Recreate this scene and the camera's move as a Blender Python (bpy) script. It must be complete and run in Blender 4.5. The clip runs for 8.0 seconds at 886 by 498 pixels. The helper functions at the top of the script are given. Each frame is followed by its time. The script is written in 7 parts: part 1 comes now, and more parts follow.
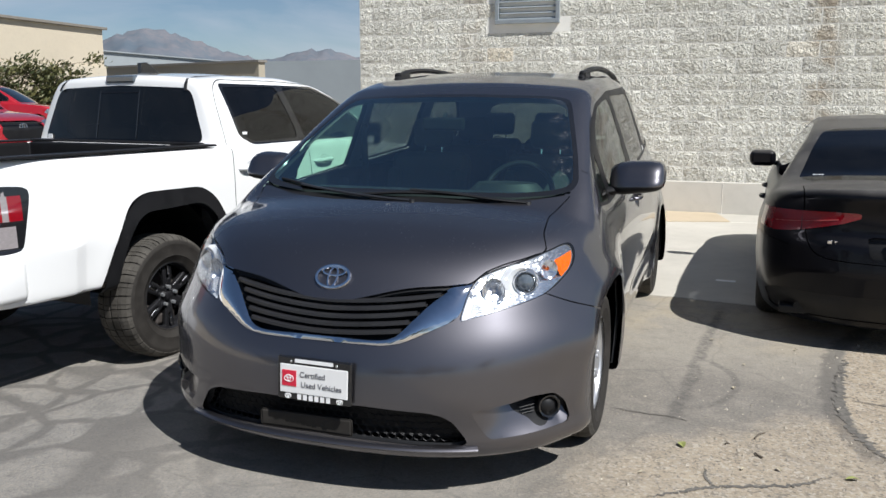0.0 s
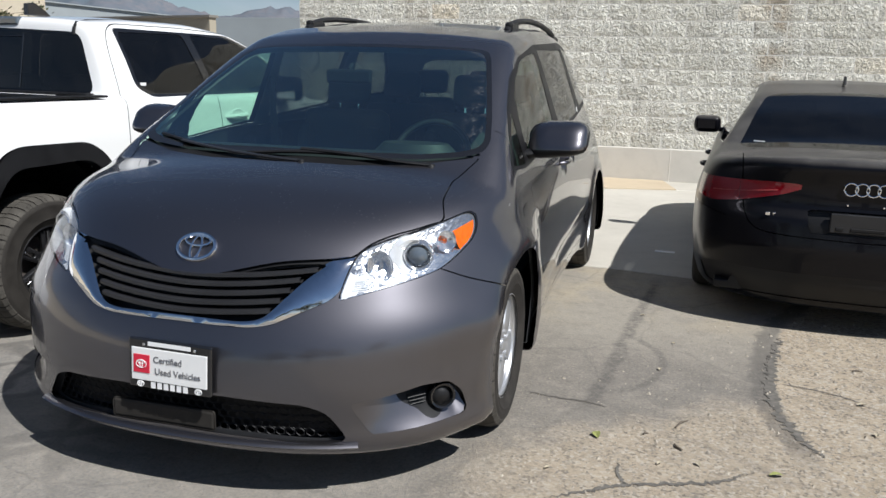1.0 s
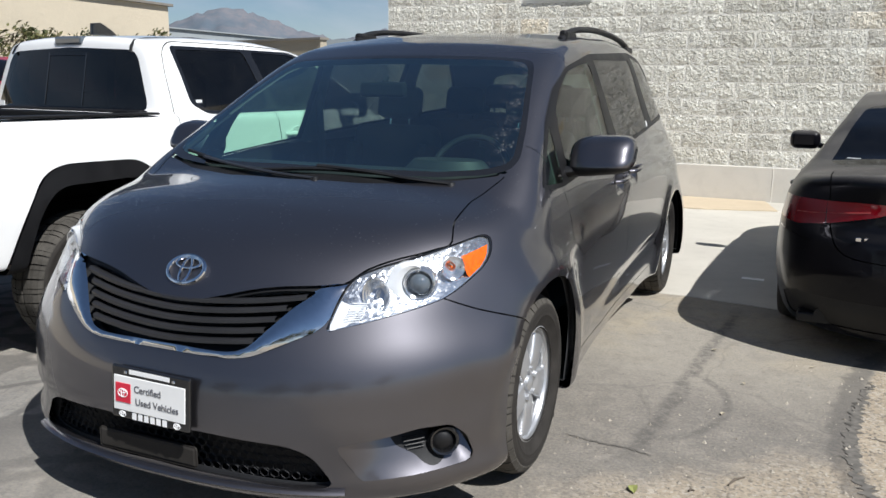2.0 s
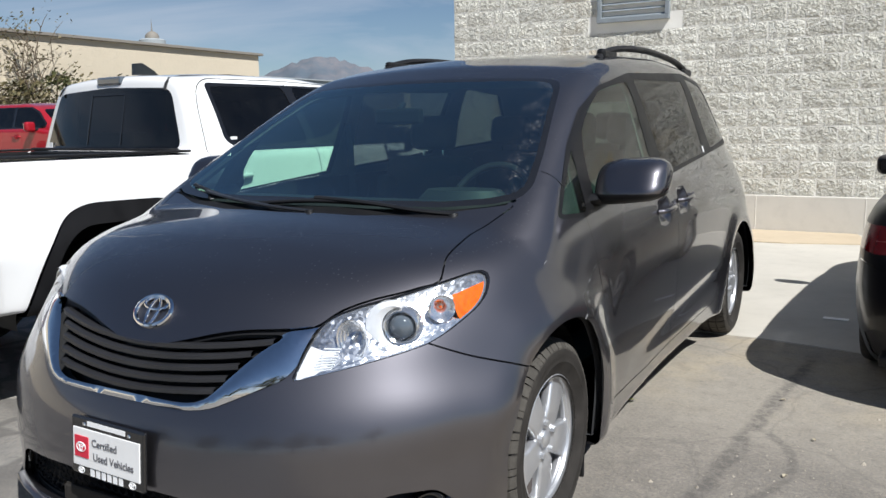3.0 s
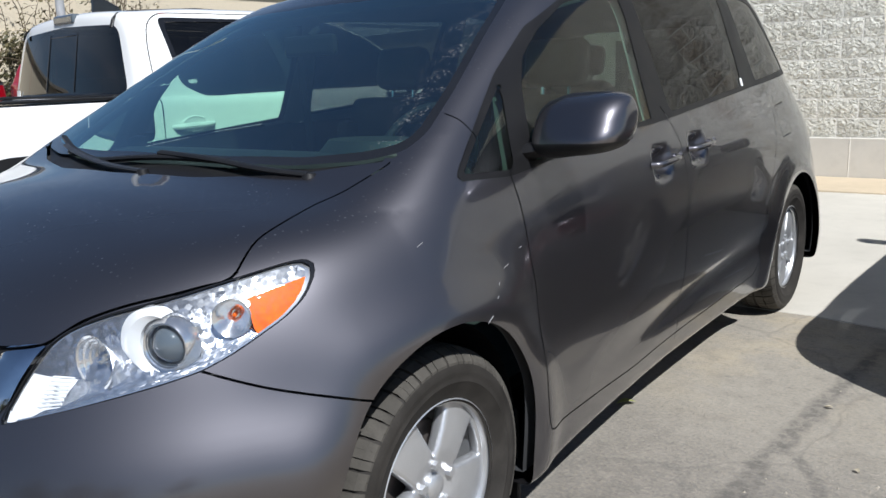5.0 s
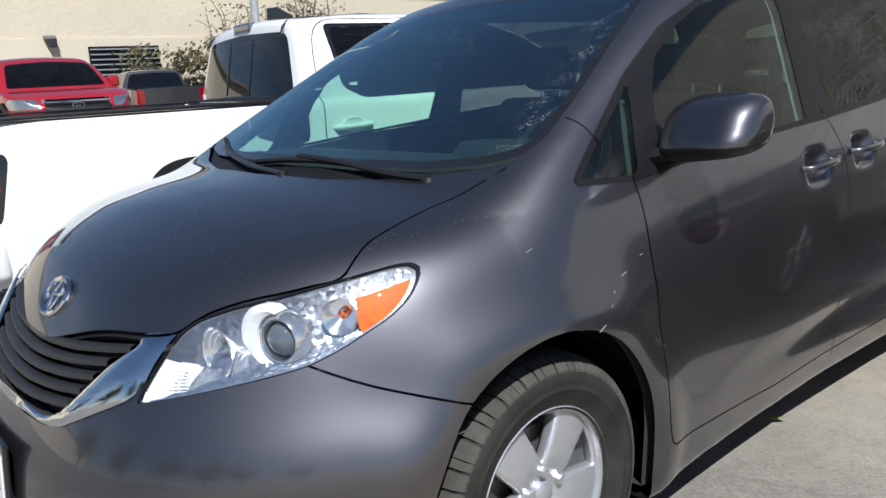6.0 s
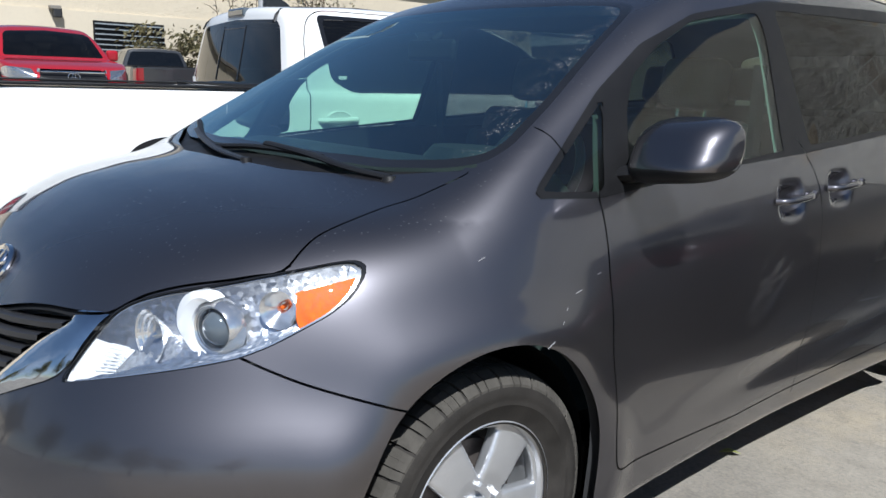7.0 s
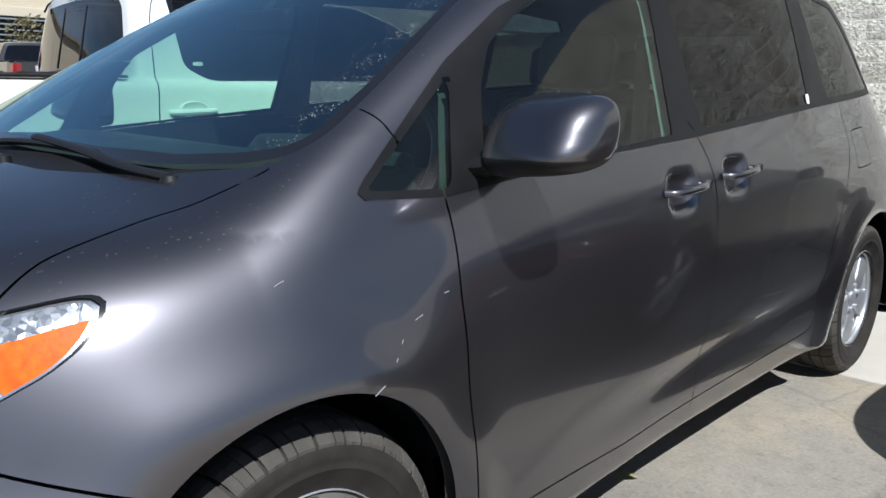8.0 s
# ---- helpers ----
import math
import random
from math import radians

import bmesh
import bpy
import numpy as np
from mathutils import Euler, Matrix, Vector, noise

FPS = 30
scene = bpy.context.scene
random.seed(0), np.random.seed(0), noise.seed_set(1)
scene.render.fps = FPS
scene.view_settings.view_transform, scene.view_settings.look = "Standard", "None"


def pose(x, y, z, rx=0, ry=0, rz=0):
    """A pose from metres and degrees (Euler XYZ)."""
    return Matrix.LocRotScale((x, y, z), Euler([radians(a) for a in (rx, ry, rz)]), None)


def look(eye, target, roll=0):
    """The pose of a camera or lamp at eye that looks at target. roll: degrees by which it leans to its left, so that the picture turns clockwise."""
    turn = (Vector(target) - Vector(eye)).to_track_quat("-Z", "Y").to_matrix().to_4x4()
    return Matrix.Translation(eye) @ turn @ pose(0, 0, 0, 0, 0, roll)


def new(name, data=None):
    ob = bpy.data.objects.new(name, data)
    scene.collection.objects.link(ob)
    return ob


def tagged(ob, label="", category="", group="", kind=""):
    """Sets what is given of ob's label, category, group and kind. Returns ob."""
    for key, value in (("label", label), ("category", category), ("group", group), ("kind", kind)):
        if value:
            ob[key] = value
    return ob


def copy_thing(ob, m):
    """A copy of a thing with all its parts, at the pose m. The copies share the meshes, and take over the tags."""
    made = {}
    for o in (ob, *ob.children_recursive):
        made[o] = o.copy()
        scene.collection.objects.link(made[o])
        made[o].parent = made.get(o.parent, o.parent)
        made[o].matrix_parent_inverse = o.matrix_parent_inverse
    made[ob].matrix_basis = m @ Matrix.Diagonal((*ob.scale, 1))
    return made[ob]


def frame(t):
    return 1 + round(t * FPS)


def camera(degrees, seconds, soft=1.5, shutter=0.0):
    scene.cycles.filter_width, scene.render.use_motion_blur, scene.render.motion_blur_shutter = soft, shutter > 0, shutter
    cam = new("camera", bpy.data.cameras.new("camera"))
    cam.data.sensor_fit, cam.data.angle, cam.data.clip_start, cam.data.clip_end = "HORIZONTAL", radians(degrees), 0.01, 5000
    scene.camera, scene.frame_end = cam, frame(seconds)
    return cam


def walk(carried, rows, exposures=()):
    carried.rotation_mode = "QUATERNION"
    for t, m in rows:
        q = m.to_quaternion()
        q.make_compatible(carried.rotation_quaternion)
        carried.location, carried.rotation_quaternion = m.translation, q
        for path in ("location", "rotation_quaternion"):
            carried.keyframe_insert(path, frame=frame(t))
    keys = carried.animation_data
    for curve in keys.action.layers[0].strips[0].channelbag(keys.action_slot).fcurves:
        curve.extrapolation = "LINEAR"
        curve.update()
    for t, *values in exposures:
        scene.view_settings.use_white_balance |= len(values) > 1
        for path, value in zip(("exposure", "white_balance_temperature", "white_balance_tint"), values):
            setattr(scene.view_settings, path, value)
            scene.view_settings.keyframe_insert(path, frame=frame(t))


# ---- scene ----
cam = camera(57.1, 8.0)
PATH = [
    (0, (1.444, -3.61, 1.504), (0.807, -1.747, 1.155), 0.1),
    (0.5, (1.542, -3.425, 1.492), (0.924, -1.563, 1.105), 0.6),
    (1, (1.573, -3.148, 1.451), (1.037, -1.271, 1.017), 1.4),
    (1.5, (1.652, -2.941, 1.448), (1.098, -1.07, 1.009), 0.6),
    (2, (1.798, -2.764, 1.424), (1.009, -0.969, 1.029), 0.7),
    (2.2, (1.859, -2.697, 1.407), (0.972, -0.944, 1.033), 1.0),
    (3.3, (1.937, -2.191, 1.348), (0.923, -0.491, 1.061), -1.6),
    (3.5, (1.948, -2.07, 1.345), (0.912, -0.387, 1.038), -2.4),
    (4, (2.027, -1.8, 1.332), (0.91, -0.186, 0.946), -2.3),
    (4.2, (2.024, -1.707, 1.31), (0.888, -0.116, 0.89), -1.4),
    (5.3, (2.062, -1.308, 1.292), (0.828, 0.212, 0.88), -3.3),
    (5.5, (2.095, -1.293, 1.3), (0.764, 0.142, 0.885), -2.7),
    (6, (2.147, -1.283, 1.309), (0.656, -0.016, 0.897), -3.3),
    (6.5, (2.165, -1.263, 1.304), (0.643, -0.036, 0.884), -2.0),
    (7, (2.167, -1.191, 1.294), (0.69, 0.096, 0.894), 1.8),
    (7.5, (2.108, -1.058, 1.273), (0.679, 0.283, 0.874), 2.1),
    (8, (1.996, -0.761, 1.255), (0.661, 0.671, 0.845), 1.1),
]
walk(cam, [(t, look(eye, target, roll)) for t, eye, target, roll in PATH], [(0.0, 0.12, 6250, 9), (1.0, 0.06, 6250, 9), (2.0, 0.15, 6250, 9), (4.0, 0.15, 6150, 9), (8.0, 0.22, 5950, 8)])

# ---- light ----
SUN = Vector((0.70, -0.36, 1.0)).normalized()
sun = new("sun", bpy.data.lights.new("sun", "SUN"))
sun.data.energy, sun.data.angle, sun.data.color = 5.8, radians(0.53), (1.0, 0.97, 0.93)
sun.matrix_world = look(SUN * 30, (0, 0, 0))

world = bpy.data.worlds.new("world")
scene.world = world
world.use_nodes = True
wn, wl = world.node_tree.nodes, world.node_tree.links
sky = wn.new("ShaderNodeTexSky")
sky.sky_type, sky.sun_disc = "NISHITA", False
sky.sun_elevation, sky.sun_rotation = math.asin(SUN.z), math.atan2(SUN.x, SUN.y)
sky.altitude, sky.air_density, sky.dust_density, sky.ozone_density = 1300, 1.0, 0.7, 2.0
w_at, w_map, w_noise, w_ramp = wn.new("ShaderNodeTexCoord"), wn.new("ShaderNodeMapping"), wn.new("ShaderNodeTexNoise"), wn.new("ShaderNodeValToRGB")
w_map.inputs["Scale"].default_value = (1.6, 1.6, 7.0)
w_noise.inputs["Scale"].default_value, w_noise.inputs["Detail"].default_value, w_noise.inputs["Roughness"].default_value = 1.6, 7, 0.55
w_noise.inputs["Distortion"].default_value = 0.6
w_ramp.color_ramp.elements[0].position, w_ramp.color_ramp.elements[1].position = 0.42, 0.70
w_ramp.color_ramp.elements[0].color, w_ramp.color_ramp.elements[1].color = (0, 0, 0, 1), (0.75, 0.75, 0.75, 1)
w_mix = wn.new("ShaderNodeMix")
w_mix.data_type = "RGBA"
w_mix.inputs["B"].default_value = (8.2, 8.7, 9.8, 1)
wl.new(w_at.outputs["Generated"], w_map.inputs["Vector"])
wl.new(w_map.outputs["Vector"], w_noise.inputs["Vector"])
wl.new(w_noise.outputs["Fac"], w_ramp.inputs["Fac"])
# cloud only in a low belt over the hills
w_sep, w_belt, w_mul = wn.new("ShaderNodeSeparateXYZ"), wn.new("ShaderNodeMapRange"), wn.new("ShaderNodeMath")
w_belt.inputs["From Min"].default_value, w_belt.inputs["From Max"].default_value = 0.34, 0.12
w_mul.operation = "MULTIPLY"
wl.new(w_at.outputs["Generated"], w_sep.inputs["Vector"])
wl.new(w_sep.outputs["Z"], w_belt.inputs["Value"])
wl.new(w_ramp.outputs["Color"], w_mul.inputs[0])
wl.new(w_belt.outputs["Result"], w_mul.inputs[1])
wl.new(w_mul.outputs["Value"], w_mix.inputs["Factor"])
wl.new(sky.outputs["Color"], w_mix.inputs["A"])
wl.new(w_mix.outputs["Result"], wn["Background"].inputs["Color"])
wn["Background"].inputs["Strength"].default_value = 0.063

# ---- materials ----
def link(nt, a, b):
    nt.links.new(a, b)


def base_mat(name):
    m = bpy.data.materials.new(name)
    m.use_nodes = True
    return m, m.node_tree, m.node_tree.nodes["Principled BSDF"]


def tex_noise(nt, scale, detail=4, rough=0.55, space="Object", stretch=None, distort=0.0):
    at = nt.nodes.new("ShaderNodeTexCoord")
    n = nt.nodes.new("ShaderNodeTexNoise")
    n.inputs["Scale"].default_value, n.inputs["Detail"].default_value, n.inputs["Roughness"].default_value = scale, detail, rough
    n.inputs["Distortion"].default_value = distort
    src = at.outputs[space]
    if stretch:
        mp = nt.nodes.new("ShaderNodeMapping")
        mp.inputs["Scale"].default_value = stretch
        link(nt, src, mp.inputs["Vector"])
        src = mp.outputs["Vector"]
    link(nt, src, n.inputs["Vector"])
    return n.outputs["Fac"]


def ramp(nt, fac, stops):
    r = nt.nodes.new("ShaderNodeValToRGB")
    while len(r.color_ramp.elements) < len(stops):
        r.color_ramp.elements.new(0.5)
    for e, (p, c) in zip(r.color_ramp.elements, stops):
        e.position = p
        e.color = (*c, 1) if isinstance(c, tuple) else (c, c, c, 1)
    link(nt, fac, r.inputs["Fac"])
    return r.outputs["Color"]


def mixed(nt, fac, a, b, mode="MIX"):
    n = nt.nodes.new("ShaderNodeMix")
    n.data_type, n.blend_type = "RGBA", mode
    for key, v in (("Factor", fac), ("A", a), ("B", b)):
        if isinstance(v, (int, float)):
            n.inputs[key].default_value = v if key == "Factor" else (v, v, v, 1)
        elif isinstance(v, tuple):
            n.inputs[key].default_value = (*v, 1)
        else:
            link(nt, v, n.inputs[key])
    return n.outputs["Result"]


def bumped(nt, bsdf, height, strength, depth):
    b = nt.nodes.new("ShaderNodeBump")
    b.inputs["Strength"].default_value, b.inputs["Distance"].default_value = strength, depth
    link(nt, height, b.inputs["Height"])
    link(nt, b.outputs["Normal"], bsdf.inputs["Normal"])


def plain(name, color, rough=0.5, metal=0.0, vary=0.12, scale=9.0, bump=0.0, bump_scale=180.0, coat=0.0, spec=0.5):
    """A surface with soft blotches, fine grain and uneven gloss."""
    m, nt, b = base_mat(name)
    big = tex_noise(nt, scale, 5)
    fine = tex_noise(nt, bump_scale, 3)
    lo, hi = tuple(c * (1 - vary) for c in color), tuple(min(1, c * (1 + vary)) for c in color)
    c = ramp(nt, big, [(0.3, lo), (0.7, hi)])
    c = mixed(nt, ramp(nt, fine, [(0.35, 0.0), (0.75, 0.5)]), c, tuple(v * (1 - vary) for v in color))
    link(nt, c, b.inputs["Base Color"])
    link(nt, ramp(nt, big, [(0.25, max(0.02, rough * 0.85)), (0.75, min(1, rough * 1.15))]), b.inputs["Roughness"])
    b.inputs["Metallic"].default_value = metal
    b.inputs["Coat Weight"].default_value, b.inputs["Coat Roughness"].default_value = coat, 0.04
    b.inputs["Specular IOR Level"].default_value = spec
    if bump:
        bumped(nt, b, fine, bump, 0.002)
    return m


def paint(name, color, metal=0.0, rough=0.4, dust=0.25, flake=0.0, coat=1.0, low=0.3, broad=0.0, sheen=None):
    """Lacquered car paint, with a film of dust and specks of dirt on what faces up."""
    m, nt, b = base_mat(name)
    geo = nt.nodes.new("ShaderNodeNewGeometry")
    sep = nt.nodes.new("ShaderNodeSeparateXYZ")
    link(nt, geo.outputs["Normal"], sep.inputs["Vector"])
    film = tex_noise(nt, 3.0, 6, 0.6)
    vor = nt.nodes.new("ShaderNodeTexVoronoi")
    at = nt.nodes.new("ShaderNodeTexCoord")
    vor.inputs["Scale"].default_value = 60
    link(nt, at.outputs["Object"], vor.inputs["Vector"])
    speck = ramp(nt, vor.outputs["Distance"], [(0.09, 1.0), (0.18, 0.0)])
    where = ramp(nt, tex_noise(nt, 9.0, 4), [(0.48, 0.0), (0.62, 0.8)])
    up = ramp(nt, sep.outputs["Z"], [(0.30, 0.0), (0.95, 1.0)])
    speck = mixed(nt, 1.0, speck, where, "MULTIPLY")
    speck = mixed(nt, 1.0, speck, ramp(nt, sep.outputs["Z"], [(0.70, 0.0), (0.95, 1.0)]), "MULTIPLY")
    hazy = mixed(nt, 1.0, ramp(nt, film, [(0.3, dust * 0.3), (0.75, dust)]), mixed(nt, low, up, 0.4), "MULTIPLY")
    sparkle = tex_noise(nt, 900, 1)
    c = mixed(nt, ramp(nt, sparkle, [(0.4, 0.0), (0.8, flake)]), color, tuple(min(1, v * 2.2 + 0.02) for v in color))
    c = mixed(nt, hazy, c, (0.34, 0.32, 0.29))
    c = mixed(nt, speck, c, (0.55, 0.53, 0.5))
    link(nt, c, b.inputs["Base Color"])
    b.inputs["Metallic"].default_value = metal
    r = mixed(nt, hazy, rough, 0.75)
    link(nt, r, b.inputs["Roughness"])
    b.inputs["Coat Weight"].default_value = coat
    b.inputs["Specular IOR Level"].default_value = 0.1
    link(nt, mixed(nt, mixed(nt, 0.5, speck, hazy), 0.02, 0.35), b.inputs["Coat Roughness"])
    if broad:
        # flakes that lie askew throw a wider, softer gleam
        wide = nt.nodes.new("ShaderNodeBsdfPrincipled")
        link(nt, mixed(nt, speck, mixed(nt, hazy, sheen or color, (0.34, 0.32, 0.29)), (0.55, 0.53, 0.5)), wide.inputs["Base Color"])
        wide.inputs["Metallic"].default_value, wide.inputs["Roughness"].default_value = metal, broad
        wide.inputs["Coat Weight"].default_value, wide.inputs["Coat Roughness"].default_value = coat, 0.03
        both = nt.nodes.new("ShaderNodeMixShader")
        both.inputs["Fac"].default_value = 0.50
        link(nt, b.outputs["BSDF"], both.inputs[1])
        link(nt, wide.outputs["BSDF"], both.inputs[2])
        link(nt, both.outputs["Shader"], nt.nodes["Material Output"].inputs["Surface"])
    return m


def glass(name, tint, gloss=0.015, grime=0.04, drips=False, power=4.5, least=0.075, shade=(1.0, 1.0, 1.0)):
    """A thin pane: what is behind it, tinted, under the reflection of what is before it."""
    m, nt, b = base_mat(name)
    nt.nodes.remove(b)
    out = nt.nodes["Material Output"]
    clear, shine, mix = nt.nodes.new("ShaderNodeBsdfTransparent"), nt.nodes.new("ShaderNodeBsdfGlossy"), nt.nodes.new("ShaderNodeMixShader")
    clear.inputs["Color"].default_value = (*tint, 1)
    shine.inputs["Roughness"].default_value = gloss
    shine.inputs["Color"].default_value = (*shade, 1)
    lw = nt.nodes.new("ShaderNodeLayerWeight")
    lw.inputs["Blend"].default_value = 0.5
    p5, ad = nt.nodes.new("ShaderNodeMath"), nt.nodes.new("ShaderNodeMath")
    p5.operation, ad.operation = "POWER", "MULTIPLY_ADD"
    link(nt, lw.outputs["Facing"], p5.inputs[0])
    p5.inputs[1].default_value = power
    link(nt, p5.outputs["Value"], ad.inputs[0])
    ad.inputs[1].default_value, ad.inputs[2].default_value = 0.9, least
    link(nt, ad.outputs["Value"], mix.inputs["Fac"])
    link(nt, clear.outputs["BSDF"], mix.inputs[1])
    link(nt, shine.outputs["BSDF"], mix.inputs[2])
    dirt = nt.nodes.new("ShaderNodeBsdfDiffuse")
    dirt.inputs["Color"].default_value = (0.4, 0.39, 0.37, 1)
    mix2 = nt.nodes.new("ShaderNodeMixShader")
    film = ramp(nt, tex_noise(nt, 6.0, 6, 0.65), [(0.35, grime * 0.3), (0.8, grime)])
    if drips:
        # dried splashes down the driver's edge of the pane
        at = nt.nodes.new("ShaderNodeTexCoord")
        dot = nt.nodes.new("ShaderNodeVectorMath")
        dot.operation = "DOT_PRODUCT"
        dot.inputs[1].default_value = (1.0, 0.24, 0.0)
        link(nt, at.outputs["Object"], dot.inputs[0])
        band = ramp(nt, dot.outputs["Value"], [(0.72, 0.0), (0.79, 1.0), (0.825, 1.0), (0.855, 0.0)])
        vo = nt.nodes.new("ShaderNodeTexVoronoi")
        vo.inputs["Scale"].default_value = 150
        link(nt, at.outputs["Object"], vo.inputs["Vector"])
        spots = mixed(nt, 1.0, ramp(nt, vo.outputs["Distance"], [(0.15, 0.7), (0.35, 0.0)]), ramp(nt, tex_noise(nt, 14, 5, 0.7), [(0.47, 0.0), (0.60, 1.0)]), "MULTIPLY")
        film = mixed(nt, 1.0, film, mixed(nt, 1.0, spots, band, "MULTIPLY"), "LIGHTEN")
    link(nt, film, mix2.inputs["Fac"])
    link(nt, mix.outputs["Shader"], mix2.inputs[1])
    link(nt, dirt.outputs["BSDF"], mix2.inputs[2])
    link(nt, mix2.outputs["Shader"], out.inputs["Surface"])
    return m


def facets(name, color, scale, rough=0.1, metal=1.0, strength=0.5):
    """A silvered or moulded surface broken into small flat facets."""
    m, nt, b = base_mat(name)
    v = nt.nodes.new("ShaderNodeTexVoronoi")
    at = nt.nodes.new("ShaderNodeTexCoord")
    v.inputs["Scale"].default_value = scale
    link(nt, at.outputs["Object"], v.inputs["Vector"])
    tone = nt.nodes.new("ShaderNodeSeparateColor")
    link(nt, v.outputs["Color"], tone.inputs["Color"])
    link(nt, ramp(nt, tone.outputs["Red"], [(0.0, tuple(c * 0.72 for c in color)), (1.0, color)]), b.inputs["Base Color"])
    b.inputs["Roughness"].default_value, b.inputs["Metallic"].default_value = rough, metal
    geo = nt.nodes.new("ShaderNodeNewGeometry")
    mul = nt.nodes.new("ShaderNodeVectorMath")
    mul.operation = "MULTIPLY_ADD"
    link(nt, v.outputs["Color"], mul.inputs[0])
    mul.inputs[1].default_value = (strength, strength, strength)
    sft = nt.nodes.new("ShaderNodeVectorMath")
    sft.operation = "SUBTRACT"
    link(nt, geo.outputs["Normal"], sft.inputs[0])
    sft.inputs[1].default_value = (strength / 2, strength / 2, strength / 2)
    link(nt, sft.outputs["Vector"], mul.inputs[2])
    nrm = nt.nodes.new("ShaderNodeVectorMath")
    nrm.operation = "NORMALIZE"
    link(nt, mul.outputs["Vector"], nrm.inputs[0])
    link(nt, nrm.outputs["Vector"], b.inputs["Normal"])
    return m


def lit_plastic(name, color, rough=0.08):
    m, nt, b = base_mat(name)
    fine = tex_noise(nt, 60, 2, stretch=(1, 1, 6))
    link(nt, ramp(nt, fine, [(0.3, tuple(c * 0.75 for c in color)), (0.7, color)]), b.inputs["Base Color"])
    b.inputs["Roughness"].default_value = rough
    b.inputs["Coat Weight"].default_value = 1.0
    b.inputs["Subsurface Weight"].default_value = 0.0
    return m


GREY_PAINT = paint("grey_metallic_paint", (0.102, 0.101, 0.117), 1.0, 0.22, 0.07, 0.15, broad=0.48, sheen=(0.174, 0.168, 0.184))
WHITE_PAINT = paint("white_paint", (0.82, 0.82, 0.81), 0.0, 0.35, 0.04)
BLACK_PAINT = paint("black_paint", (0.005, 0.005, 0.007), 0.0, 0.3, 0.30, coat=0.28, low=0.0)
RED_PAINT = paint("red_paint", (0.34, 0.010, 0.020), 0.1, 0.35, 0.04)
DARK_PAINT = paint("charcoal_paint", (0.035, 0.037, 0.042), 0.3, 0.4, 0.25)
CHROME = plain("chrome", (0.82, 0.83, 0.85), 0.06, 1.0, 0.03, 5)
SILVER = plain("silver_alloy", (0.58, 0.59, 0.61), 0.38, 0.75, 0.05, 12)
DIM_MIRROR = plain("dim_mirror", (0.03, 0.03, 0.035), 0.06, 1.0, 0.05)
BLACK_ALLOY = plain("black_alloy", (0.02, 0.02, 0.022), 0.25, 0.3, 0.2, 12)
MACHINED = plain("machined_alloy", (0.55, 0.55, 0.57), 0.25, 1.0, 0.06, 12)
BRAKE_IRON = plain("brake_iron", (0.16, 0.14, 0.13), 0.55, 0.7, 0.3, 20)
RUBBER = plain("tyre_rubber", (0.030, 0.027, 0.024), 0.75, 0, 0.35, 14, 0.3, 220, spec=0.25)
TREAD = plain("dusty_tread", (0.078, 0.072, 0.063), 0.9, 0, 0.4, 10, 0.4, 160, spec=0.2)
BLACK_PLASTIC = plain("black_plastic", (0.011, 0.011, 0.012), 0.48, 0, 0.25, 8, 0.15, 400, spec=0.3)
GLOSS_BLACK = plain("gloss_black_trim", (0.012, 0.012, 0.013), 0.15, 0, 0.2, 5, coat=0.6)
GREY_PLASTIC = plain("grille_grey_plastic", (0.020, 0.020, 0.022), 0.38, 0, 0.2, 8)
TRIM_GREY = plain("pillar_trim", (0.010, 0.010, 0.011), 0.45, 0, 0.2, 6, spec=0.22)
LINING = plain("cabin_lining", (0.025, 0.026, 0.028), 0.8, 0, 0.15, 9)
HEADLINER = plain("headliner", (0.13, 0.13, 0.128), 0.9, 0, 0.08, 9)
CLOTH = plain("grey_seat_cloth", (0.045, 0.046, 0.05), 0.9, 0, 0.15, 14, 0.4, 500)
DASH = plain("dashboard_plastic", (0.02, 0.021, 0.023), 0.6, 0, 0.15, 7, 0.2, 400)
SHIELD = glass("windscreen_glass", (0.74, 1.0, 0.88), 0.004, 0.012, drips=True, power=2.6, least=0.165, shade=(0.72, 0.95, 1.0))
GREEN_GLASS = glass("green_side_glass", (0.68, 0.96, 0.81), 0.004, 0.018, power=5.0, least=0.06)
DARK_GLASS = glass("privacy_glass", (0.13, 0.135, 0.135), 0.008, 0.03, power=6.5, least=0.040)
TRUCK_GLASS = glass("dark_truck_glass", (0.05, 0.054, 0.058), 0.008, 0.015, least=0.05)
LENS = glass("clear_lamp_lens", (0.97, 0.98, 0.99), 0.01, 0.02, least=0.035)
AMBER = plain("amber_plastic", (0.86, 0.125, 0.0), 0.45, 0, 0.30, 70, 0.25, 120, spec=0.12)
RED_LENS = lit_plastic("red_lamp_lens", (0.26, 0.003, 0.010))
CLEAR_RED = lit_plastic("pale_lamp_lens", (0.32, 0.29, 0.29))
RED_GLOW = plain("paler_red_strip", (0.42, 0.06, 0.06), 0.3)
WHITE_PLATE = plain("white_card", (0.80, 0.80, 0.79), 0.35, 0, 0.03)
RED_PRINT = plain("red_print", (0.62, 0.02, 0.05), 0.4, 0, 0.05)
DARK_PRINT = plain("dark_print", (0.12, 0.12, 0.13), 0.4, 0, 0.05)
WHITE_PRINT = plain("white_print", (0.85, 0.85, 0.85), 0.4, 0, 0.03)

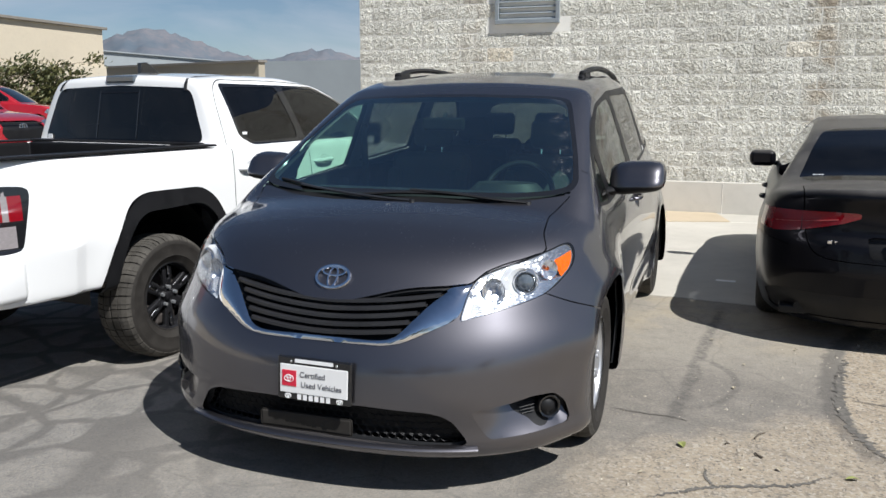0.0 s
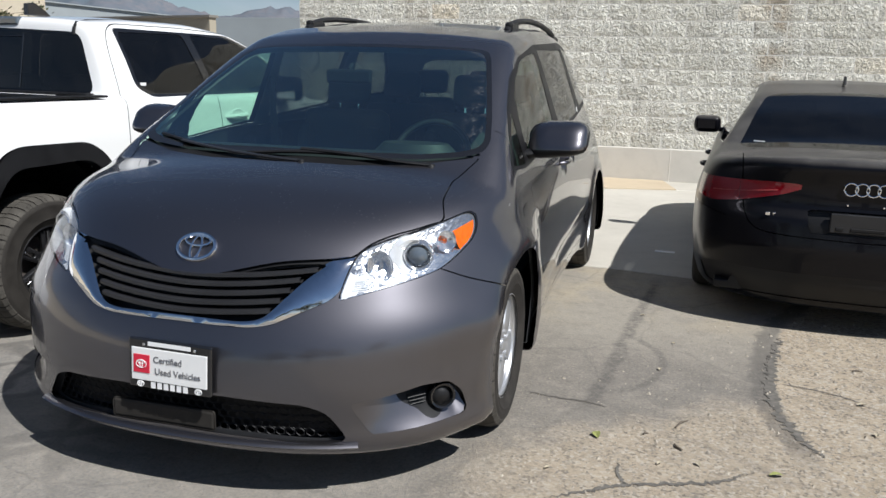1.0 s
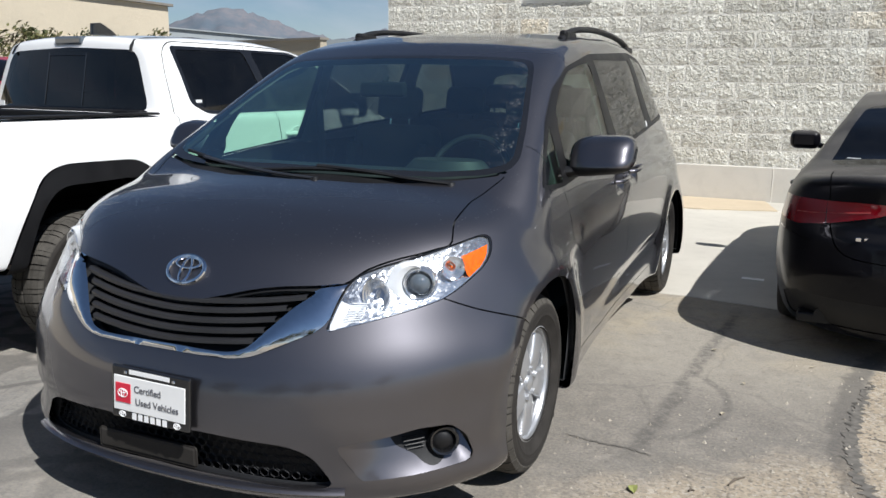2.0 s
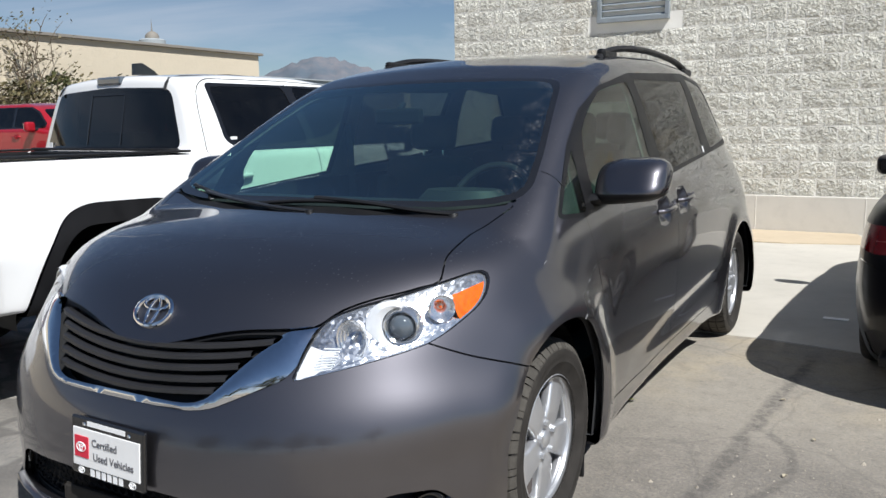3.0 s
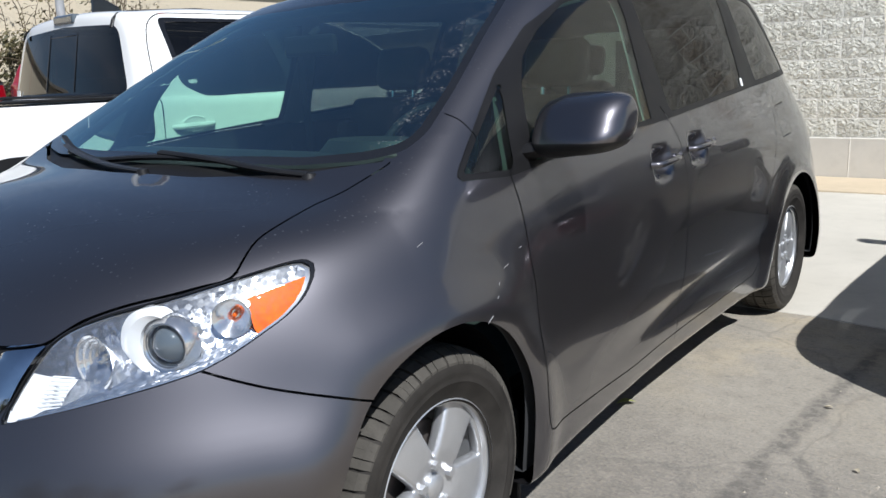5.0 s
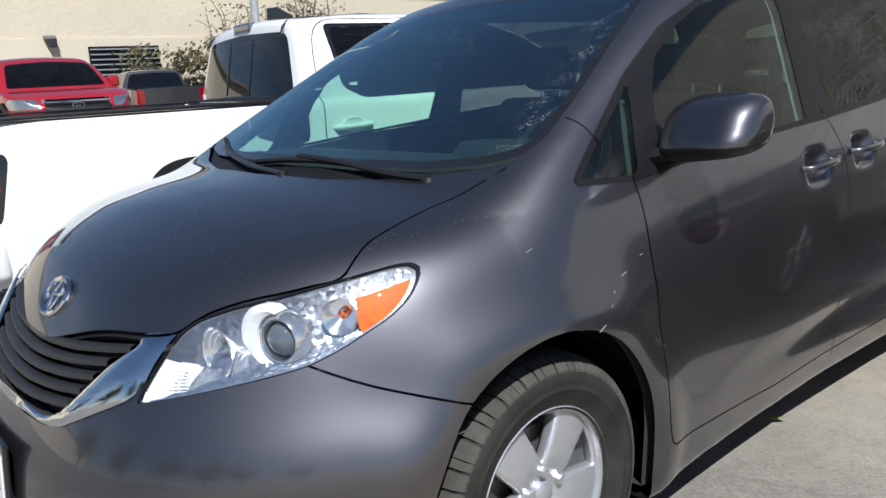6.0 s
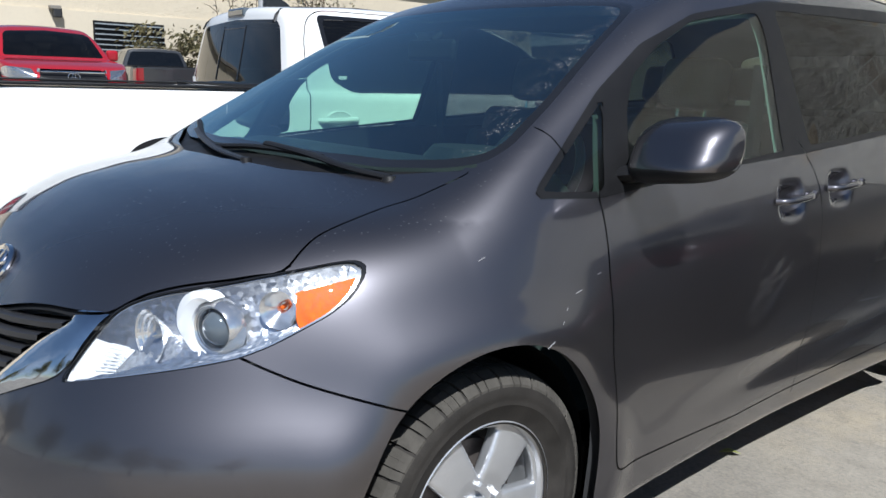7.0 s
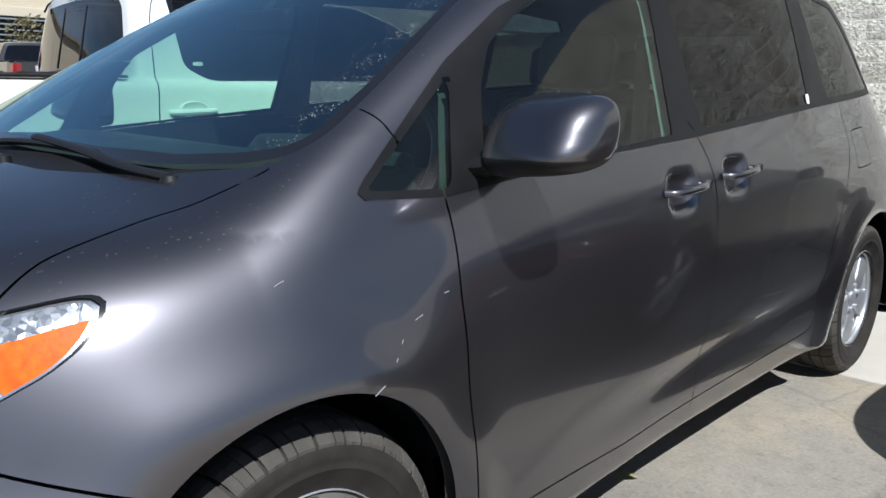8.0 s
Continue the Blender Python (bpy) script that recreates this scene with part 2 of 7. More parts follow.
# ---- shape tools ----
def curve(points, soft=0.06):
    """A smooth function through a short list of design points."""
    px, py = np.array(points, float).T
    xs = np.linspace(px[0] - 6 * soft - 0.5, px[-1] + 6 * soft + 0.5, 3000)
    ys = np.interp(xs, px, py)
    lo, hi = (py[1] - py[0]) / (px[1] - px[0]), (py[-1] - py[-2]) / (px[-1] - px[-2])
    ys = np.where(xs < px[0], py[0] + lo * (xs - px[0]), np.where(xs > px[-1], py[-1] + hi * (xs - px[-1]), ys))
    n = max(1, int(3 * soft / (xs[1] - xs[0])))
    w = np.exp(-0.5 * (np.arange(-n, n + 1) / (n / 3.0)) ** 2)
    w /= w.sum()
    ys = np.convolve(np.pad(ys, n, mode="edge"), w, "valid")
    return lambda v: np.interp(v, xs, ys)


def smax(a, b, k):
    h = np.maximum(k - np.abs(a - b), 0) / k
    return np.maximum(a, b) + h * h * h * k / 6


def smin(a, b, k):
    return -smax(-a, -b, k)


def box_field(x, y, z, c, half, r):
    q = [np.abs(v - o) - (h - r) for v, o, h in zip((x, y, z), c, half)]
    out = np.sqrt(sum(np.maximum(v, 0) ** 2 for v in q))
    return out + np.minimum(np.maximum(np.maximum(q[0], q[1]), q[2]), 0) - r


def polygonise(f, lo, hi, h):
    """A quad mesh of the surface f = 0: places and faces."""
    ax = [np.arange(a, b + h, h) for a, b in zip(lo, hi)]
    F = f(ax[0][:, None, None], ax[1][None, :, None], ax[2][None, None, :])
    F = np.broadcast_to(F, [len(a) for a in ax]).astype(np.float64)
    neg = F < 0
    n = [len(a) - 1 for a in ax]
    count = np.zeros(n, np.int8)
    for i in (0, 1):
        for j in (0, 1):
            for k in (0, 1):
                count += neg[i:n[0] + i, j:n[1] + j, k:n[2] + k]
    cells = np.argwhere((count > 0) & (count < 8))
    ids = np.full(n, -1, np.int64)
    ids[tuple(cells.T)] = np.arange(len(cells))
    total, hits = np.zeros((len(cells), 3)), np.zeros(len(cells))
    for axis in range(3):
        for p in (0, 1):
            for q in (0, 1):
                a = np.array([0, 0, 0])
                a[(axis + 1) % 3], a[(axis + 2) % 3] = p, q
                b = a.copy()
                b[axis] = 1
                va, vb = F[tuple((cells + a).T)], F[tuple((cells + b).T)]
                on = (va < 0) != (vb < 0)
                t = np.where(on, va / np.where(on, va - vb, 1), 0)
                at = cells + a + t[:, None] * (b - a)
                total += np.where(on[:, None], at, 0)
                hits += on
    places = np.array([a[0] for a in ax]) + h * total / hits[:, None]
    faces = []
    for axis in range(3):
        b, c = (axis + 1) % 3, (axis + 2) % 3
        lo_, hi_ = [slice(None)] * 3, [slice(None)] * 3
        lo_[axis], hi_[axis] = slice(0, -1), slice(1, None)
        A, B = neg[tuple(lo_)], neg[tuple(hi_)]
        e = np.argwhere(A != B)
        e = e[(e[:, b] > 0) & (e[:, c] > 0) & (e[:, b] < n[b]) & (e[:, c] < n[c])]
        eb, ec = np.eye(3, dtype=int)[b], np.eye(3, dtype=int)[c]
        quad = np.stack([ids[tuple((e - s).T)] for s in (0 * eb, eb, eb + ec, ec)], 1)
        flip = ~A[tuple(e.T)]
        quad[flip] = quad[flip][:, ::-1]
        faces.append(quad)
    faces = np.concatenate(faces)
    return places, faces[(faces >= 0).all(1)]


def gradient(f, p):
    g = np.empty_like(p)
    for k in range(3):
        d = np.zeros(3)
        d[k] = 1e-3
        a, b = p + d, p - d
        g[:, k] = (f(*a.T) - f(*b.T)) / 2e-3
    return g


def settle(f, p, rounds=3):
    for _ in range(rounds):
        g = gradient(f, p)
        step = f(*p.T) / np.maximum((g * g).sum(1), 0.05)
        p = p - np.clip(step, -0.02, 0.02)[:, None] * g
    return p


def rounded(points, radius, closed=True):
    """The outline with its corners rounded off."""
    p = np.array(points, float)
    n = len(p)
    out = []
    for k in range(n):
        if not closed and k in (0, n - 1):
            out.append(p[k])
            continue
        a, b = p[k - 1] - p[k], p[(k + 1) % n] - p[k]
        la, lb = np.hypot(*a), np.hypot(*b)
        s, e = p[k] + a / la * min(radius, 0.45 * la), p[k] + b / lb * min(radius, 0.45 * lb)
        for t in (0.0, 0.25, 0.5, 0.75, 1.0):
            out.append((1 - t) ** 2 * s + 2 * t * (1 - t) * p[k] + t * t * e)
    return np.array(out)


def distance(q, line, closed):
    """Signed distance of the points q to a polygon (inside: minus) or a line (to its left: minus)."""
    a = line if closed else line[:-1]
    b = np.roll(line, -1, 0) if closed else line[1:]
    best, sign = np.full(len(q), 1e9), np.ones(len(q))
    wind = np.zeros(len(q), bool)
    for s, e in zip(a, b):
        d, w = e - s, q - s
        t = np.clip((w @ d) / (d @ d + 1e-12), 0, 1)
        off = w - t[:, None] * d
        r = np.hypot(off[:, 0], off[:, 1])
        near = r < best
        best = np.where(near, r, best)
        sign = np.where(near, -np.sign(d[0] * w[:, 1] - d[1] * w[:, 0]), sign)
        if closed:
            up = (s[1] <= q[:, 1]) != (e[1] <= q[:, 1])
            xx = s[0] + (q[:, 1] - s[1]) * d[0] / (d[1] if abs(d[1]) > 1e-12 else 1e-12)
            wind ^= up & (q[:, 0] < xx)
    return best * (np.where(wind, -1, 1) if closed else sign)


VIEWS = {"side": (1, 2), "front": (0, 2), "top": (0, 1)}


def outline(view, points, where, closed=True, smooth=0.02, mirror=True):
    """A field on a body, by which it is cut: a polygon or line in one view, on the part of the body where where(p) holds."""
    line = rounded(points, smooth, closed) if smooth else np.array(points, float)
    i, j = VIEWS[view]
    lo, hi = line.min(0) - 0.12, line.max(0) + 0.12

    def field(p):
        q = np.stack([np.abs(p[:, i]) if i == 0 and mirror else p[:, i], p[:, j]], 1)
        ok = where(p) & (q > lo).all(1) & (q < hi).all(1)
        out = np.full(len(p), np.nan)
        if ok.any():
            out[ok] = distance(q[ok], line, closed)
        return out
    return field


class Shell:
    """A body surface that is cut along lines into panels."""

    def __init__(self, f, lo, hi, h):
        self.f = f
        p, faces = polygonise(f, lo, hi, h)
        p = settle(f, p)
        me = bpy.data.meshes.new("shell")
        me.from_pydata(p.tolist(), [], faces.tolist())
        self.bm = bmesh.new()
        self.bm.from_mesh(me)
        bpy.data.meshes.remove(me)

    def points(self):
        return np.array([v.co[:] for v in self.bm.verts])

    def cut(self, field, *levels):
        for level in levels or (0.0,):
            bm = self.bm
            bm.verts.index_update()
            vals = field(self.points()) - level
            vals[np.abs(vals) < 2e-4] = 2e-4
            edges = list(bm.edges)
            ev = np.array([(e.verts[0].index, e.verts[1].index) for e in edges])
            va, vb = vals[ev[:, 0]], vals[ev[:, 1]]
            with np.errstate(invalid="ignore"):
                hit = np.flatnonzero(va * vb < 0)
            fresh = set()
            for n in hit:
                e = edges[n]
                t = min(max(va[n] / (va[n] - vb[n]), 0.02), 0.98)
                fresh.add(bmesh.utils.edge_split(e, e.verts[0], t)[1])
            todo = {f for v in fresh for f in v.link_faces}
            for f in todo:
                zs = [v for v in f.verts if v in fresh]
                if len(zs) in (2, 3):
                    try:
                        bmesh.utils.face_split(f, zs[0], zs[1])
                    except ValueError:
                        pass
                elif len(zs) == 4:
                    try:
                        g, _ = bmesh.utils.face_split(f, zs[0], zs[1])
                        for h in (f, g):
                            if zs[2] in h.verts[:] and zs[3] in h.verts[:]:
                                bmesh.utils.face_split(h, zs[2], zs[3])
                                break
                    except ValueError:
                        pass

    def finish(self):
        bm = self.bm
        bm.verts.index_update()
        self.p = settle(self.f, self.points(), 1)
        g = gradient(self.f, self.p)
        self.n = g / np.maximum(np.linalg.norm(g, axis=1), 1e-9)[:, None]
        self.faces = [[v.index for v in f.verts] for f in bm.faces]
        self.mid = np.array([np.mean(self.p[f], axis=0) for f in self.faces])
        self.midn = np.array([np.mean(self.n[f], axis=0) for f in self.faces])
        bm.free()

    def panel(self, name, pick, material, parent, label="", inset=0.0, flip=False, own=True):
        """The faces that pick chooses, as one mesh with the body's own normals."""
        faces = [self.faces[i] for i in np.flatnonzero(pick)]
        if not faces:
            return None
        used = sorted({v for f in faces for v in f})
        at = {v: k for k, v in enumerate(used)}
        depth = inset[used][:, None] if isinstance(inset, np.ndarray) else inset
        p = self.p[used] - depth * self.n[used]
        me = bpy.data.meshes.new(name)
        order = -1 if flip else 1
        me.from_pydata(p.tolist(), [], [[at[v] for v in f][::order] for f in faces])
        me.update()
        me.polygons.foreach_set("use_smooth", [True] * len(me.polygons))
        if own:
            me.normals_split_custom_set_from_vertices((self.n[used] * order).tolist())
        me.materials.append(material)
        ob = new(name, me)
        ob.parent = parent
        if label:
            tagged(ob, label)
        return ob


def part(name, bm, material, parent, label="", smooth=False, m=None):
    """Links a bmesh as one mesh object under a thing or a part."""
    me = bpy.data.meshes.new(name)
    if m is not None:
        bm.transform(m)
    bmesh.ops.recalc_face_normals(bm, faces=bm.faces[:])
    bm.to_mesh(me)
    bm.free()
    if smooth:
        me.polygons.foreach_set("use_smooth", [True] * len(me.polygons))
        me.set_sharp_from_angle(angle=radians(38))
    me.materials.append(material)
    ob = new(name, me)
    if parent:
        ob.parent = parent
    if label:
        tagged(ob, label)
    return ob


def thing(name, m, label, category, group="", kind=""):
    ob = new(name)
    ob.matrix_world = m
    ob.empty_display_size = 0.2
    return tagged(ob, label, category, group, kind)


def box(size, at=(0, 0, 0), bevel=0.0, segments=2, bm=None):
    made = bmesh.new()
    bmesh.ops.create_cube(made, size=1, matrix=Matrix.Translation(at) @ Matrix.Diagonal((*size, 1)))
    if bevel:
        bmesh.ops.bevel(made, geom=made.edges[:], offset=bevel, segments=segments, affect="EDGES", profile=0.5)
    return merge(bm, made)


def merge(bm, more):
    if bm is None:
        return more
    me = bpy.data.meshes.new("tmp")
    more.to_mesh(me)
    more.free()
    bm.from_mesh(me)
    bpy.data.meshes.remove(me)
    return bm


def prism(points, depth, m=None, bevel=0.0, bm=None, closed_hole=None):
    """A flat outline in x and y, made thick along z, about z = 0."""
    made = bmesh.new()
    base = made.faces.new([made.verts.new((x, y, -depth / 2)) for x, y in points])
    up = bmesh.ops.extrude_face_region(made, geom=[base])
    bmesh.ops.translate(made, vec=(0, 0, depth), verts=[v for v in up["geom"] if isinstance(v, bmesh.types.BMVert)])
    bmesh.ops.recalc_face_normals(made, faces=made.faces[:])
    if bevel:
        rim = [e for e in made.edges if abs(e.verts[0].co.z - e.verts[1].co.z) < 1e-6]
        bmesh.ops.bevel(made, geom=rim, offset=bevel, segments=2, affect="EDGES", profile=0.5)
    if m is not None:
        made.transform(m)
    return merge(bm, made)


def lathe(profile, steps=48, bm=None, m=None):
    """A closed or open profile of (radius, height) turned about z."""
    made = bmesh.new()
    rings = [[made.verts.new((r * math.cos(2 * math.pi * k / steps), r * math.sin(2 * math.pi * k / steps), h))
              for k in range(steps)] for r, h in profile]
    for a, b in zip(rings, rings[1:]):
        for k in range(steps):
            made.faces.new((a[k], a[(k + 1) % steps], b[(k + 1) % steps], b[k]))
    for ring, radius in ((rings[0], profile[0][0]), (rings[-1], profile[-1][0])):
        if radius < 0.03:
            made.faces.new(ring)
    if m is not None:
        made.transform(m)
    return merge(bm, made)


def tube(path, radius, sides=10, bm=None, flat=1.0, up=(0, 0, 1)):
    """A round or flattened bar along a path; radius is a number or one number a point."""
    made = bmesh.new()
    pts = [Vector(p) for p in path]
    radii = radius if isinstance(radius, (list, tuple)) else [radius] * len(pts)
    rings = []
    for k, p in enumerate(pts):
        d = (pts[min(k + 1, len(pts) - 1)] - pts[max(k - 1, 0)]).normalized()
        s = d.cross(Vector(up))
        s = s.normalized() if s.length > 1e-4 else Vector((1, 0, 0))
        u = s.cross(d)
        rings.append([made.verts.new(p + radii[k] * (math.cos(a) * s + flat * math.sin(a) * u))
                      for a in (2 * math.pi * j / sides for j in range(sides))])
    for a, b in zip(rings, rings[1:]):
        for j in range(sides):
            made.faces.new((a[j], a[(j + 1) % sides], b[(j + 1) % sides], b[j]))
    made.faces.new(rings[0][::-1])
    made.faces.new(rings[-1])
    return merge(bm, made)


def arc(points, times=3):
    p = np.array(points, float)
    for _ in range(times):
        q = np.stack([0.75 * p[:-1] + 0.25 * p[1:], 0.25 * p[:-1] + 0.75 * p[1:]], 1).reshape(-1, p.shape[1])
        p = np.concatenate([p[:1], q, p[-1:]])
    return p.tolist()

# ---- ground ----
def asphalt():
    m, nt, b = base_mat("worn_asphalt")
    geo = nt.nodes.new("ShaderNodeNewGeometry")
    sep = nt.nodes.new("ShaderNodeSeparateXYZ")
    link(nt, geo.outputs["Position"], sep.inputs["Vector"])
    big, mid, fine = tex_noise(nt, 0.5, 6, 0.6), tex_noise(nt, 4.0, 8, 0.68), tex_noise(nt, 75, 6, 0.75)
    c = ramp(nt, mid, [(0.3, (0.185, 0.178, 0.168)), (0.7, (0.262, 0.252, 0.236))])
    c = mixed(nt, ramp(nt, big, [(0.42, 0.0), (0.62, 0.75)]), c, (0.265, 0.245, 0.215))
    def calc(op, u, v=0.0, w=0.0):
        n = nt.nodes.new("ShaderNodeMath")
        n.operation = op
        for k, q in enumerate((u, v, w)):
            if isinstance(q, (int, float)):
                n.inputs[k].default_value = q
            else:
                link(nt, q, n.inputs[k])
        return n.outputs["Value"]

    def ease(u, lo, hi):
        n = nt.nodes.new("ShaderNodeMapRange")
        n.interpolation_type = "SMOOTHSTEP"
        n.inputs["From Min"].default_value, n.inputs["From Max"].default_value = lo, hi
        link(nt, u, n.inputs["Value"])
        return n.outputs["Result"]
    gx, gy = sep.outputs["X"], sep.outputs["Y"]
    wave, ragged = calc("SUBTRACT", tex_noise(nt, 2.6, 8, 0.68), 0.5), calc("SUBTRACT", tex_noise(nt, 9.0, 6, 0.7), 0.5)
    # the edge between smooth asphalt and ravelled, sandy ground
    bend = calc("SUBTRACT", gy, 0.85)
    brink = calc("SUBTRACT", gx, calc("MULTIPLY_ADD", calc("MULTIPLY", bend, bend), 0.155, 2.10))
    rough_edge = calc("MULTIPLY_ADD", wave, 0.16, calc("MULTIPLY_ADD", ragged, 0.12, brink))
    sandy = ease(rough_edge, -0.005, 0.03)
    nearer = ease(calc("MULTIPLY_ADD", ragged, 0.35, calc("MULTIPLY_ADD", wave, 0.7, calc("MULTIPLY_ADD", gx, -0.72, gy))), -0.72, -1.05)
    sandy = calc("MAXIMUM", sandy, calc("MULTIPLY", nearer, 0.85))
    sandy = calc("MULTIPLY", sandy, ease(calc("MULTIPLY_ADD", wave, 0.7, gx), 0.75, 1.25))
    strip = calc("MULTIPLY", ease(gx, 0.5, 1.0), calc("SUBTRACT", 1.0, sandy))
    c = mixed(nt, calc("MULTIPLY", strip, 0.75), c, mixed(nt, ramp(nt, mid, [(0.3, 0.0), (0.7, 1.0)]), (0.158, 0.143, 0.124), (0.204, 0.186, 0.160)))
    c = mixed(nt, calc("MULTIPLY", sandy, 0.85), c, mixed(nt, ramp(nt, mid, [(0.3, 0.0), (0.7, 1.0)]), (0.32, 0.258, 0.182), (0.47, 0.385, 0.275)))
    c = mixed(nt, calc("MULTIPLY", calc("MULTIPLY", strip, ease(calc("MULTIPLY_ADD", wave, 1.2, gy), 0.7, 1.6)), 0.65), c, (0.34, 0.312, 0.262))
    ochre = calc("MULTIPLY", calc("MULTIPLY", strip, ease(gy, 1.2, 2.2)), ramp(nt, tex_noise(nt, 1.9, 7, 0.66), [(0.46, 0.0), (0.60, 0.7)]))
    c = mixed(nt, ochre, c, (0.40, 0.34, 0.245))
    # stones in the surface, each of its own tone
    grit = nt.nodes.new("ShaderNodeTexVoronoi")
    grit.inputs["Scale"].default_value = 80
    link(nt, geo.outputs["Position"], grit.inputs["Vector"])
    tone = nt.nodes.new("ShaderNodeSeparateColor")
    link(nt, grit.outputs["Color"], tone.inputs["Color"])
    weight = calc("MULTIPLY_ADD", sandy, 0.65, 0.10)
    c = mixed(nt, calc("MULTIPLY", ramp(nt, tone.outputs["Red"], [(0.62, 0.0), (0.92, 0.9)]), weight), c, (0.50, 0.46, 0.40))
    c = mixed(nt, calc("MULTIPLY", ramp(nt, tone.outputs["Green"], [(0.70, 0.0), (0.95, 0.9)]), weight), c, (0.08, 0.074, 0.066))
    c = mixed(nt, calc("MULTIPLY", ramp(nt, fine, [(0.46, 0.0), (0.66, 0.8)]), calc("MULTIPLY_ADD", sandy, 0.35, 0.35)), c, (0.46, 0.385, 0.285))
    c = mixed(nt, calc("MULTIPLY", ramp(nt, fine, [(0.30, 0.8), (0.45, 0.0)]), calc("MULTIPLY_ADD", sandy, 0.5, 0.5)), c, (0.05, 0.047, 0.044))
    spots = tex_noise(nt, 20, 6, 0.72)
    c = mixed(nt, calc("MULTIPLY", ramp(nt, spots, [(0.55, 0.0), (0.70, 0.7)]), calc("MULTIPLY_ADD", sandy, 0.5, 0.5)), c, (0.09, 0.085, 0.078))
    c = mixed(nt, calc("MULTIPLY", ramp(nt, spots, [(0.28, 0.6), (0.42, 0.0)]), calc("MULTIPLY_ADD", sandy, 0.5, 0.4)), c, (0.42, 0.37, 0.30))
    blot = tex_noise(nt, 6.5, 7, 0.7)
    c = mixed(nt, ramp(nt, blot, [(0.52, 0.0), (0.68, 0.25)]), c, (0.11, 0.104, 0.095))
    c = mixed(nt, ramp(nt, blot, [(0.32, 0.30), (0.46, 0.0)]), c, (0.40, 0.36, 0.30))
    # a dark tyre streak along the strip, and the dark band along the ravelled edge
    run = calc("MULTIPLY", ease(calc("MULTIPLY_ADD", wave, 0.6, gy), 0.15, 0.5), ease(gy, 2.9, 2.4))
    off = calc("ABSOLUTE", calc("MULTIPLY_ADD", wave, 0.16, calc("SUBTRACT", gx, calc("MULTIPLY_ADD", gy, 0.085, 1.27))))
    c = mixed(nt, calc("MULTIPLY", calc("MULTIPLY", ease(off, 0.055, 0.01), run), calc("ADD", ease(spots, 0.65, 0.4), 0.1)), c, mixed(nt, 0.62, c, (0.085, 0.08, 0.075)))
    rim_off = calc("ABSOLUTE", calc("ADD", rough_edge, 0.05))
    c = mixed(nt, calc("MULTIPLY", calc("MULTIPLY", ease(rim_off, 0.075, 0.03), ease(gy, -0.1, 0.2)), 0.9), c, mixed(nt, 0.6, c, (0.085, 0.08, 0.075)))
    # a curved tyre mark on the smooth strip
    ax, ay = calc("SUBTRACT", gx, 1.20), calc("SUBTRACT", gy, 0.93)
    around = calc("SQRT", calc("ADD", calc("MULTIPLY", ax, ax), calc("MULTIPLY", calc("MULTIPLY", ay, ay), 0.62)))
    ring = calc("MULTIPLY", ease(calc("ABSOLUTE", calc("MULTIPLY_ADD", wave, 0.03, calc("SUBTRACT", around, 0.385))), 0.03, 0.008), ease(ax, 0.10, 0.25))
    c = mixed(nt, calc("MULTIPLY", ring, ease(spots, 0.62, 0.42)), c, mixed(nt, 0.5, c, (0.085, 0.08, 0.075)))
    # cracks
    warp = nt.nodes.new("ShaderNodeVectorMath")
    warp.operation = "MULTIPLY_ADD"
    nz = nt.nodes.new("ShaderNodeTexNoise")
    nz.inputs["Scale"].default_value = 2.2
    nz.inputs["Detail"].default_value = 6
    link(nt, geo.outputs["Position"], nz.inputs["Vector"])
    link(nt, nz.outputs["Color"], warp.inputs[0])
    warp.inputs[1].default_value = (0.35, 0.35, 0)
    link(nt, geo.outputs["Position"], warp.inputs[2])
    cr = nt.nodes.new("ShaderNodeTexVoronoi")
    cr.feature = "DISTANCE_TO_EDGE"
    cr.inputs["Scale"].default_value = 2.6
    link(nt, warp.outputs["Vector"], cr.inputs["Vector"])
    mask = nt.nodes.new("ShaderNodeMapRange")
    mask.inputs["From Min"].default_value, mask.inputs["From Max"].default_value = -0.1, -1.0
    link(nt, sep.outputs["X"], mask.inputs["Value"])
    web = mixed(nt, 1.0, ramp(nt, cr.outputs["Distance"], [(0.05, 0.62), (0.12, 0.0)]), mask.outputs["Result"], "MULTIPLY")
    cr2 = nt.nodes.new("ShaderNodeTexVoronoi")
    cr2.feature = "DISTANCE_TO_EDGE"
    cr2.inputs["Scale"].default_value = 0.62
    link(nt, warp.outputs["Vector"], cr2.inputs["Vector"])
    web2 = ramp(nt, cr2.outputs["Distance"], [(0.002, 0.22), (0.008, 0.0)])
    cracks = mixed(nt, 1.0, web, web2, "LIGHTEN")
    c = mixed(nt, cracks, c, (0.085, 0.08, 0.075))
    link(nt, c, b.inputs["Base Color"])
    b.inputs["Roughness"].default_value = 0.88
    b.inputs["Specular IOR Level"].default_value = 0.3
    hh = mixed(nt, 0.35, fine, tone.outputs["Blue"])
    hh = mixed(nt, cracks, hh, 0.0)
    bumped(nt, b, hh, 0.9, 0.009)
    return m


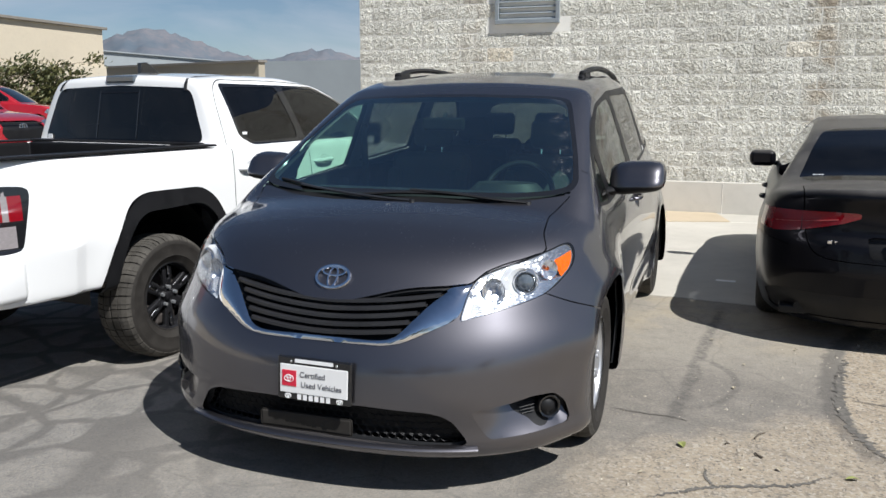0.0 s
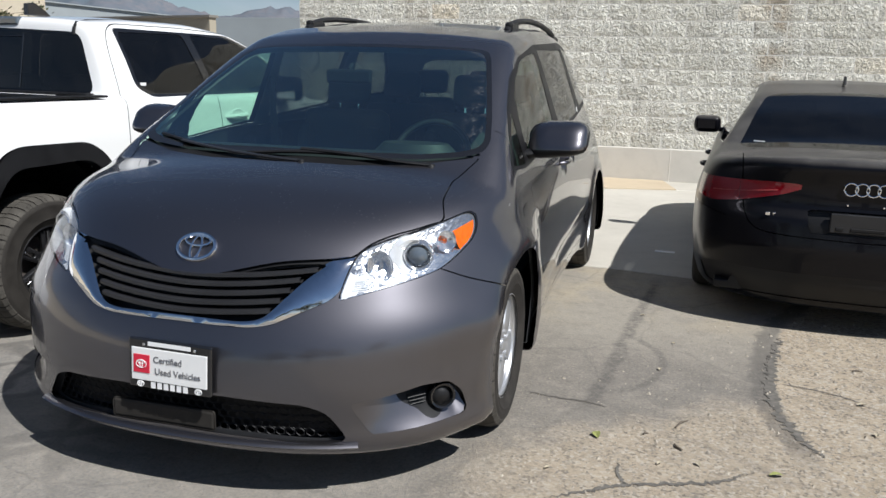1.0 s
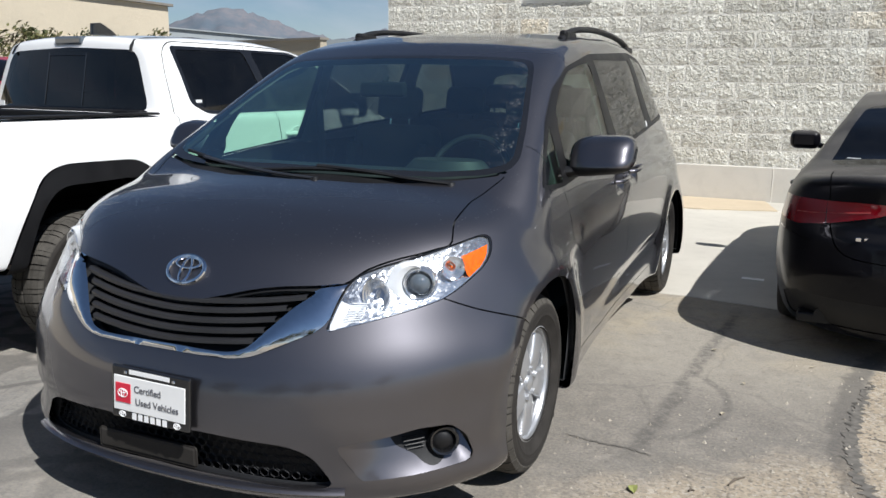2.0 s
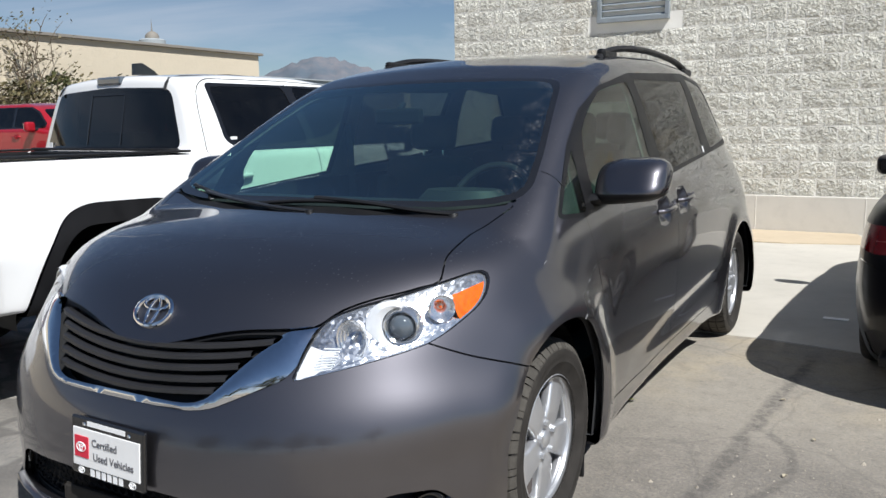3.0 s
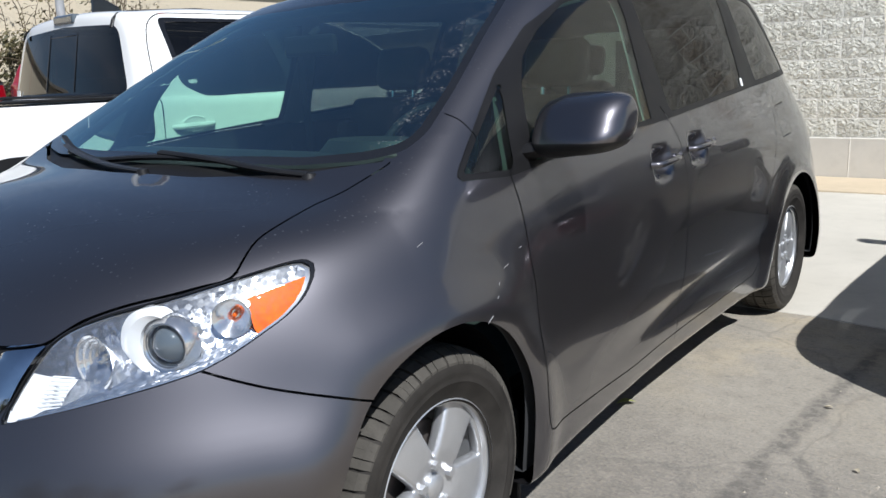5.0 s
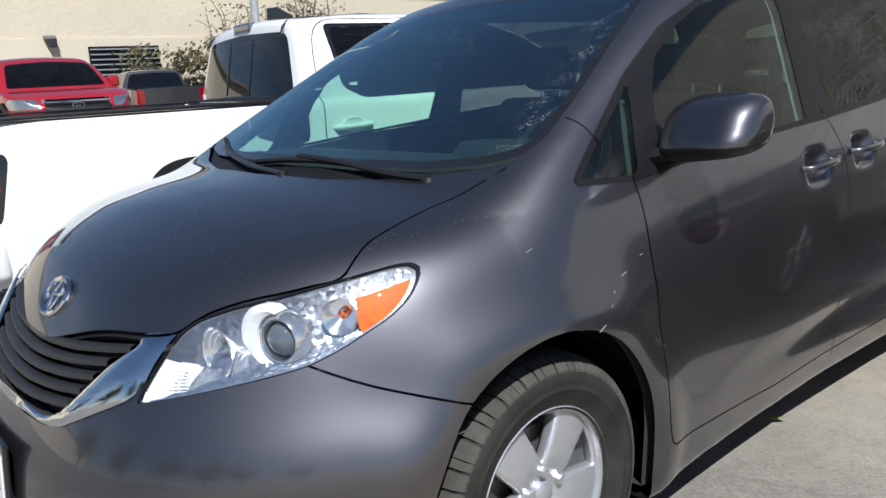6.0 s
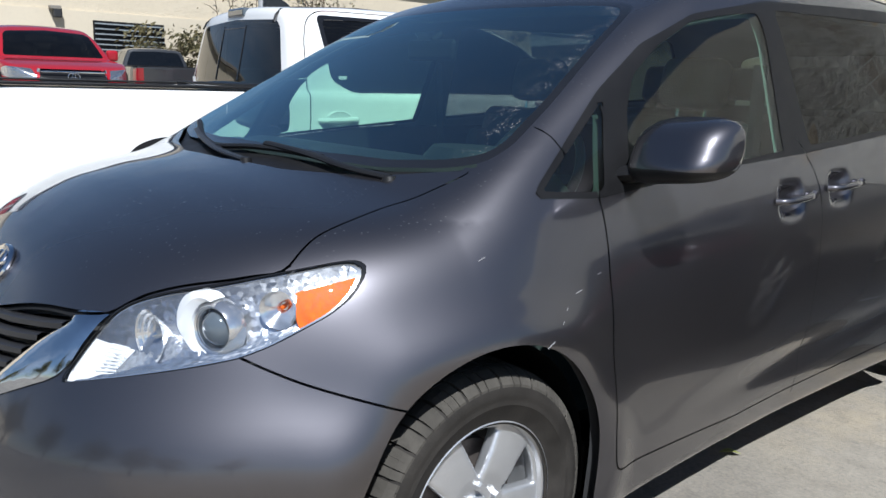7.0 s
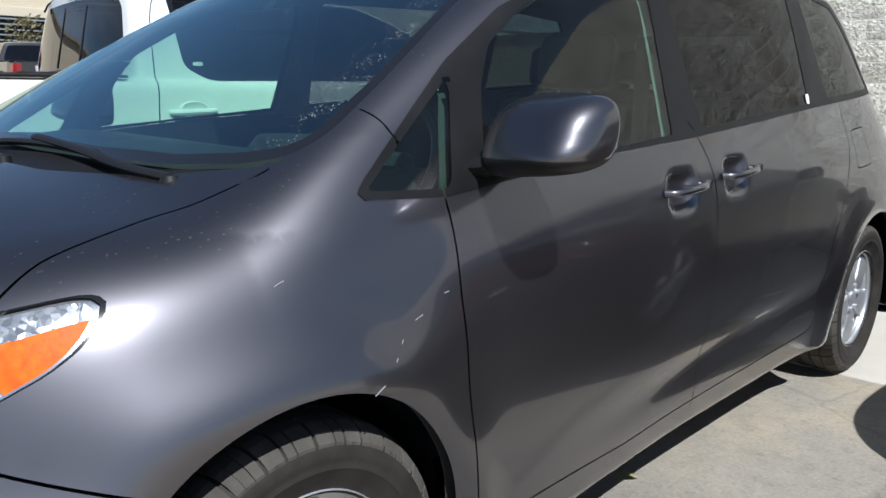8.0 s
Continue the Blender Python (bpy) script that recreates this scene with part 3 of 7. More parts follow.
def concrete(name, color, joint=None):
    m, nt, b = base_mat(name)
    big, mid, fine = tex_noise(nt, 0.8, 6, 0.6), tex_noise(nt, 6.0, 6, 0.65), tex_noise(nt, 90, 4, 0.7)
    c = ramp(nt, big, [(0.3, tuple(v * 0.88 for v in color)), (0.7, tuple(min(1, v * 1.08) for v in color))])
    c = mixed(nt, ramp(nt, mid, [(0.5, 0.0), (0.8, 0.4)]), c, tuple(v * 0.72 for v in color))
    c = mixed(nt, ramp(nt, fine, [(0.55, 0.0), (0.8, 0.5)]), c, tuple(v * 0.75 for v in color))
    link(nt, c, b.inputs["Base Color"])
    b.inputs["Roughness"].default_value = 0.85
    bumped(nt, b, mixed(nt, 0.5, mid, fine), 0.25, 0.004)
    return m


ASPHALT = asphalt()
APRON = concrete("pale_concrete", (0.50, 0.47, 0.41))
TAN = concrete("tan_concrete", (0.50, 0.41, 0.29))
FOOT = concrete("footing_concrete", (0.60, 0.57, 0.51))

def rise(x):
    """The car park climbs a little to the west."""
    q = min(max((-4.6 - x) / 5.0, 0), 1)
    d = min(max((-1.15 - x) / 0.8, 0), 1)
    return -0.06 * d * d * (3 - 2 * d) + 0.28 * q * q * (3 - 2 * q) + 0.012 * max(0, -9.6 - max(x, -22))


cols = [-900, -300, -100, -40, -22, -19, -16, -13, -10.5, -9.6, -9, -8.4, -7.8, -7.2, -6.6, -6, -5.4, -5, -4.6, -1.95, -1.8, -1.65, -1.5, -1.35, -1.15, 0, 4, 12, 40, 120, 400, 900]
rows_y = [-900, -300, -80, -20, 0, 12, 40, 120, 400, 900]
gv = [(x, y, rise(x)) for x in cols for y in rows_y]
gf = [(i * len(rows_y) + k, (i + 1) * len(rows_y) + k, (i + 1) * len(rows_y) + k + 1, i * len(rows_y) + k + 1) for i in range(len(cols) - 1) for k in range(len(rows_y) - 1)]
me = bpy.data.meshes.new("ground")
me.from_pydata(gv, [], gf)
me.polygons.foreach_set("use_smooth", [True] * len(me.polygons))
me.materials.append(ASPHALT)
ground = tagged(new("ground", me), "sunlit worn asphalt car park, cracked and gritty", "asphalt", kind="structure")
WALL_Y = 8.4


def slab(name, points, top, mat, label, bevel=0.006):
    bm = prism(points, 0.16 + top, bevel=bevel, m=Matrix.Translation((0, 0, (top - 0.16) / 2)))
    return tagged(part(name, bm, mat, None, label), category="concrete slab", kind="structure")

# ---- block wall ----
def block_stone():
    m, nt, b = base_mat("split_face_block")
    info = nt.nodes.new("ShaderNodeObjectInfo")
    geo = nt.nodes.new("ShaderNodeNewGeometry")
    rnd = nt.nodes.new("ShaderNodeMath")
    rnd.operation = "ADD"
    link(nt, info.outputs["Random"], rnd.inputs[0])
    link(nt, geo.outputs["Random Per Island"], rnd.inputs[1])
    wrap = nt.nodes.new("ShaderNodeMath")
    wrap.operation = "FRACT"
    link(nt, rnd.outputs["Value"], wrap.inputs[0])
    at = geo.outputs["Position"]

    def noise_at(scale, detail, rough):
        n = nt.nodes.new("ShaderNodeTexNoise")
        n.inputs["Scale"].default_value, n.inputs["Detail"].default_value, n.inputs["Roughness"].default_value = scale, detail, rough
        link(nt, at, n.inputs["Vector"])
        return n.outputs["Fac"]
    big, mid, fine = noise_at(0.7, 5, 0.6), noise_at(19, 10, 0.76), noise_at(90, 4, 0.7)
    c = ramp(nt, wrap.outputs["Value"], [(0.0, (0.66, 0.64, 0.57)), (0.40, (0.79, 0.77, 0.685)), (0.965, (0.87, 0.85, 0.76)), (1.0, (0.76, 0.60, 0.38))])
    c = mixed(nt, ramp(nt, big, [(0.45, 0.0), (0.72, 0.5)]), c, (0.58, 0.55, 0.45))
    c = mixed(nt, ramp(nt, mid, [(0.50, 0.0), (0.62, 0.7)]), c, (0.36, 0.345, 0.30))
    c = mixed(nt, ramp(nt, fine, [(0.50, 0.0), (0.66, 0.45)]), c, (0.46, 0.44, 0.385))
    # rusty run-off down two courses of joints
    place = nt.nodes.new("ShaderNodeSeparateXYZ")
    link(nt, at, place.inputs["Vector"])
    for x0, wide, deep in ((2.62, 0.26, 0.75), (-2.2, 0.35, 0.35), (5.4, 0.4, 0.5)):
        away = nt.nodes.new("ShaderNodeMath")
        away.operation = "SUBTRACT"
        link(nt, place.outputs["X"], away.inputs[0])
        away.inputs[1].default_value = x0
        size = nt.nodes.new("ShaderNodeMath")
        size.operation = "ABSOLUTE"
        link(nt, away.outputs["Value"], size.inputs[0])
        streak = mixed(nt, 1.0, ramp(nt, size.outputs["Value"], [(wide * 0.3, deep), (wide, 0.0)]), ramp(nt, noise_at(3.2, 6, 0.65), [(0.42, 0.0), (0.58, 1.0)]), "MULTIPLY")
        c = mixed(nt, streak, c, (0.38, 0.31, 0.225))
    link(nt, c, b.inputs["Base Color"])
    b.inputs["Roughness"].default_value = 0.92
    b.inputs["Specular IOR Level"].default_value = 0.2
    crag = nt.nodes.new("ShaderNodeTexVoronoi")
    crag.inputs["Scale"].default_value = 28
    crag.inputs["Randomness"].default_value = 1.0
    warp = nt.nodes.new("ShaderNodeVectorMath")
    warp.operation = "MULTIPLY_ADD"
    nz = nt.nodes.new("ShaderNodeTexNoise")
    nz.inputs["Scale"].default_value, nz.inputs["Detail"].default_value = 18, 4
    link(nt, at, nz.inputs["Vector"])
    link(nt, nz.outputs["Color"], warp.inputs[0])
    warp.inputs[1].default_value = (0.10, 0.10, 0.10)
    link(nt, at, warp.inputs[2])
    link(nt, warp.outputs["Vector"], crag.inputs["Vector"])
    height = mixed(nt, 0.5, mid, crag.outputs["Distance"])
    bumped(nt, b, mixed(nt, 0.12, height, fine), 1.0, 0.065)
    return m


BLOCK = block_stone()
MORTAR = plain("pale_mortar", (0.82, 0.795, 0.73), 0.9, 0, 0.08, 3.0)
BW, BH, BASE = 0.413, 0.2105, 0.445
W0, W1, COURSES = -4.04, 9.0, 24
body = tagged(part("wall_back", box((W1 - W0, 0.3, BASE + COURSES * BH), ((W0 + W1) / 2, WALL_Y + 0.1450, (BASE + COURSES * BH) / 2)), MORTAR, None,
                   "split-face grey concrete block wall of a building, lit at a low angle"), category="block wall", kind="structure")
side_wall = tagged(part("wall_side", box((0.3, 9.0, BASE + COURSES * BH), (W0 + 0.1485, WALL_Y + 4.81, (BASE + COURSES * BH) / 2)), MORTAR, None,
                        "end wall of the block building"), category="block wall", kind="structure")
footing = tagged(part("wall_footing", box((W1 - W0, 0.10, BASE + 0.2), ((W0 + W1) / 2, WALL_Y - 0.015, (BASE - 0.2) / 2), 0.006), FOOT, None,
                      "smooth cast concrete footing with stains under the block wall"), category="footing", kind="structure")
for jx in (-2.3, -0.7, 0.25, 1.47, 3.1, 5.0):
    part("footing_joint", box((0.008, 0.006, BASE), (jx, WALL_Y - 0.0655, BASE / 2)), MORTAR, footing)


def block_mesh(seed, width):
    rng = random.Random(seed)
    bm = bmesh.new()
    nx, nz = (8, 4) if width > 0.3 else (4, 4)
    w, h = width - 0.014, BH - 0.014
    grid = []
    for k in range(nz + 1):
        row = []
        for j in range(nx + 1):
            edge = j in (0, nx) or k in (0, nz)
            x, z = -w / 2 + w * j / nx, -h / 2 + h * k / nz
            if not edge:
                x += rng.uniform(-0.012, 0.012)
                z += rng.uniform(-0.010, 0.010)
            row.append(bm.verts.new((x, -rng.uniform(0.0055, 0.008) if edge else -rng.uniform(0.008, 0.019), z)))
        grid.append(row)
    for k in range(nz):
        for j in range(nx):
            bm.faces.new((grid[k][j], grid[k][j + 1], grid[k + 1][j + 1], grid[k + 1][j]))
    ring = grid[0] + [r[-1] for r in grid[1:]] + grid[-1][-2::-1] + [r[0] for r in grid[-2:0:-1]]
    back = [bm.verts.new((v.co.x, 0.03, v.co.z)) for v in ring]
    for j in range(len(ring)):
        bm.faces.new((ring[j], back[j], back[(j + 1) % len(ring)], ring[(j + 1) % len(ring)]))
    bmesh.ops.recalc_face_normals(bm, faces=bm.faces[:])
    me = bpy.data.meshes.new("block")
    bm.to_mesh(me)
    bm.free()
    me.polygons.foreach_set("use_smooth", [False] * len(me.polygons))
    me.materials.append(BLOCK)
    return me


VENT = (-1.84, -0.89, 2.67, 3.32)
block_pool = [block_mesh(k, BW) for k in range(14)]
half_pool = [block_mesh(40 + k, BW / 2) for k in range(4)]
rest_v, rest_f = [], []
rng = random.Random(5)
near_blocks = 0
for row in range(COURSES):
    z = BASE + (row + 0.5) * BH
    x = W0
    first = row % 2 == 1
    while x < W1 - 0.05:
        w = BW / 2 if first else BW
        first = False
        if x + w > W1:
            break
        cx = x + w / 2
        x += w
        if VENT[0] - 0.02 < cx < VENT[1] + 0.02 and VENT[2] - 0.02 < z < VENT[3] + 0.02:
            continue
        me = rng.choice(block_pool if w == BW else half_pool)
        if row < 14 and 3.45 > cx > -2.6 and near_blocks < 290:
            ob = new("block", me)
            ob.location = (cx, WALL_Y, z)
            ob.parent = body
            near_blocks += 1
        else:
            at = len(rest_v)
            rest_v += [(v.co.x + cx, v.co.y + WALL_Y, v.co.z + z) for v in me.vertices]
            rest_f += [[at + i for i in p.vertices] for p in me.polygons]
me = bpy.data.meshes.new("far_blocks")
me.from_pydata(rest_v, [], rest_f)
me.materials.append(BLOCK)
rest = new("far_blocks", me)
rest.parent = body
tagged(rest, kind="stuff")
# end wall: courses round the corner
rest_v, rest_f = [], []
for row in range(COURSES):
    for k in range(20):
        me = rng.choice(block_pool)
        cy = WALL_Y + 0.2 + (k + (0.5 if row % 2 else 0)) * BW
        at = len(rest_v)
        rest_v += [(W0 + v.co.y, cy - v.co.x, v.co.z + BASE + (row + 0.5) * BH) for v in me.vertices]
        rest_f += [[at + i for i in p.vertices] for p in me.polygons]
me = bpy.data.meshes.new("end_blocks")
me.from_pydata(rest_v, [], rest_f)
me.materials.append(BLOCK)
tagged(new("end_blocks", me), kind="stuff").parent = side_wall

vent = thing("wall_vent", pose((VENT[0] + VENT[1]) / 2, WALL_Y - 0.02, (VENT[2] + VENT[3]) / 2), "grey painted metal louvre vent set in the block wall", "vent")
VENT_GREY = plain("vent_grey_paint", (0.26, 0.29, 0.31), 0.5, 0.1, 0.1)
vw, vh = VENT[1] - VENT[0], VENT[3] - VENT[2]
for name, size, at in (("frame_top", (vw, 0.09, 0.055), (0, 0, vh / 2 - 0.027)), ("frame_bottom", (vw, 0.10, 0.055), (0, -0.005, -vh / 2 + 0.027)),
                       ("frame_side", (0.055, 0.09, vh - 0.112), (-vw / 2 + 0.027, 0, 0)), ("frame_side", (0.055, 0.09, vh - 0.112), (vw / 2 - 0.027, 0, 0))):
    part(name, box(size, at, 0.004, 1), VENT_GREY, vent)
part("backing", box((vw - 0.1, 0.01, vh - 0.1), (0, 0.06, 0)), BLACK_PLASTIC, vent)
for k in range(7):
    part("slat", box((vw - 0.114, 0.085, 0.006), (0, 0, 0), 0.0), VENT_GREY, vent, m=pose(0, 0.01, -vh / 2 + 0.085 + k * (vh - 0.12) / 6.5, 38, 0, 0))

# apron before the wall
apron = slab("apron_slab", [(-9, 2.93), (1.1, 2.96), (1.75, 2.86), (14, 2.75), (14, WALL_Y), (-9, WALL_Y)], 0.006, APRON, "pale sunlit concrete apron")
tan_slab = slab("tan_slab", [(-4.2, 7.15), (0.75, 7.28), (1.58, 7.52), (1.40, WALL_Y - 0.07), (-4.2, WALL_Y - 0.07)], 0.022, TAN, "tan-coloured raised concrete pad beside the wall")
for k, (a, b_) in enumerate((((1.58, 7.52), (3.4, 7.6)), ((3.4, 3.0), (3.4, 8.3)), ((-0.9, 3.0), (-0.9, 7.1)))):
    mid = ((a[0] + b_[0]) / 2, (a[1] + b_[1]) / 2)
    ln, ang = math.hypot(b_[0] - a[0], b_[1] - a[1]), math.degrees(math.atan2(b_[1] - a[1], b_[0] - a[0]))
    part("joint", box((ln, 0.012, 0.002), (0, 0, 0)), MORTAR, apron, m=pose(mid[0], mid[1], 0.0072, 0, 0, ang))

# ---- minivan body ----
VAN_TOP = curve([(-1.15, 0.46), (-0.95, 0.64), (-0.85, 0.745), (-0.77, 0.825), (-0.68, 0.895), (-0.56, 0.955), (-0.42, 1.008),
                 (-0.28, 1.042), (-0.14, 1.066), (-0.06, 1.083), (0.05, 1.135), (0.3, 1.275), (0.6, 1.443), (0.82, 1.555), (1.0, 1.627),
                 (1.25, 1.677), (1.6, 1.712), (2.1, 1.732), (2.7, 1.722), (3.3, 1.68), (3.75, 1.625), (4.1, 1.56)], 0.035)
VAN_WIDE = curve([(0.1, 0.915), (0.22, 0.94), (0.36, 0.968), (0.55, 0.988), (0.75, 0.995), (0.9, 0.99), (1.0, 0.972), (1.07, 0.948),
                  (1.15, 0.918), (1.3, 0.868), (1.5, 0.80), (1.65, 0.742), (1.8, 0.69)], 0.03)
VAN_NOSE = curve([(0.1, -0.84), (0.165, -0.905), (0.215, -0.93), (0.28, -0.925), (0.40, -0.94), (0.52, -0.925), (0.62, -0.885), (0.72, -0.835),
                  (0.82, -0.785), (0.95, -0.74), (1.3, -0.70), (1.8, -0.6)], 0.03)
VAN_TAIL = curve([(0.1, 3.95), (0.3, 4.05), (0.6, 4.09), (0.95, 4.06), (1.3, 3.98), (1.75, 3.8)], 0.05)
VAN_TAPER = curve([(-1.0, 0.925), (-0.3, 0.945), (0.3, 0.962), (0.8, 0.985), (1.4, 1.0), (2.3, 0.998), (3.0, 0.975), (3.6, 0.935), (4.1, 0.89)], 0.12)
VAN_UPPER = curve([(0.78, 0.0), (1.08, 1.0)], 0.06)
VAN_CROWN = curve([(-1.0, 0.12), (-0.4, 0.092), (0.1, 0.092), (0.9, 0.095), (1.6, 0.075), (4.0, 0.09)], 0.1)


def van_field(x, y, z):
    ax = np.abs(x)
    up = VAN_UPPER(z)
    wide = VAN_WIDE(z) * (1 + up * (VAN_TAPER(y) - 1))
    for yw in (0.0, 3.03):
        r = np.sqrt((y - yw + 0.02) ** 2 + (z - 0.335) ** 2)
        wide = wide + 0.017 * np.exp(-((r - 0.43) / 0.075) ** 2)
    for yh, zh in ((1.285, 0.966), (1.625, 0.988)):
        wide = wide - 0.03 * np.exp(-(((y - yh) / 0.062) ** 4) - ((z - zh) / 0.045) ** 4)
    over = np.clip((y + 0.48) / 0.25, 0, 1) * np.clip((0.50 - y) / 0.30, 0, 1)
    wide = wide + 0.019 * np.exp(-((z - 0.755) / 0.095) ** 2) * over * over * (3 - 2 * over)
    sill_line = 0.40 + 0.055 * (y - 0.9)
    wide = wide - 0.013 * np.exp(-((z - sill_line) / 0.055) ** 2) * np.clip((y - 0.7) / 0.7, 0, 1) * np.clip((2.62 - y) / 0.15, 0, 1)
    ahead = np.clip((-0.12 - y) / 0.35, 0, 1)
    ease = ahead * ahead * (3 - 2 * ahead)
    wide = wide + (0.036 * np.exp(-((z - 0.585) / 0.105) ** 2) + 0.016 * np.exp(-((z - 0.215) / 0.05) ** 2)) * ease
    nose, tail = VAN_NOSE(z), VAN_TAIL(z)
    n = 2.5
    fy = np.maximum(0.15 - y, 0) / (0.15 - nose)
    ry = np.maximum(y - 3.0, 0) / (tail - 3.0)
    g = (ax / wide) ** n + fy ** n + ry ** 3.0
    plan = (np.maximum(g, 1e-6) ** (1 / n) - 1) * 0.9
    top = (z - VAN_TOP(y) + VAN_CROWN(y) * ax ** 2.1) * 0.86
    low = 0.158 + 0.05 * np.clip((y + 0.6) / 0.5, 0, 1) - z
    k = 0.10 + 0.06 * np.clip((z - 1.1) / 0.4, 0, 1) + 0.09 * np.clip((0.45 - y) / 0.5, 0, 1) * np.clip((1.15 - z) / 0.15, 0, 1)
    return smax(smax(plan, top, k), low, 0.05)


def wheel(name_label, radius, width, rim_r, spokes, style, rim_mat, parent, at, side):
    """A road wheel on a car, its face towards side (+1: +x); the centre at at."""
    turn = Matrix.Translation(at) @ (pose(0, 0, 0, 0, 90, 0) if side > 0 else pose(0, 0, 0, 0, -90, 0))
    hub = new("wheel")
    hub.parent = parent
    hub.matrix_local = turn
    tagged(hub, name_label)
    w, r = width / 2, radius
    prof = [(rim_r - 0.01, -w * 0.80), (rim_r + 0.012, -w * 0.86), (rim_r + 0.045, -w * 0.98), (r - 0.05, -w), (r - 0.028, -w * 0.93), (r - 0.012, -w * 0.72),
            (r - 0.008, -w * 0.4), (r - 0.008, w * 0.4), (r - 0.012, w * 0.72), (r - 0.028, w * 0.93), (r - 0.042, w * 0.985), (r - 0.052, w), (r - 0.058, w * 1.005), (r - 0.064, w * 0.99), (rim_r + 0.05, w * 0.99), (rim_r + 0.042, w * 1.0), (rim_r + 0.036, w * 0.965),
            (rim_r + 0.022, w * 0.92), (rim_r + 0.012, w * 0.86), (rim_r - 0.01, w * 0.80)]
    tyre = lathe(prof, 96)
    part("tyre", tyre, RUBBER, hub, smooth=True)
    tread, count = bmesh.new(), 92
    shoulder = [(r - 0.031, 0.965 * w), (r - 0.013, 0.86 * w), (r - 0.002, 0.62 * w), (r, 0.44 * w)]
    rows = [(shoulder, 0.86, 0.0), ([(q, -z) for q, z in shoulder], 0.86, 0.5), ([(r, 0.40 * w), (r, 0.05 * w)], 0.88, 0.3), ([(r, -0.05 * w), (r, -0.40 * w)], 0.88, 0.7)]
    for line, fill, shift in rows:
        for k in range(count):
            a0 = 2 * math.pi * (k + shift + 0.12 * math.sin(k * 2.4)) / count
            grid = []
            for j, (q, z) in enumerate(line):
                skew = 0.022 * j / len(line)
                for drop in (0.0, 0.011):
                    grid.append([tread.verts.new(((q - drop) * math.cos(t), (q - drop) * math.sin(t), z)) for t in (a0 + skew, a0 + skew + 2 * math.pi * fill / count)])
            tops, roots = grid[0::2], grid[1::2]
            for u, v in zip(tops, tops[1:]):
                tread.faces.new((u[0], u[1], v[1], v[0]))
            for u, v, p, q in zip(tops, tops[1:], roots, roots[1:]):
                tread.faces.new((u[0], v[0], q[0], p[0]))
                tread.faces.new((u[1], v[1], q[1], p[1]))
            for u, p in ((tops[0], roots[0]), (tops[-1], roots[-1])):
                tread.faces.new((u[0], u[1], p[1], p[0]))
    part("tread", tread, TREAD, hub, "dusty worn tread")
    barrel = lathe([(rim_r - 0.004, w * 0.84), (rim_r + 0.004, w * 0.80), (rim_r - 0.012, w * 0.72), (rim_r - 0.022, w * 0.5), (rim_r - 0.03, -w * 0.5), (rim_r, -w * 0.85)], 64)
    part("rim_barrel", barrel, rim_mat, hub, smooth=True)

    def face_field(x, y, z):
        rr = np.sqrt(x * x + y * y)
        th = np.arctan2(y, x)
        pitch = 2 * np.pi / spokes
        d = np.abs((th + pitch / 2) % pitch - pitch / 2)
        dish = w * 0.62 + style[0] * np.clip((rim_r - rr) / rim_r, 0, 1) * np.clip(rr / 0.09, 0, 1) - 0.015 * np.exp(-((rr - 0.0) / 0.07) ** 2)
        crown = 0.003 * np.exp(-((rr * np.sin(np.minimum(d, 1.4))) / 0.04) ** 2)
        slab = np.abs(z - dish - crown + 0.018) - 0.018
        half = style[1] + style[2] * np.clip((rr - 0.07) / (rim_r - 0.07), 0, 1)
        arm = np.abs(rr * np.sin(np.minimum(d, 1.5))) - half
        if len(style) > 3:
            arm = np.maximum(arm, style[3] - np.abs(rr * np.sin(np.minimum(d, 1.5))) - 4 * np.maximum(0.11 - rr, 0))
        keep = np.minimum(np.minimum(arm, rr - 0.075), rim_r - 0.026 - rr)
        return smax(smax(slab, smax(keep, rr - rim_r + 0.002, 0.02), 0.014), rr - rim_r, 0.006)
    h = 0.0075
    p, faces = polygonise(face_field, (-rim_r - 0.02, -rim_r - 0.02, -0.02), (rim_r + 0.02, rim_r + 0.02, w + 0.06), h)
    p = settle(face_field, p, 2)
    me = bpy.data.meshes.new("spokes")
    me.from_pydata(p.tolist(), [], faces.tolist())
    me.polygons.foreach_set("use_smooth", [True] * len(me.polygons))
    me.materials.append(rim_mat)
    ob = new("spokes", me)
    ob.parent = hub
    part("centre_cap", lathe([(0.001, w * 0.62 + 0.012), (0.022, w * 0.62 + 0.012), (0.030, w * 0.62 + 0.006), (0.032, w * 0.62 - 0.01)], 32), rim_mat, hub, smooth=True)
    for k in range(5):
        a = 2 * math.pi * (k + 0.5) / 5
        nut = lathe([(0.0115, w * 0.62 + 0.016), (0.012, w * 0.62 - 0.004), (0.014, w * 0.62 - 0.016)], 6)
        part("wheel_nut", nut, SILVER, hub, m=Matrix.Translation((0.056 * math.cos(a), 0.056 * math.sin(a), 0)))
    part("brake_disc", lathe([(0.05, 0.02), (0.15, 0.02), (0.15, 0.0), (0.05, 0.0)], 40), BRAKE_IRON, hub)
    part("brake_caliper", box((0.07, 0.16, 0.07), (0.14, 0, 0.015), 0.015), BRAKE_IRON, hub)
    part("hub_backing", lathe([(0.001, -0.03), (rim_r - 0.03, -0.03)], 32), BLACK_PLASTIC, hub)
    return hub


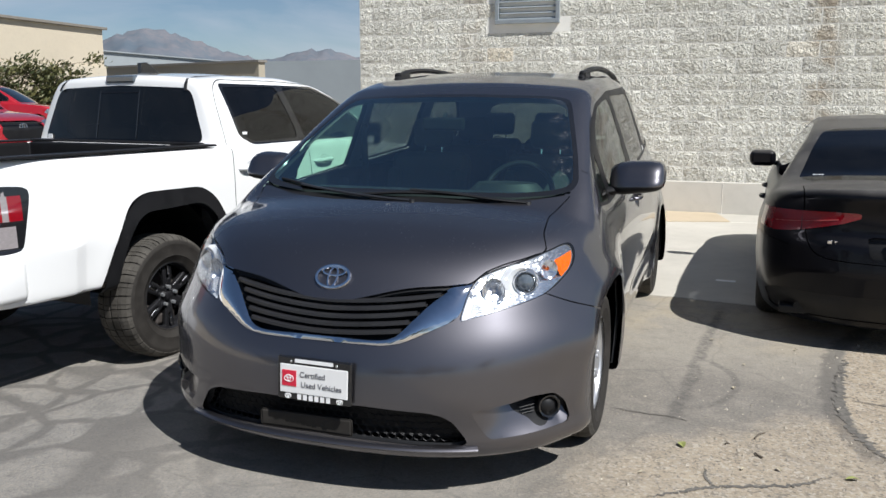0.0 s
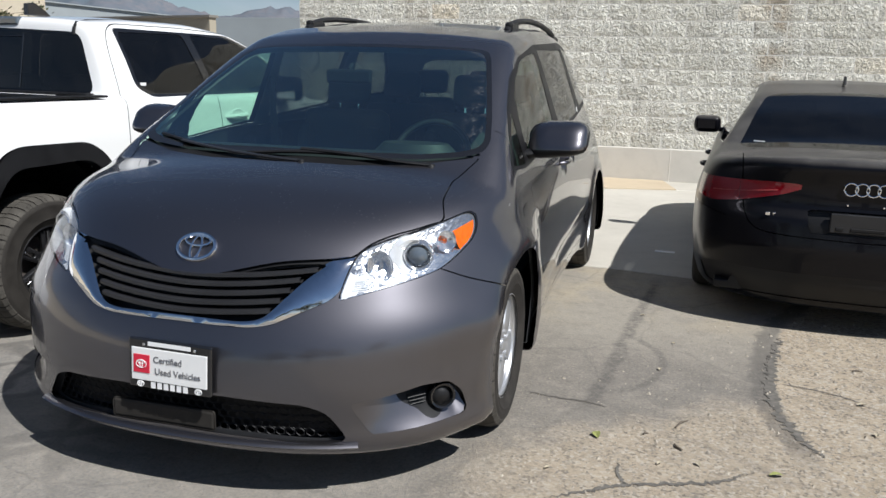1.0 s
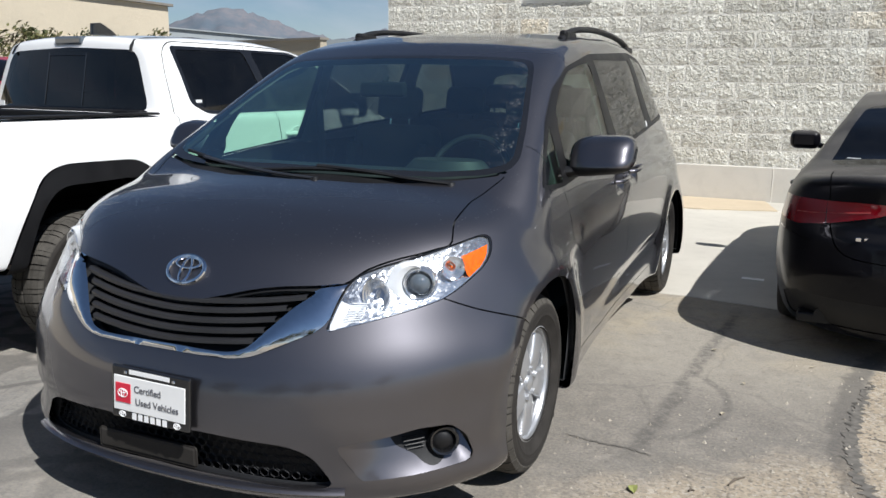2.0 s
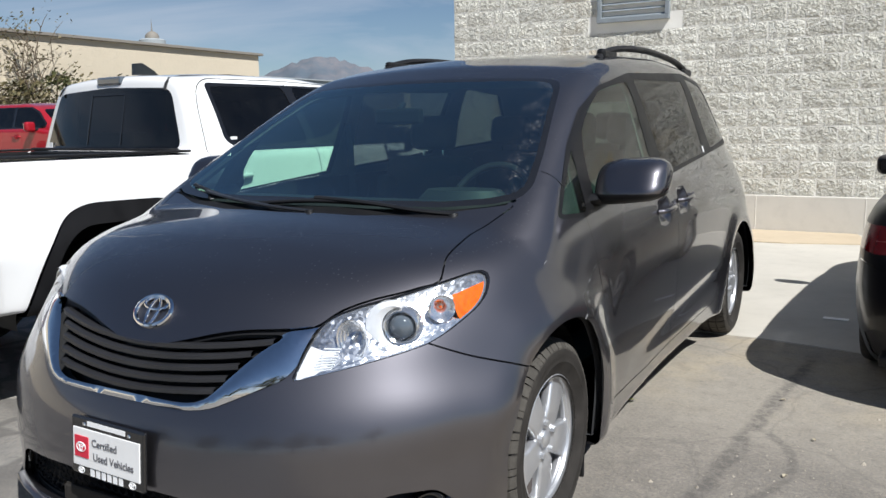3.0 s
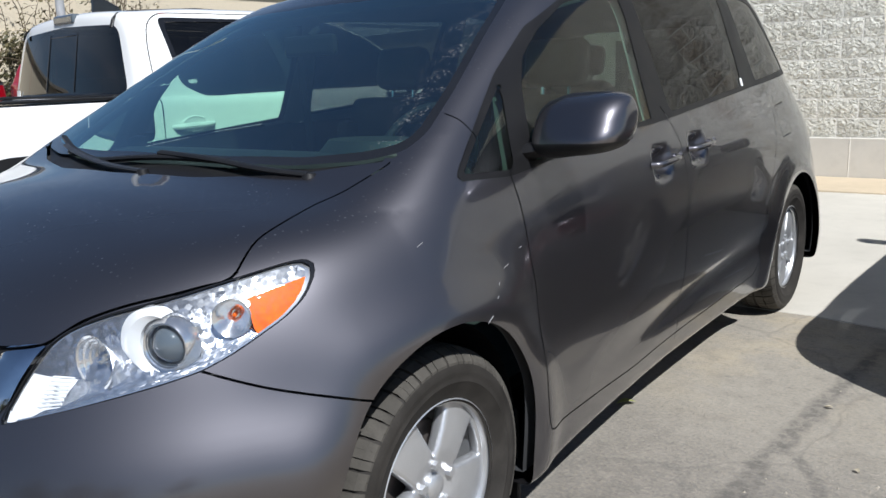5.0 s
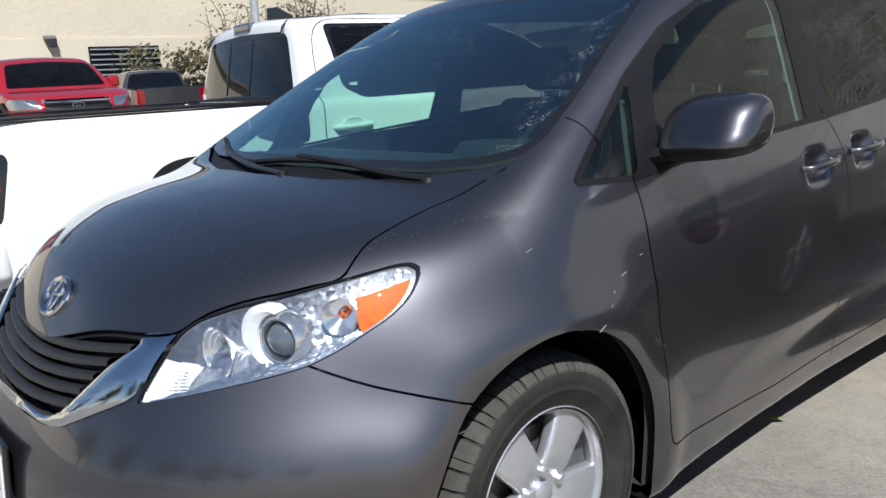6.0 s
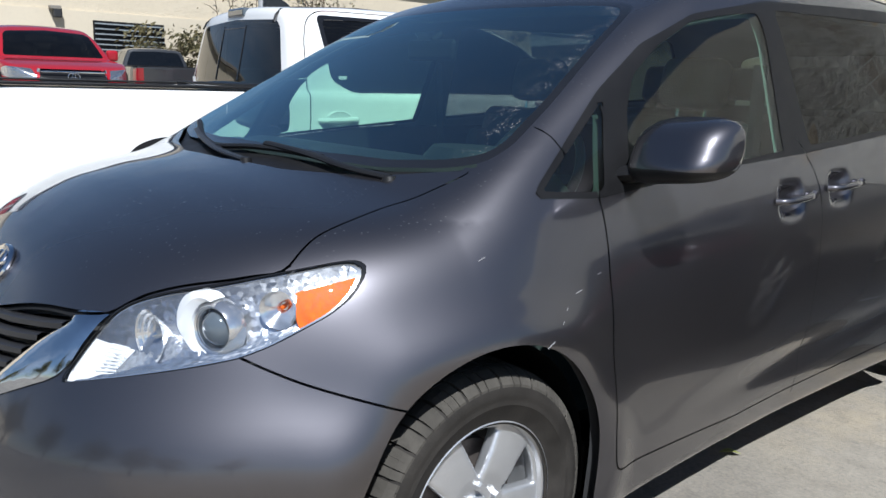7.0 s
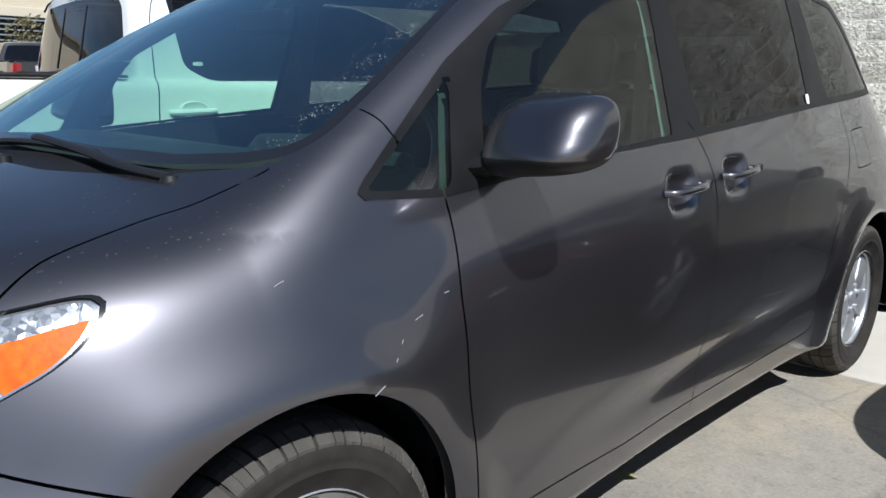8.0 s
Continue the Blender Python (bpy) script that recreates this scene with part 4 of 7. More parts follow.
def ring_badge(parent, at, w, h, mat, tilt):
    """An oval badge of three crossing ovals, standing off a bonnet."""
    badge = new("emblem")
    badge.parent = parent
    badge.matrix_local = Matrix.Translation(at) @ pose(0, 0, 0, tilt, 0, 0)
    for name, (ew, eh, cx, cy, r) in {"outer_oval": (w, h, 0, 0, 0.0072), "upright_oval": (w * 0.27, h * 0.9, 0, -0.003, 0.0048),
                                      "cross_oval": (w * 0.68, h * 0.40, 0, h * 0.24, 0.0048)}.items():
        pts = [(cx + ew / 2 * math.cos(a), cy + eh / 2 * math.sin(a), 0.004) for a in np.linspace(0, 2 * math.pi, 49)]
        part(name, tube(pts, r * w / 0.14, 8), mat, badge, smooth=True)
    return badge


def seat(parent, x, y, z, w, row):
    s = new("seat")
    s.parent = parent
    s.matrix_local = pose(x, y, z, 0, 0, 0)
    part("cushion", box((w, 0.52, 0.16), (0, -0.05, 0.42), 0.05, 3), CLOTH, s, smooth=True)
    part("backrest", box((w, 0.16, 0.66), (0, 0, 0), 0.06, 3), CLOTH, s, smooth=True, m=pose(0, 0.27, 0.75, -14, 0, 0))
    part("bolster", box((0.09, 0.2, 0.5), (0, 0, 0), 0.04, 2), CLOTH, s, smooth=True, m=pose(-w / 2 + 0.05, 0.21, 0.72, -14, 0, 0))
    part("bolster", box((0.09, 0.2, 0.5), (0, 0, 0), 0.04, 2), CLOTH, s, smooth=True, m=pose(w / 2 - 0.05, 0.21, 0.72, -14, 0, 0))
    part("headrest", box((0.27, 0.11, 0.19), (0, 0, 0), 0.045, 3), CLOTH, s, smooth=True, m=pose(0, 0.37, 1.20, -12, 0, 0))
    for dx in (-0.06, 0.06):
        part("headrest_post", tube([(dx, 0.35, 1.02), (dx, 0.37, 1.16)], 0.007, 8), CHROME, s)
    return s


def text_mesh(words, size, mat, parent, m, spread=1.0):
    cu = bpy.data.curves.new("lettering", "FONT")
    cu.body, cu.size, cu.extrude, cu.align_x, cu.align_y = words, size, 0.0008, "CENTER", "CENTER"
    cu.space_character = spread
    tmp = new("lettering", cu)
    bpy.context.view_layer.update()
    me = bpy.data.meshes.new_from_object(tmp.evaluated_get(bpy.context.evaluated_depsgraph_get()))
    bpy.data.objects.remove(tmp)
    me.materials.clear()
    me.materials.append(mat)
    ob = new("lettering", me)
    ob.parent = parent
    ob.matrix_local = m
    return ob


def minivan():
    van = thing("minivan", pose(0, 0, 0), "dusty dark grey metallic minivan parked on asphalt", "minivan")
    sh = Shell(van_field, (-1.12, -1.06, 0.1), (1.12, 4.22, 1.84), 0.019)
    side = lambda p: (np.abs(p[:, 0]) > VAN_WIDE(p[:, 2]) * (1 + VAN_UPPER(p[:, 2]) * (VAN_TAPER(p[:, 1]) - 1)) - np.where(p[:, 2] > 1.06, 0.055, 0.35)) & (np.abs(p[:, 0]) > 0.5)
    lower = lambda p: side(p) & (p[:, 2] < 1.3)
    G = 0.0024
    arch_f = lambda p: np.where(side(p) & (p[:, 2] < 0.8), np.hypot(p[:, 1] + 0.015, np.maximum(p[:, 2] - 0.405, 0)) - 0.350, np.nan)
    arch_r = lambda p: np.where(side(p) & (p[:, 2] < 0.8), np.hypot(p[:, 1] - 3.02, p[:, 2] - 0.335) - 0.397, np.nan)
    greenhouse = outline("side", [(0.165, 1.043), (0.38, 1.030), (0.93, 1.081), (1.43, 1.107), (2.40, 1.174), (3.36, 1.225), (3.28, 1.40), (3.08, 1.605), (2.515, 1.635), (1.385, 1.585),
                                  (0.973, 1.514), (0.713, 1.415), (0.496, 1.29), (0.19, 1.07)], side, smooth=0.03)
    panes = {"quarter_glass": ([(0.195, 1.055), (0.405, 1.045), (0.487, 1.260), (0.225, 1.078)], GREEN_GLASS),
             "front_door_glass": ([(0.505, 1.056), (1.288, 1.118), (1.325, 1.46), (1.312, 1.541), (1.15, 1.524), (0.956, 1.492), (0.763, 1.409), (0.63, 1.328), (0.572, 1.245), (0.545, 1.163)], GREEN_GLASS),
             "sliding_door_glass": ([(1.462, 1.13), (2.36, 1.190), (2.395, 1.582), (1.42, 1.558)], DARK_GLASS),
             "rear_quarter_glass": ([(2.60, 1.207), (3.30, 1.25), (3.19, 1.42), (3.02, 1.578), (2.55, 1.612)], DARK_GLASS)}
    pane_f = {k: outline("side", v[0], side, smooth=0.022) for k, v in panes.items()}
    fender_gap = outline("side", [(0.380, 1.06), (0.383, 0.956), (0.376, 0.838), (0.380, 0.604), (0.394, 0.43), (0.402, 0.365), (0.425, 0.338), (0.6, 0.328), (1.07, 0.302), (2.2, 0.318),
                                  (2.40, 0.325), (2.450, 0.36), (2.494, 0.624), (2.627, 0.874), (2.72, 1.04), (2.735, 1.20)], lower, closed=False, smooth=0.04)
    door_split = outline("side", [(1.385, 1.15), (1.429, 1.105), (1.474, 1.015), (1.482, 0.9), (1.482, 0.5), (1.48, 0.29)], lower, closed=False, smooth=0.06)
    bumper_gap = outline("side", [(-0.58, 0.81), (-0.509, 0.770), (-0.484, 0.755), (-0.43, 0.727), (-0.367, 0.703), (-0.318, 0.686), (-0.243, 0.657), (-0.18, 0.64)],
                         lambda p: side(p) & (p[:, 2] < 0.9) & (p[:, 1] < -0.1), closed=False, smooth=0.05)
    fuel = outline("side", [(2.78, 0.93), (2.96, 0.94), (2.96, 1.09), (2.78, 1.08)], lambda p: p[:, 0] > 0.5, smooth=0.02)
    lamp_line = [(0.535, 0.693), (0.65, 0.722), (0.732, 0.745), (0.774, 0.758), (0.812, 0.772), (0.84, 0.794), (0.862, 0.82), (0.882, 0.848), (0.888, 0.877), (0.882, 0.905), (0.872, 0.926), (0.855, 0.939),
                 (0.838, 0.938), (0.79, 0.919), (0.72, 0.894), (0.64, 0.872), (0.59, 0.851), (0.568, 0.833), (0.557, 0.812), (0.545, 0.762)]
    at_lamp = lambda p: (p[:, 1] < -0.1) & (p[:, 2] > 0.6)
    lamp = outline("front", lamp_line, at_lamp, smooth=0.012)
    lamp_corner = lambda p: np.where(at_lamp(p) & (np.abs(p[:, 0]) < 0.72), np.abs(p[:, 0]) - 0.35 * (p[:, 2] - 0.70) - 0.583, np.nan)
    lamp_shelf = lambda p: np.where(at_lamp(p) & (np.abs(p[:, 0]) < 0.72), p[:, 2] - 0.778, np.nan)
    mid = np.mean(lamp_line, axis=0)
    lamp_rim = outline("front", [tuple(np.array(q) + 0.0032 * (np.array(q) - mid) / np.hypot(*(np.array(q) - mid))) for q in lamp_line], at_lamp, smooth=0.012)
    marker = outline("front", [(0.828, 0.888), (0.905, 0.932), (0.925, 0.86), (0.875, 0.812), (0.856, 0.829)], at_lamp, smooth=0.006)
    tail_lamp = outline("side", [(3.74, 0.86), (4.2, 0.86), (4.2, 1.22), (3.80, 1.22), (3.70, 1.04)], lambda p: (np.abs(p[:, 0]) > 0.55) & (p[:, 1] > 3.5), smooth=0.03)
    grille = outline("front", [(-0.1, 0.622), (0.26, 0.620), (0.315, 0.637), (0.42, 0.752), (0.492, 0.806), (0.36, 0.800), (0.28, 0.788), (0.10, 0.744), (0.03, 0.738), (-0.1, 0.738)],
                     lambda p: (p[:, 1] < -0.3) & (p[:, 2] > 0.5), smooth=0.03)
    surround = outline("front", [(-0.1, 0.604), (0.26, 0.603), (0.335, 0.614), (0.415, 0.650), (0.525, 0.700), (0.552, 0.765), (0.567, 0.826), (0.49, 0.817), (0.36, 0.808), (0.28, 0.796), (0.10, 0.752), (0.03, 0.746), (-0.1, 0.746)],
                       lambda p: (p[:, 1] < -0.3) & (p[:, 2] > 0.5), smooth=0.03)
    mouth = outline("front", [(-0.1, 0.372), (0.2, 0.378), (0.46, 0.362), (0.53, 0.335), (0.60, 0.232), (0.52, 0.222), (0.3, 0.236), (-0.1, 0.246)], lambda p: p[:, 1] < -0.4, smooth=0.03)
    fog = outline("front", [(0.600, 0.360), (0.734, 0.384), (0.806, 0.400), (0.873, 0.394), (0.906, 0.349), (0.924, 0.270), (0.912, 0.256), (0.795, 0.250), (0.665, 0.247), (0.63, 0.30)], lambda p: p[:, 1] < -0.3, smooth=0.012)
    fog_plate = outline("front", [(0.738, 0.388), (0.806, 0.405), (0.875, 0.399), (0.903, 0.352), (0.885, 0.305), (0.850, 0.262), (0.825, 0.268), (0.800, 0.305), (0.755, 0.335)], lambda p: p[:, 1] < -0.3, smooth=0.015)
    hood = outline("top", [(-0.1, -0.815), (0.05, -0.812), (0.13, -0.802), (0.30, -0.764), (0.42, -0.730), (0.555, -0.664), (0.589, -0.617), (0.635, -0.573), (0.717, -0.496), (0.792, -0.404), (0.776, -0.36), (0.757, -0.31), (0.752, -0.25),
                           (0.745, -0.18), (0.739, -0.115), (0.768, -0.002), (0.80, 0.09), (0.70, 0.040), (0.573, -0.03), (0.30, -0.125), (-0.1, -0.155)], lambda p: (p[:, 1] < 0.12) & (p[:, 2] > 0.68), smooth=0.03)
    screen = outline("top", [(-0.1, -0.055), (0.3, -0.04), (0.55, 0.0), (0.72, 0.062), (0.80, 0.115), (0.815, 0.19), (0.78, 0.36), (0.665, 0.80), (0.635, 0.865), (0.56, 0.872), (0.3, 0.845), (-0.1, 0.835)],
                     lambda p: (p[:, 1] < 1.1) & (p[:, 2] > 1.0), smooth=0.03)
    frit = outline("top", [(-0.1, -0.02), (0.3, -0.005), (0.55, 0.035), (0.70, 0.09), (0.775, 0.14), (0.788, 0.19), (0.755, 0.36), (0.645, 0.78), (0.61, 0.835), (0.55, 0.84), (0.3, 0.81), (-0.1, 0.80)],
                   lambda p: (p[:, 1] < 1.1) & (p[:, 2] > 1.0), smooth=0.03)
    cowl = outline("top", [(-0.1, -0.155), (0.3, -0.125), (0.573, -0.03), (0.70, 0.04), (0.792, 0.095), (0.80, 0.115), (0.72, 0.062), (0.55, 0.0), (0.3, -0.04), (-0.1, -0.055)],
                   lambda p: (p[:, 1] < 0.2) & (p[:, 2] > 0.98), smooth=0)
    pillar_gap = outline("side", [(0.24, 1.24), (0.288, 1.175), (0.31, 1.12)], lambda p: side(p) & (p[:, 2] > 1.135) & (p[:, 2] < 1.215), closed=False, smooth=0)
    tail_glass = outline("front", [(-0.1, 1.14), (0.62, 1.15), (0.66, 1.2), (0.58, 1.5), (0.5, 1.53), (-0.1, 1.54)], lambda p: p[:, 1] > 3.5, smooth=0.03)
    for field, levels in [(arch_f, (0.0,)), (arch_r, (0.0,)), (greenhouse, (0.0,)), *[(pane_f[k], (0.0,)) for k in panes], (fender_gap, (-G, G)), (door_split, (-G, G)),
                          (bumper_gap, (-0.0025, 0.0025)), (fuel, (-0.002, 0.002)), (lamp, (0.0, -0.004)), (lamp_corner, (0.0,)), (lamp_shelf, (0.0,)), (lamp_rim, (0.0,)), (marker, (0.0,)), (tail_lamp, (0.0,)), (grille, (0.0,)), (surround, (0.0,)), (mouth, (0.0,)), (fog, (0.0,)), (fog_plate, (0.0,)),
                          (hood, (-G, G)), (screen, (0.0,)), (frit, (0.0,)), (pillar_gap, (-0.002, 0.002)), (tail_glass, (0.0,))]:
        sh.cut(field, *levels)
    sh.finish()
    c, n = sh.mid, sh.midn
    val = lambda f: np.nan_to_num(f(c), nan=9.0)
    inside = lambda f: val(f) < 0
    left = c[:, 0] > 0
    free = np.ones(len(c), bool)

    def take(mask):
        nonlocal free
        got = free & mask
        free = free & ~mask
        return got
    wells = take(inside(arch_f) | inside(arch_r))
    gaps = take((np.abs(val(fender_gap)) < G) | (np.abs(val(door_split)) < G) | (np.abs(val(bumper_gap)) < 0.0025) & ~inside(lamp_rim) | (np.abs(val(hood)) < G) & ~inside(lamp_rim)
                | (np.abs(val(fuel)) < 0.002) | (np.abs(val(pillar_gap)) < 0.002))
    for name, (_, mat) in panes.items():
        got = take(inside(pane_f[name]))
        for s, m in (("left", left), ("right", ~left)):
            ob = sh.panel(name, got & m, mat, van, "dark tinted glass" if mat is DARK_GLASS else "clear greenish glass")
    black = take(inside(greenhouse))
    for m in (left, ~left):
        sh.panel("window_surround", black & m, TRIM_GREY, van, "dark satin window pillars", inset=-0.002)
    pane = take(inside(frit))
    shield = sh.panel("windscreen", pane, SHIELD, van, "large raked windscreen with dried drips")
    sh.panel("windscreen_border", take(inside(screen)), GLOSS_BLACK, van)
    sh.panel("rear_window", take(inside(tail_glass)), DARK_GLASS, van)
    lamps = take(inside(lamp))
    rims = take(inside(lamp_rim))
    mesh_in = take(inside(grille))
    chrome = take(inside(surround))
    over = chrome & (np.abs(c[:, 0]) < 0.485) & (c[:, 2] > np.interp(np.abs(c[:, 0]), [0.03, 0.10, 0.28, 0.36, 0.49], [0.734, 0.740, 0.784, 0.796, 0.802]))
    sh.panel("grille_top_trim", over, BLACK_PLASTIC, van, inset=0.012)
    chrome = chrome & ~over
    d1, d2 = np.maximum(-np.nan_to_num(surround(sh.p), nan=0.0), 0), np.maximum(np.nan_to_num(grille(sh.p), nan=0.0), 0)
    bulge = 4 * d1 * d2 / np.maximum((d1 + d2) ** 2, 1e-8)
    sh.panel("grille_surround", chrome, CHROME, van, "chrome grille surround", inset=-0.003 - 0.011 * bulge, own=False)
    mouth_in, fog_in = take(inside(mouth)), take(inside(fog))
    deck = take(inside(cowl))
    sh.panel("cowl", deck, BLACK_PLASTIC, van, "black plastic wiper cowl", inset=0.012)
    sh.panel("hood", take(inside(hood)), GREY_PAINT, van, "bonnet with specks of dirt")
    low = c[:, 2] < 1.3
    split_at = np.interp(c[:, 2], [0.29, 0.9, 1.015, 1.105, 1.15], [1.48, 1.482, 1.474, 1.429, 1.385])
    gap_f = np.interp(c[:, 2], [0.338, 0.365, 0.43, 0.604, 0.838, 0.956, 1.06], [0.425, 0.402, 0.394, 0.380, 0.376, 0.383, 0.380])
    gap_r = np.interp(c[:, 2], [0.325, 0.36, 0.624, 0.874, 1.04, 1.2], [2.40, 2.45, 2.494, 2.627, 2.72, 2.735])
    base = np.interp(c[:, 1], [0.43, 0.6, 1.07, 2.2, 2.4], [0.337, 0.328, 0.302, 0.318, 0.325])
    indoor = side(c) & (c[:, 1] > gap_f) & (c[:, 1] < gap_r) & (c[:, 2] > base) & (c[:, 2] < 1.25)
    for s, m in (("left", left), ("right", ~left)):
        sh.panel("front_door", take(indoor & (c[:, 1] < split_at) & m), GREY_PAINT, van)
        sh.panel("sliding_door", take(indoor & (c[:, 1] >= split_at) & m), GREY_PAINT, van)
    line = np.interp(c[:, 1], [-0.6, -0.511, -0.459, -0.389, -0.239, -0.15], [0.80, 0.771, 0.742, 0.707, 0.656, 0.635])
    sh.panel("front_bumper", take((c[:, 1] < 0.0) & ((c[:, 2] < line) & (c[:, 1] > -0.6) | (c[:, 1] <= -0.6))), GREY_PAINT, van, "grey front bumper")
    fend = (c[:, 1] < gap_f) & side(c) & (c[:, 2] < 1.2) & (c[:, 1] < 0.55)
    for s, m in (("left", left), ("right", ~left)):
        sh.panel("front_fender", take(fend & m), GREY_PAINT, van)
    tails = take(inside(tail_lamp))
    for m in (left, ~left):
        sh.panel("tail_lamp", tails & m, RED_LENS, van, "red tail lamp")
    tail = (c[:, 1] > 3.93) & (np.abs(c[:, 0]) < 0.8)
    sh.panel("tailgate", take(tail), GREY_PAINT, van)
    for s, m in (("left", left), ("right", ~left)):
        sh.panel("rear_quarter_panel", take((c[:, 1] > 2.3) & (c[:, 2] < 1.3) & m), GREY_PAINT, van)
        sh.panel("sill", take((c[:, 2] < 0.4) & m), GREY_PAINT, van)
    sh.panel("roof", take(free), GREY_PAINT, van, "grey roof with pillars, dusty")
    opaque = ~(pane | wells) & ~mouth_in & ~mesh_in & ~lamps & ~fog_in
    for name in panes:
        opaque &= ~inside(pane_f[name])
    opaque &= ~inside(tail_glass)
    pale = (c[:, 2] >= 1.30) | (c[:, 2] > 1.10) & (c[:, 1] > 0.9)
    sh.panel("inner_lining", opaque & ~pale & ~deck, LINING, van, "dark cabin lining", inset=0.035)
    sh.panel("headliner", opaque & pale & ~deck, HEADLINER, van, "pale grey headliner", inset=0.03)

    # lamps: bowl, projector, bulbs, amber side reflector, clear cover
    edge = np.nan_to_num(lamp(sh.p), nan=0.0)
    bowl_depth = np.clip(-edge * 1.8, 0.006, 0.055)
    for s, m in ((1, left), (-1, ~left)):
        head = new("headlight")
        head.parent = van
        tagged(head, "clear wraparound headlight with amber side marker")
        sh.panel("cover", lamps & m, LENS, head, "clear polycarbonate cover")
        sh.panel("lamp_rim", rims & m, GLOSS_BLACK, head, inset=0.001)
        amber_at = inside(marker) & (val(lamp) < -0.0038)
        border = lamps & m & (val(lamp) > -0.0042) & (c[:, 2] < np.interp(np.abs(c[:, 0]), [0.536, 0.585, 0.62, 0.80], [0.70, 0.85, 0.78, 0.83]))
        sh.panel("reflector_edge", border, LAMP_SILVER, head, "bright inner border", inset=0.008)
        upper = lamps & m & (val(lamp) > -0.0042) & ~border
        sh.panel("reflector_top", upper, LAMP_SILVER, head, "smooth silver upper border", inset=0.008)
        pale_at = inside(lamp_corner) & inside(lamp_shelf)
        sh.panel("reflector_corner", lamps & m & pale_at & ~border & ~upper, WHITE_LAMP, head, "white ribbed corner", inset=bowl_depth)
        sh.panel("reflector_bowl", lamps & m & ~amber_at & ~border & ~upper & ~pale_at, REFLECTOR, head, "silver reflector", inset=bowl_depth)
        sh.panel("side_marker", lamps & m & amber_at, AMBER, head, "amber side marker", inset=0.008)
        eye = Matrix.Translation((s * 0.738, -0.532, 0.812)) @ pose(0, 0, 0, 90, 0, s * 20)
        part("projector_ring", lathe([(0.038, -0.03), (0.041, -0.004), (0.047, 0.001), (0.053, -0.008), (0.056, -0.035)], 40), LAMP_SILVER, head, m=eye, smooth=True)
        part("projector_lens", lathe([(0.0005, 0.012), (0.018, 0.008), (0.031, -0.004), (0.038, -0.02)], 36), LAMP_DARK, head, m=eye, smooth=True)
        part("projector_bezel", lathe([(0.0385, -0.010), (0.043, -0.001), (0.0455, -0.010)], 40), CHROME, head, m=eye, smooth=True)
        crescent = bmesh.new()
        rows = []
        for a in np.linspace(-1.6, 1.6, 25):
            inner, outer = 0.055, 0.056 + 0.046 * math.cos(a * 0.95)
            rows.append([crescent.verts.new((-r * math.cos(a), r * math.sin(a), zz)) for r, zz in ((inner, -0.03), (inner, -0.001), ((inner + outer) / 2, 0.004), (outer, -0.006), (outer, -0.035))])
        for p, q in zip(rows, rows[1:]):
            for k in range(4):
                crescent.faces.new((p[k], p[k + 1], q[k + 1], q[k]))
        part("white_bezel", crescent, WHITE_LAMP, head, "white crescent bezel", m=eye @ Matrix.Diagonal((s, 1, 1, 1)), smooth=True)
        bowl = Matrix.Translation((s * 0.630, -0.612, 0.785)) @ pose(0, 0, 0, 90, 0, s * 14) @ Matrix.Diagonal((0.82, 1.0, 1.0, 1.0))
        part("high_beam_bowl", lathe([(0.010, -0.045)] + [(0.012 + 0.0042 * k, -0.042 + 0.0045 * k + (0.0022 if k % 2 else 0)) for k in range(10)] + [(0.055, 0.003)], 40), LAMP_SILVER, head, m=bowl)
        part("bulb", lathe([(0.001, -0.005), (0.008, -0.012), (0.009, -0.04)], 16), CHROME, head, m=bowl, smooth=True)
        for k in range(9):
            q = k / 8
            part("reflector_rib", tube(arc([(s * (0.556 + 0.02 * q), -0.702 + 0.035 * q, 0.705 + 0.06 * q), (s * (0.61 + 0.01 * q), -0.680 + 0.03 * q, 0.715 + 0.05 * q)], 1), 0.0022, 6), WHITE_LAMP, head)
        turn = Matrix.Translation((s * 0.806, -0.425, 0.850)) @ pose(0, 0, 0, 90, 0, s * 38)
        part("signal_bowl", lathe([(0.008, -0.03)] + [(0.010 + 0.004 * k, -0.028 + 0.0045 * k + (0.002 if k % 2 else 0)) for k in range(7)] + [(0.039, 0.003)], 28), LAMP_SILVER, head, m=turn, smooth=True)
        part("signal_bulb", lathe([(0.001, -0.016), (0.004, -0.018), (0.005, -0.03)], 14), AMBER, head, "orange signal bulb", m=turn, smooth=True)

    # grille slats between two curved ends
    gr = new("grille")
    gr.parent = van
    tagged(gr, "dark grey grille with five curved slats")
    sh.panel("backing", mesh_in, BLACK_PLASTIC, gr, inset=0.05)

    def skin_y(x, z):
        ys = np.linspace(-1.05, -0.3, 400)
        f = van_field(np.full(400, x), ys, np.full(400, z))
        return float(ys[np.argmax(f < 0)])
    for k in range(5):
        top = 0.756 - 0.0275 * k
        wide = np.interp(top, [0.62, 0.64, 0.752, 0.80], [0.27, 0.32, 0.42, 0.47])
        pts = []
        for u in np.linspace(-1, 1, 31):
            x = u * (wide + (0.025 if k == 0 else 0.0))
            z = top + (0.036 - 0.004 * k) * abs(u) ** 1.7 - 0.012
            pts.append((x, skin_y(x, z) + 0.008, z))
        bm = bmesh.new()
        rows = []
        for dy, dz in ((0.004, 0.0105), (-0.006, 0.006), (-0.008, -0.005), (0.010, -0.0115), (0.034, 0.004)):
            rows.append([bm.verts.new((x, y + dy, z + dz)) for x, y, z in pts])
        for a, b in zip(rows, rows[1:] + rows[:1]):
            for j in range(len(pts) - 1):
                bm.faces.new((a[j], a[j + 1], b[j + 1], b[j]))
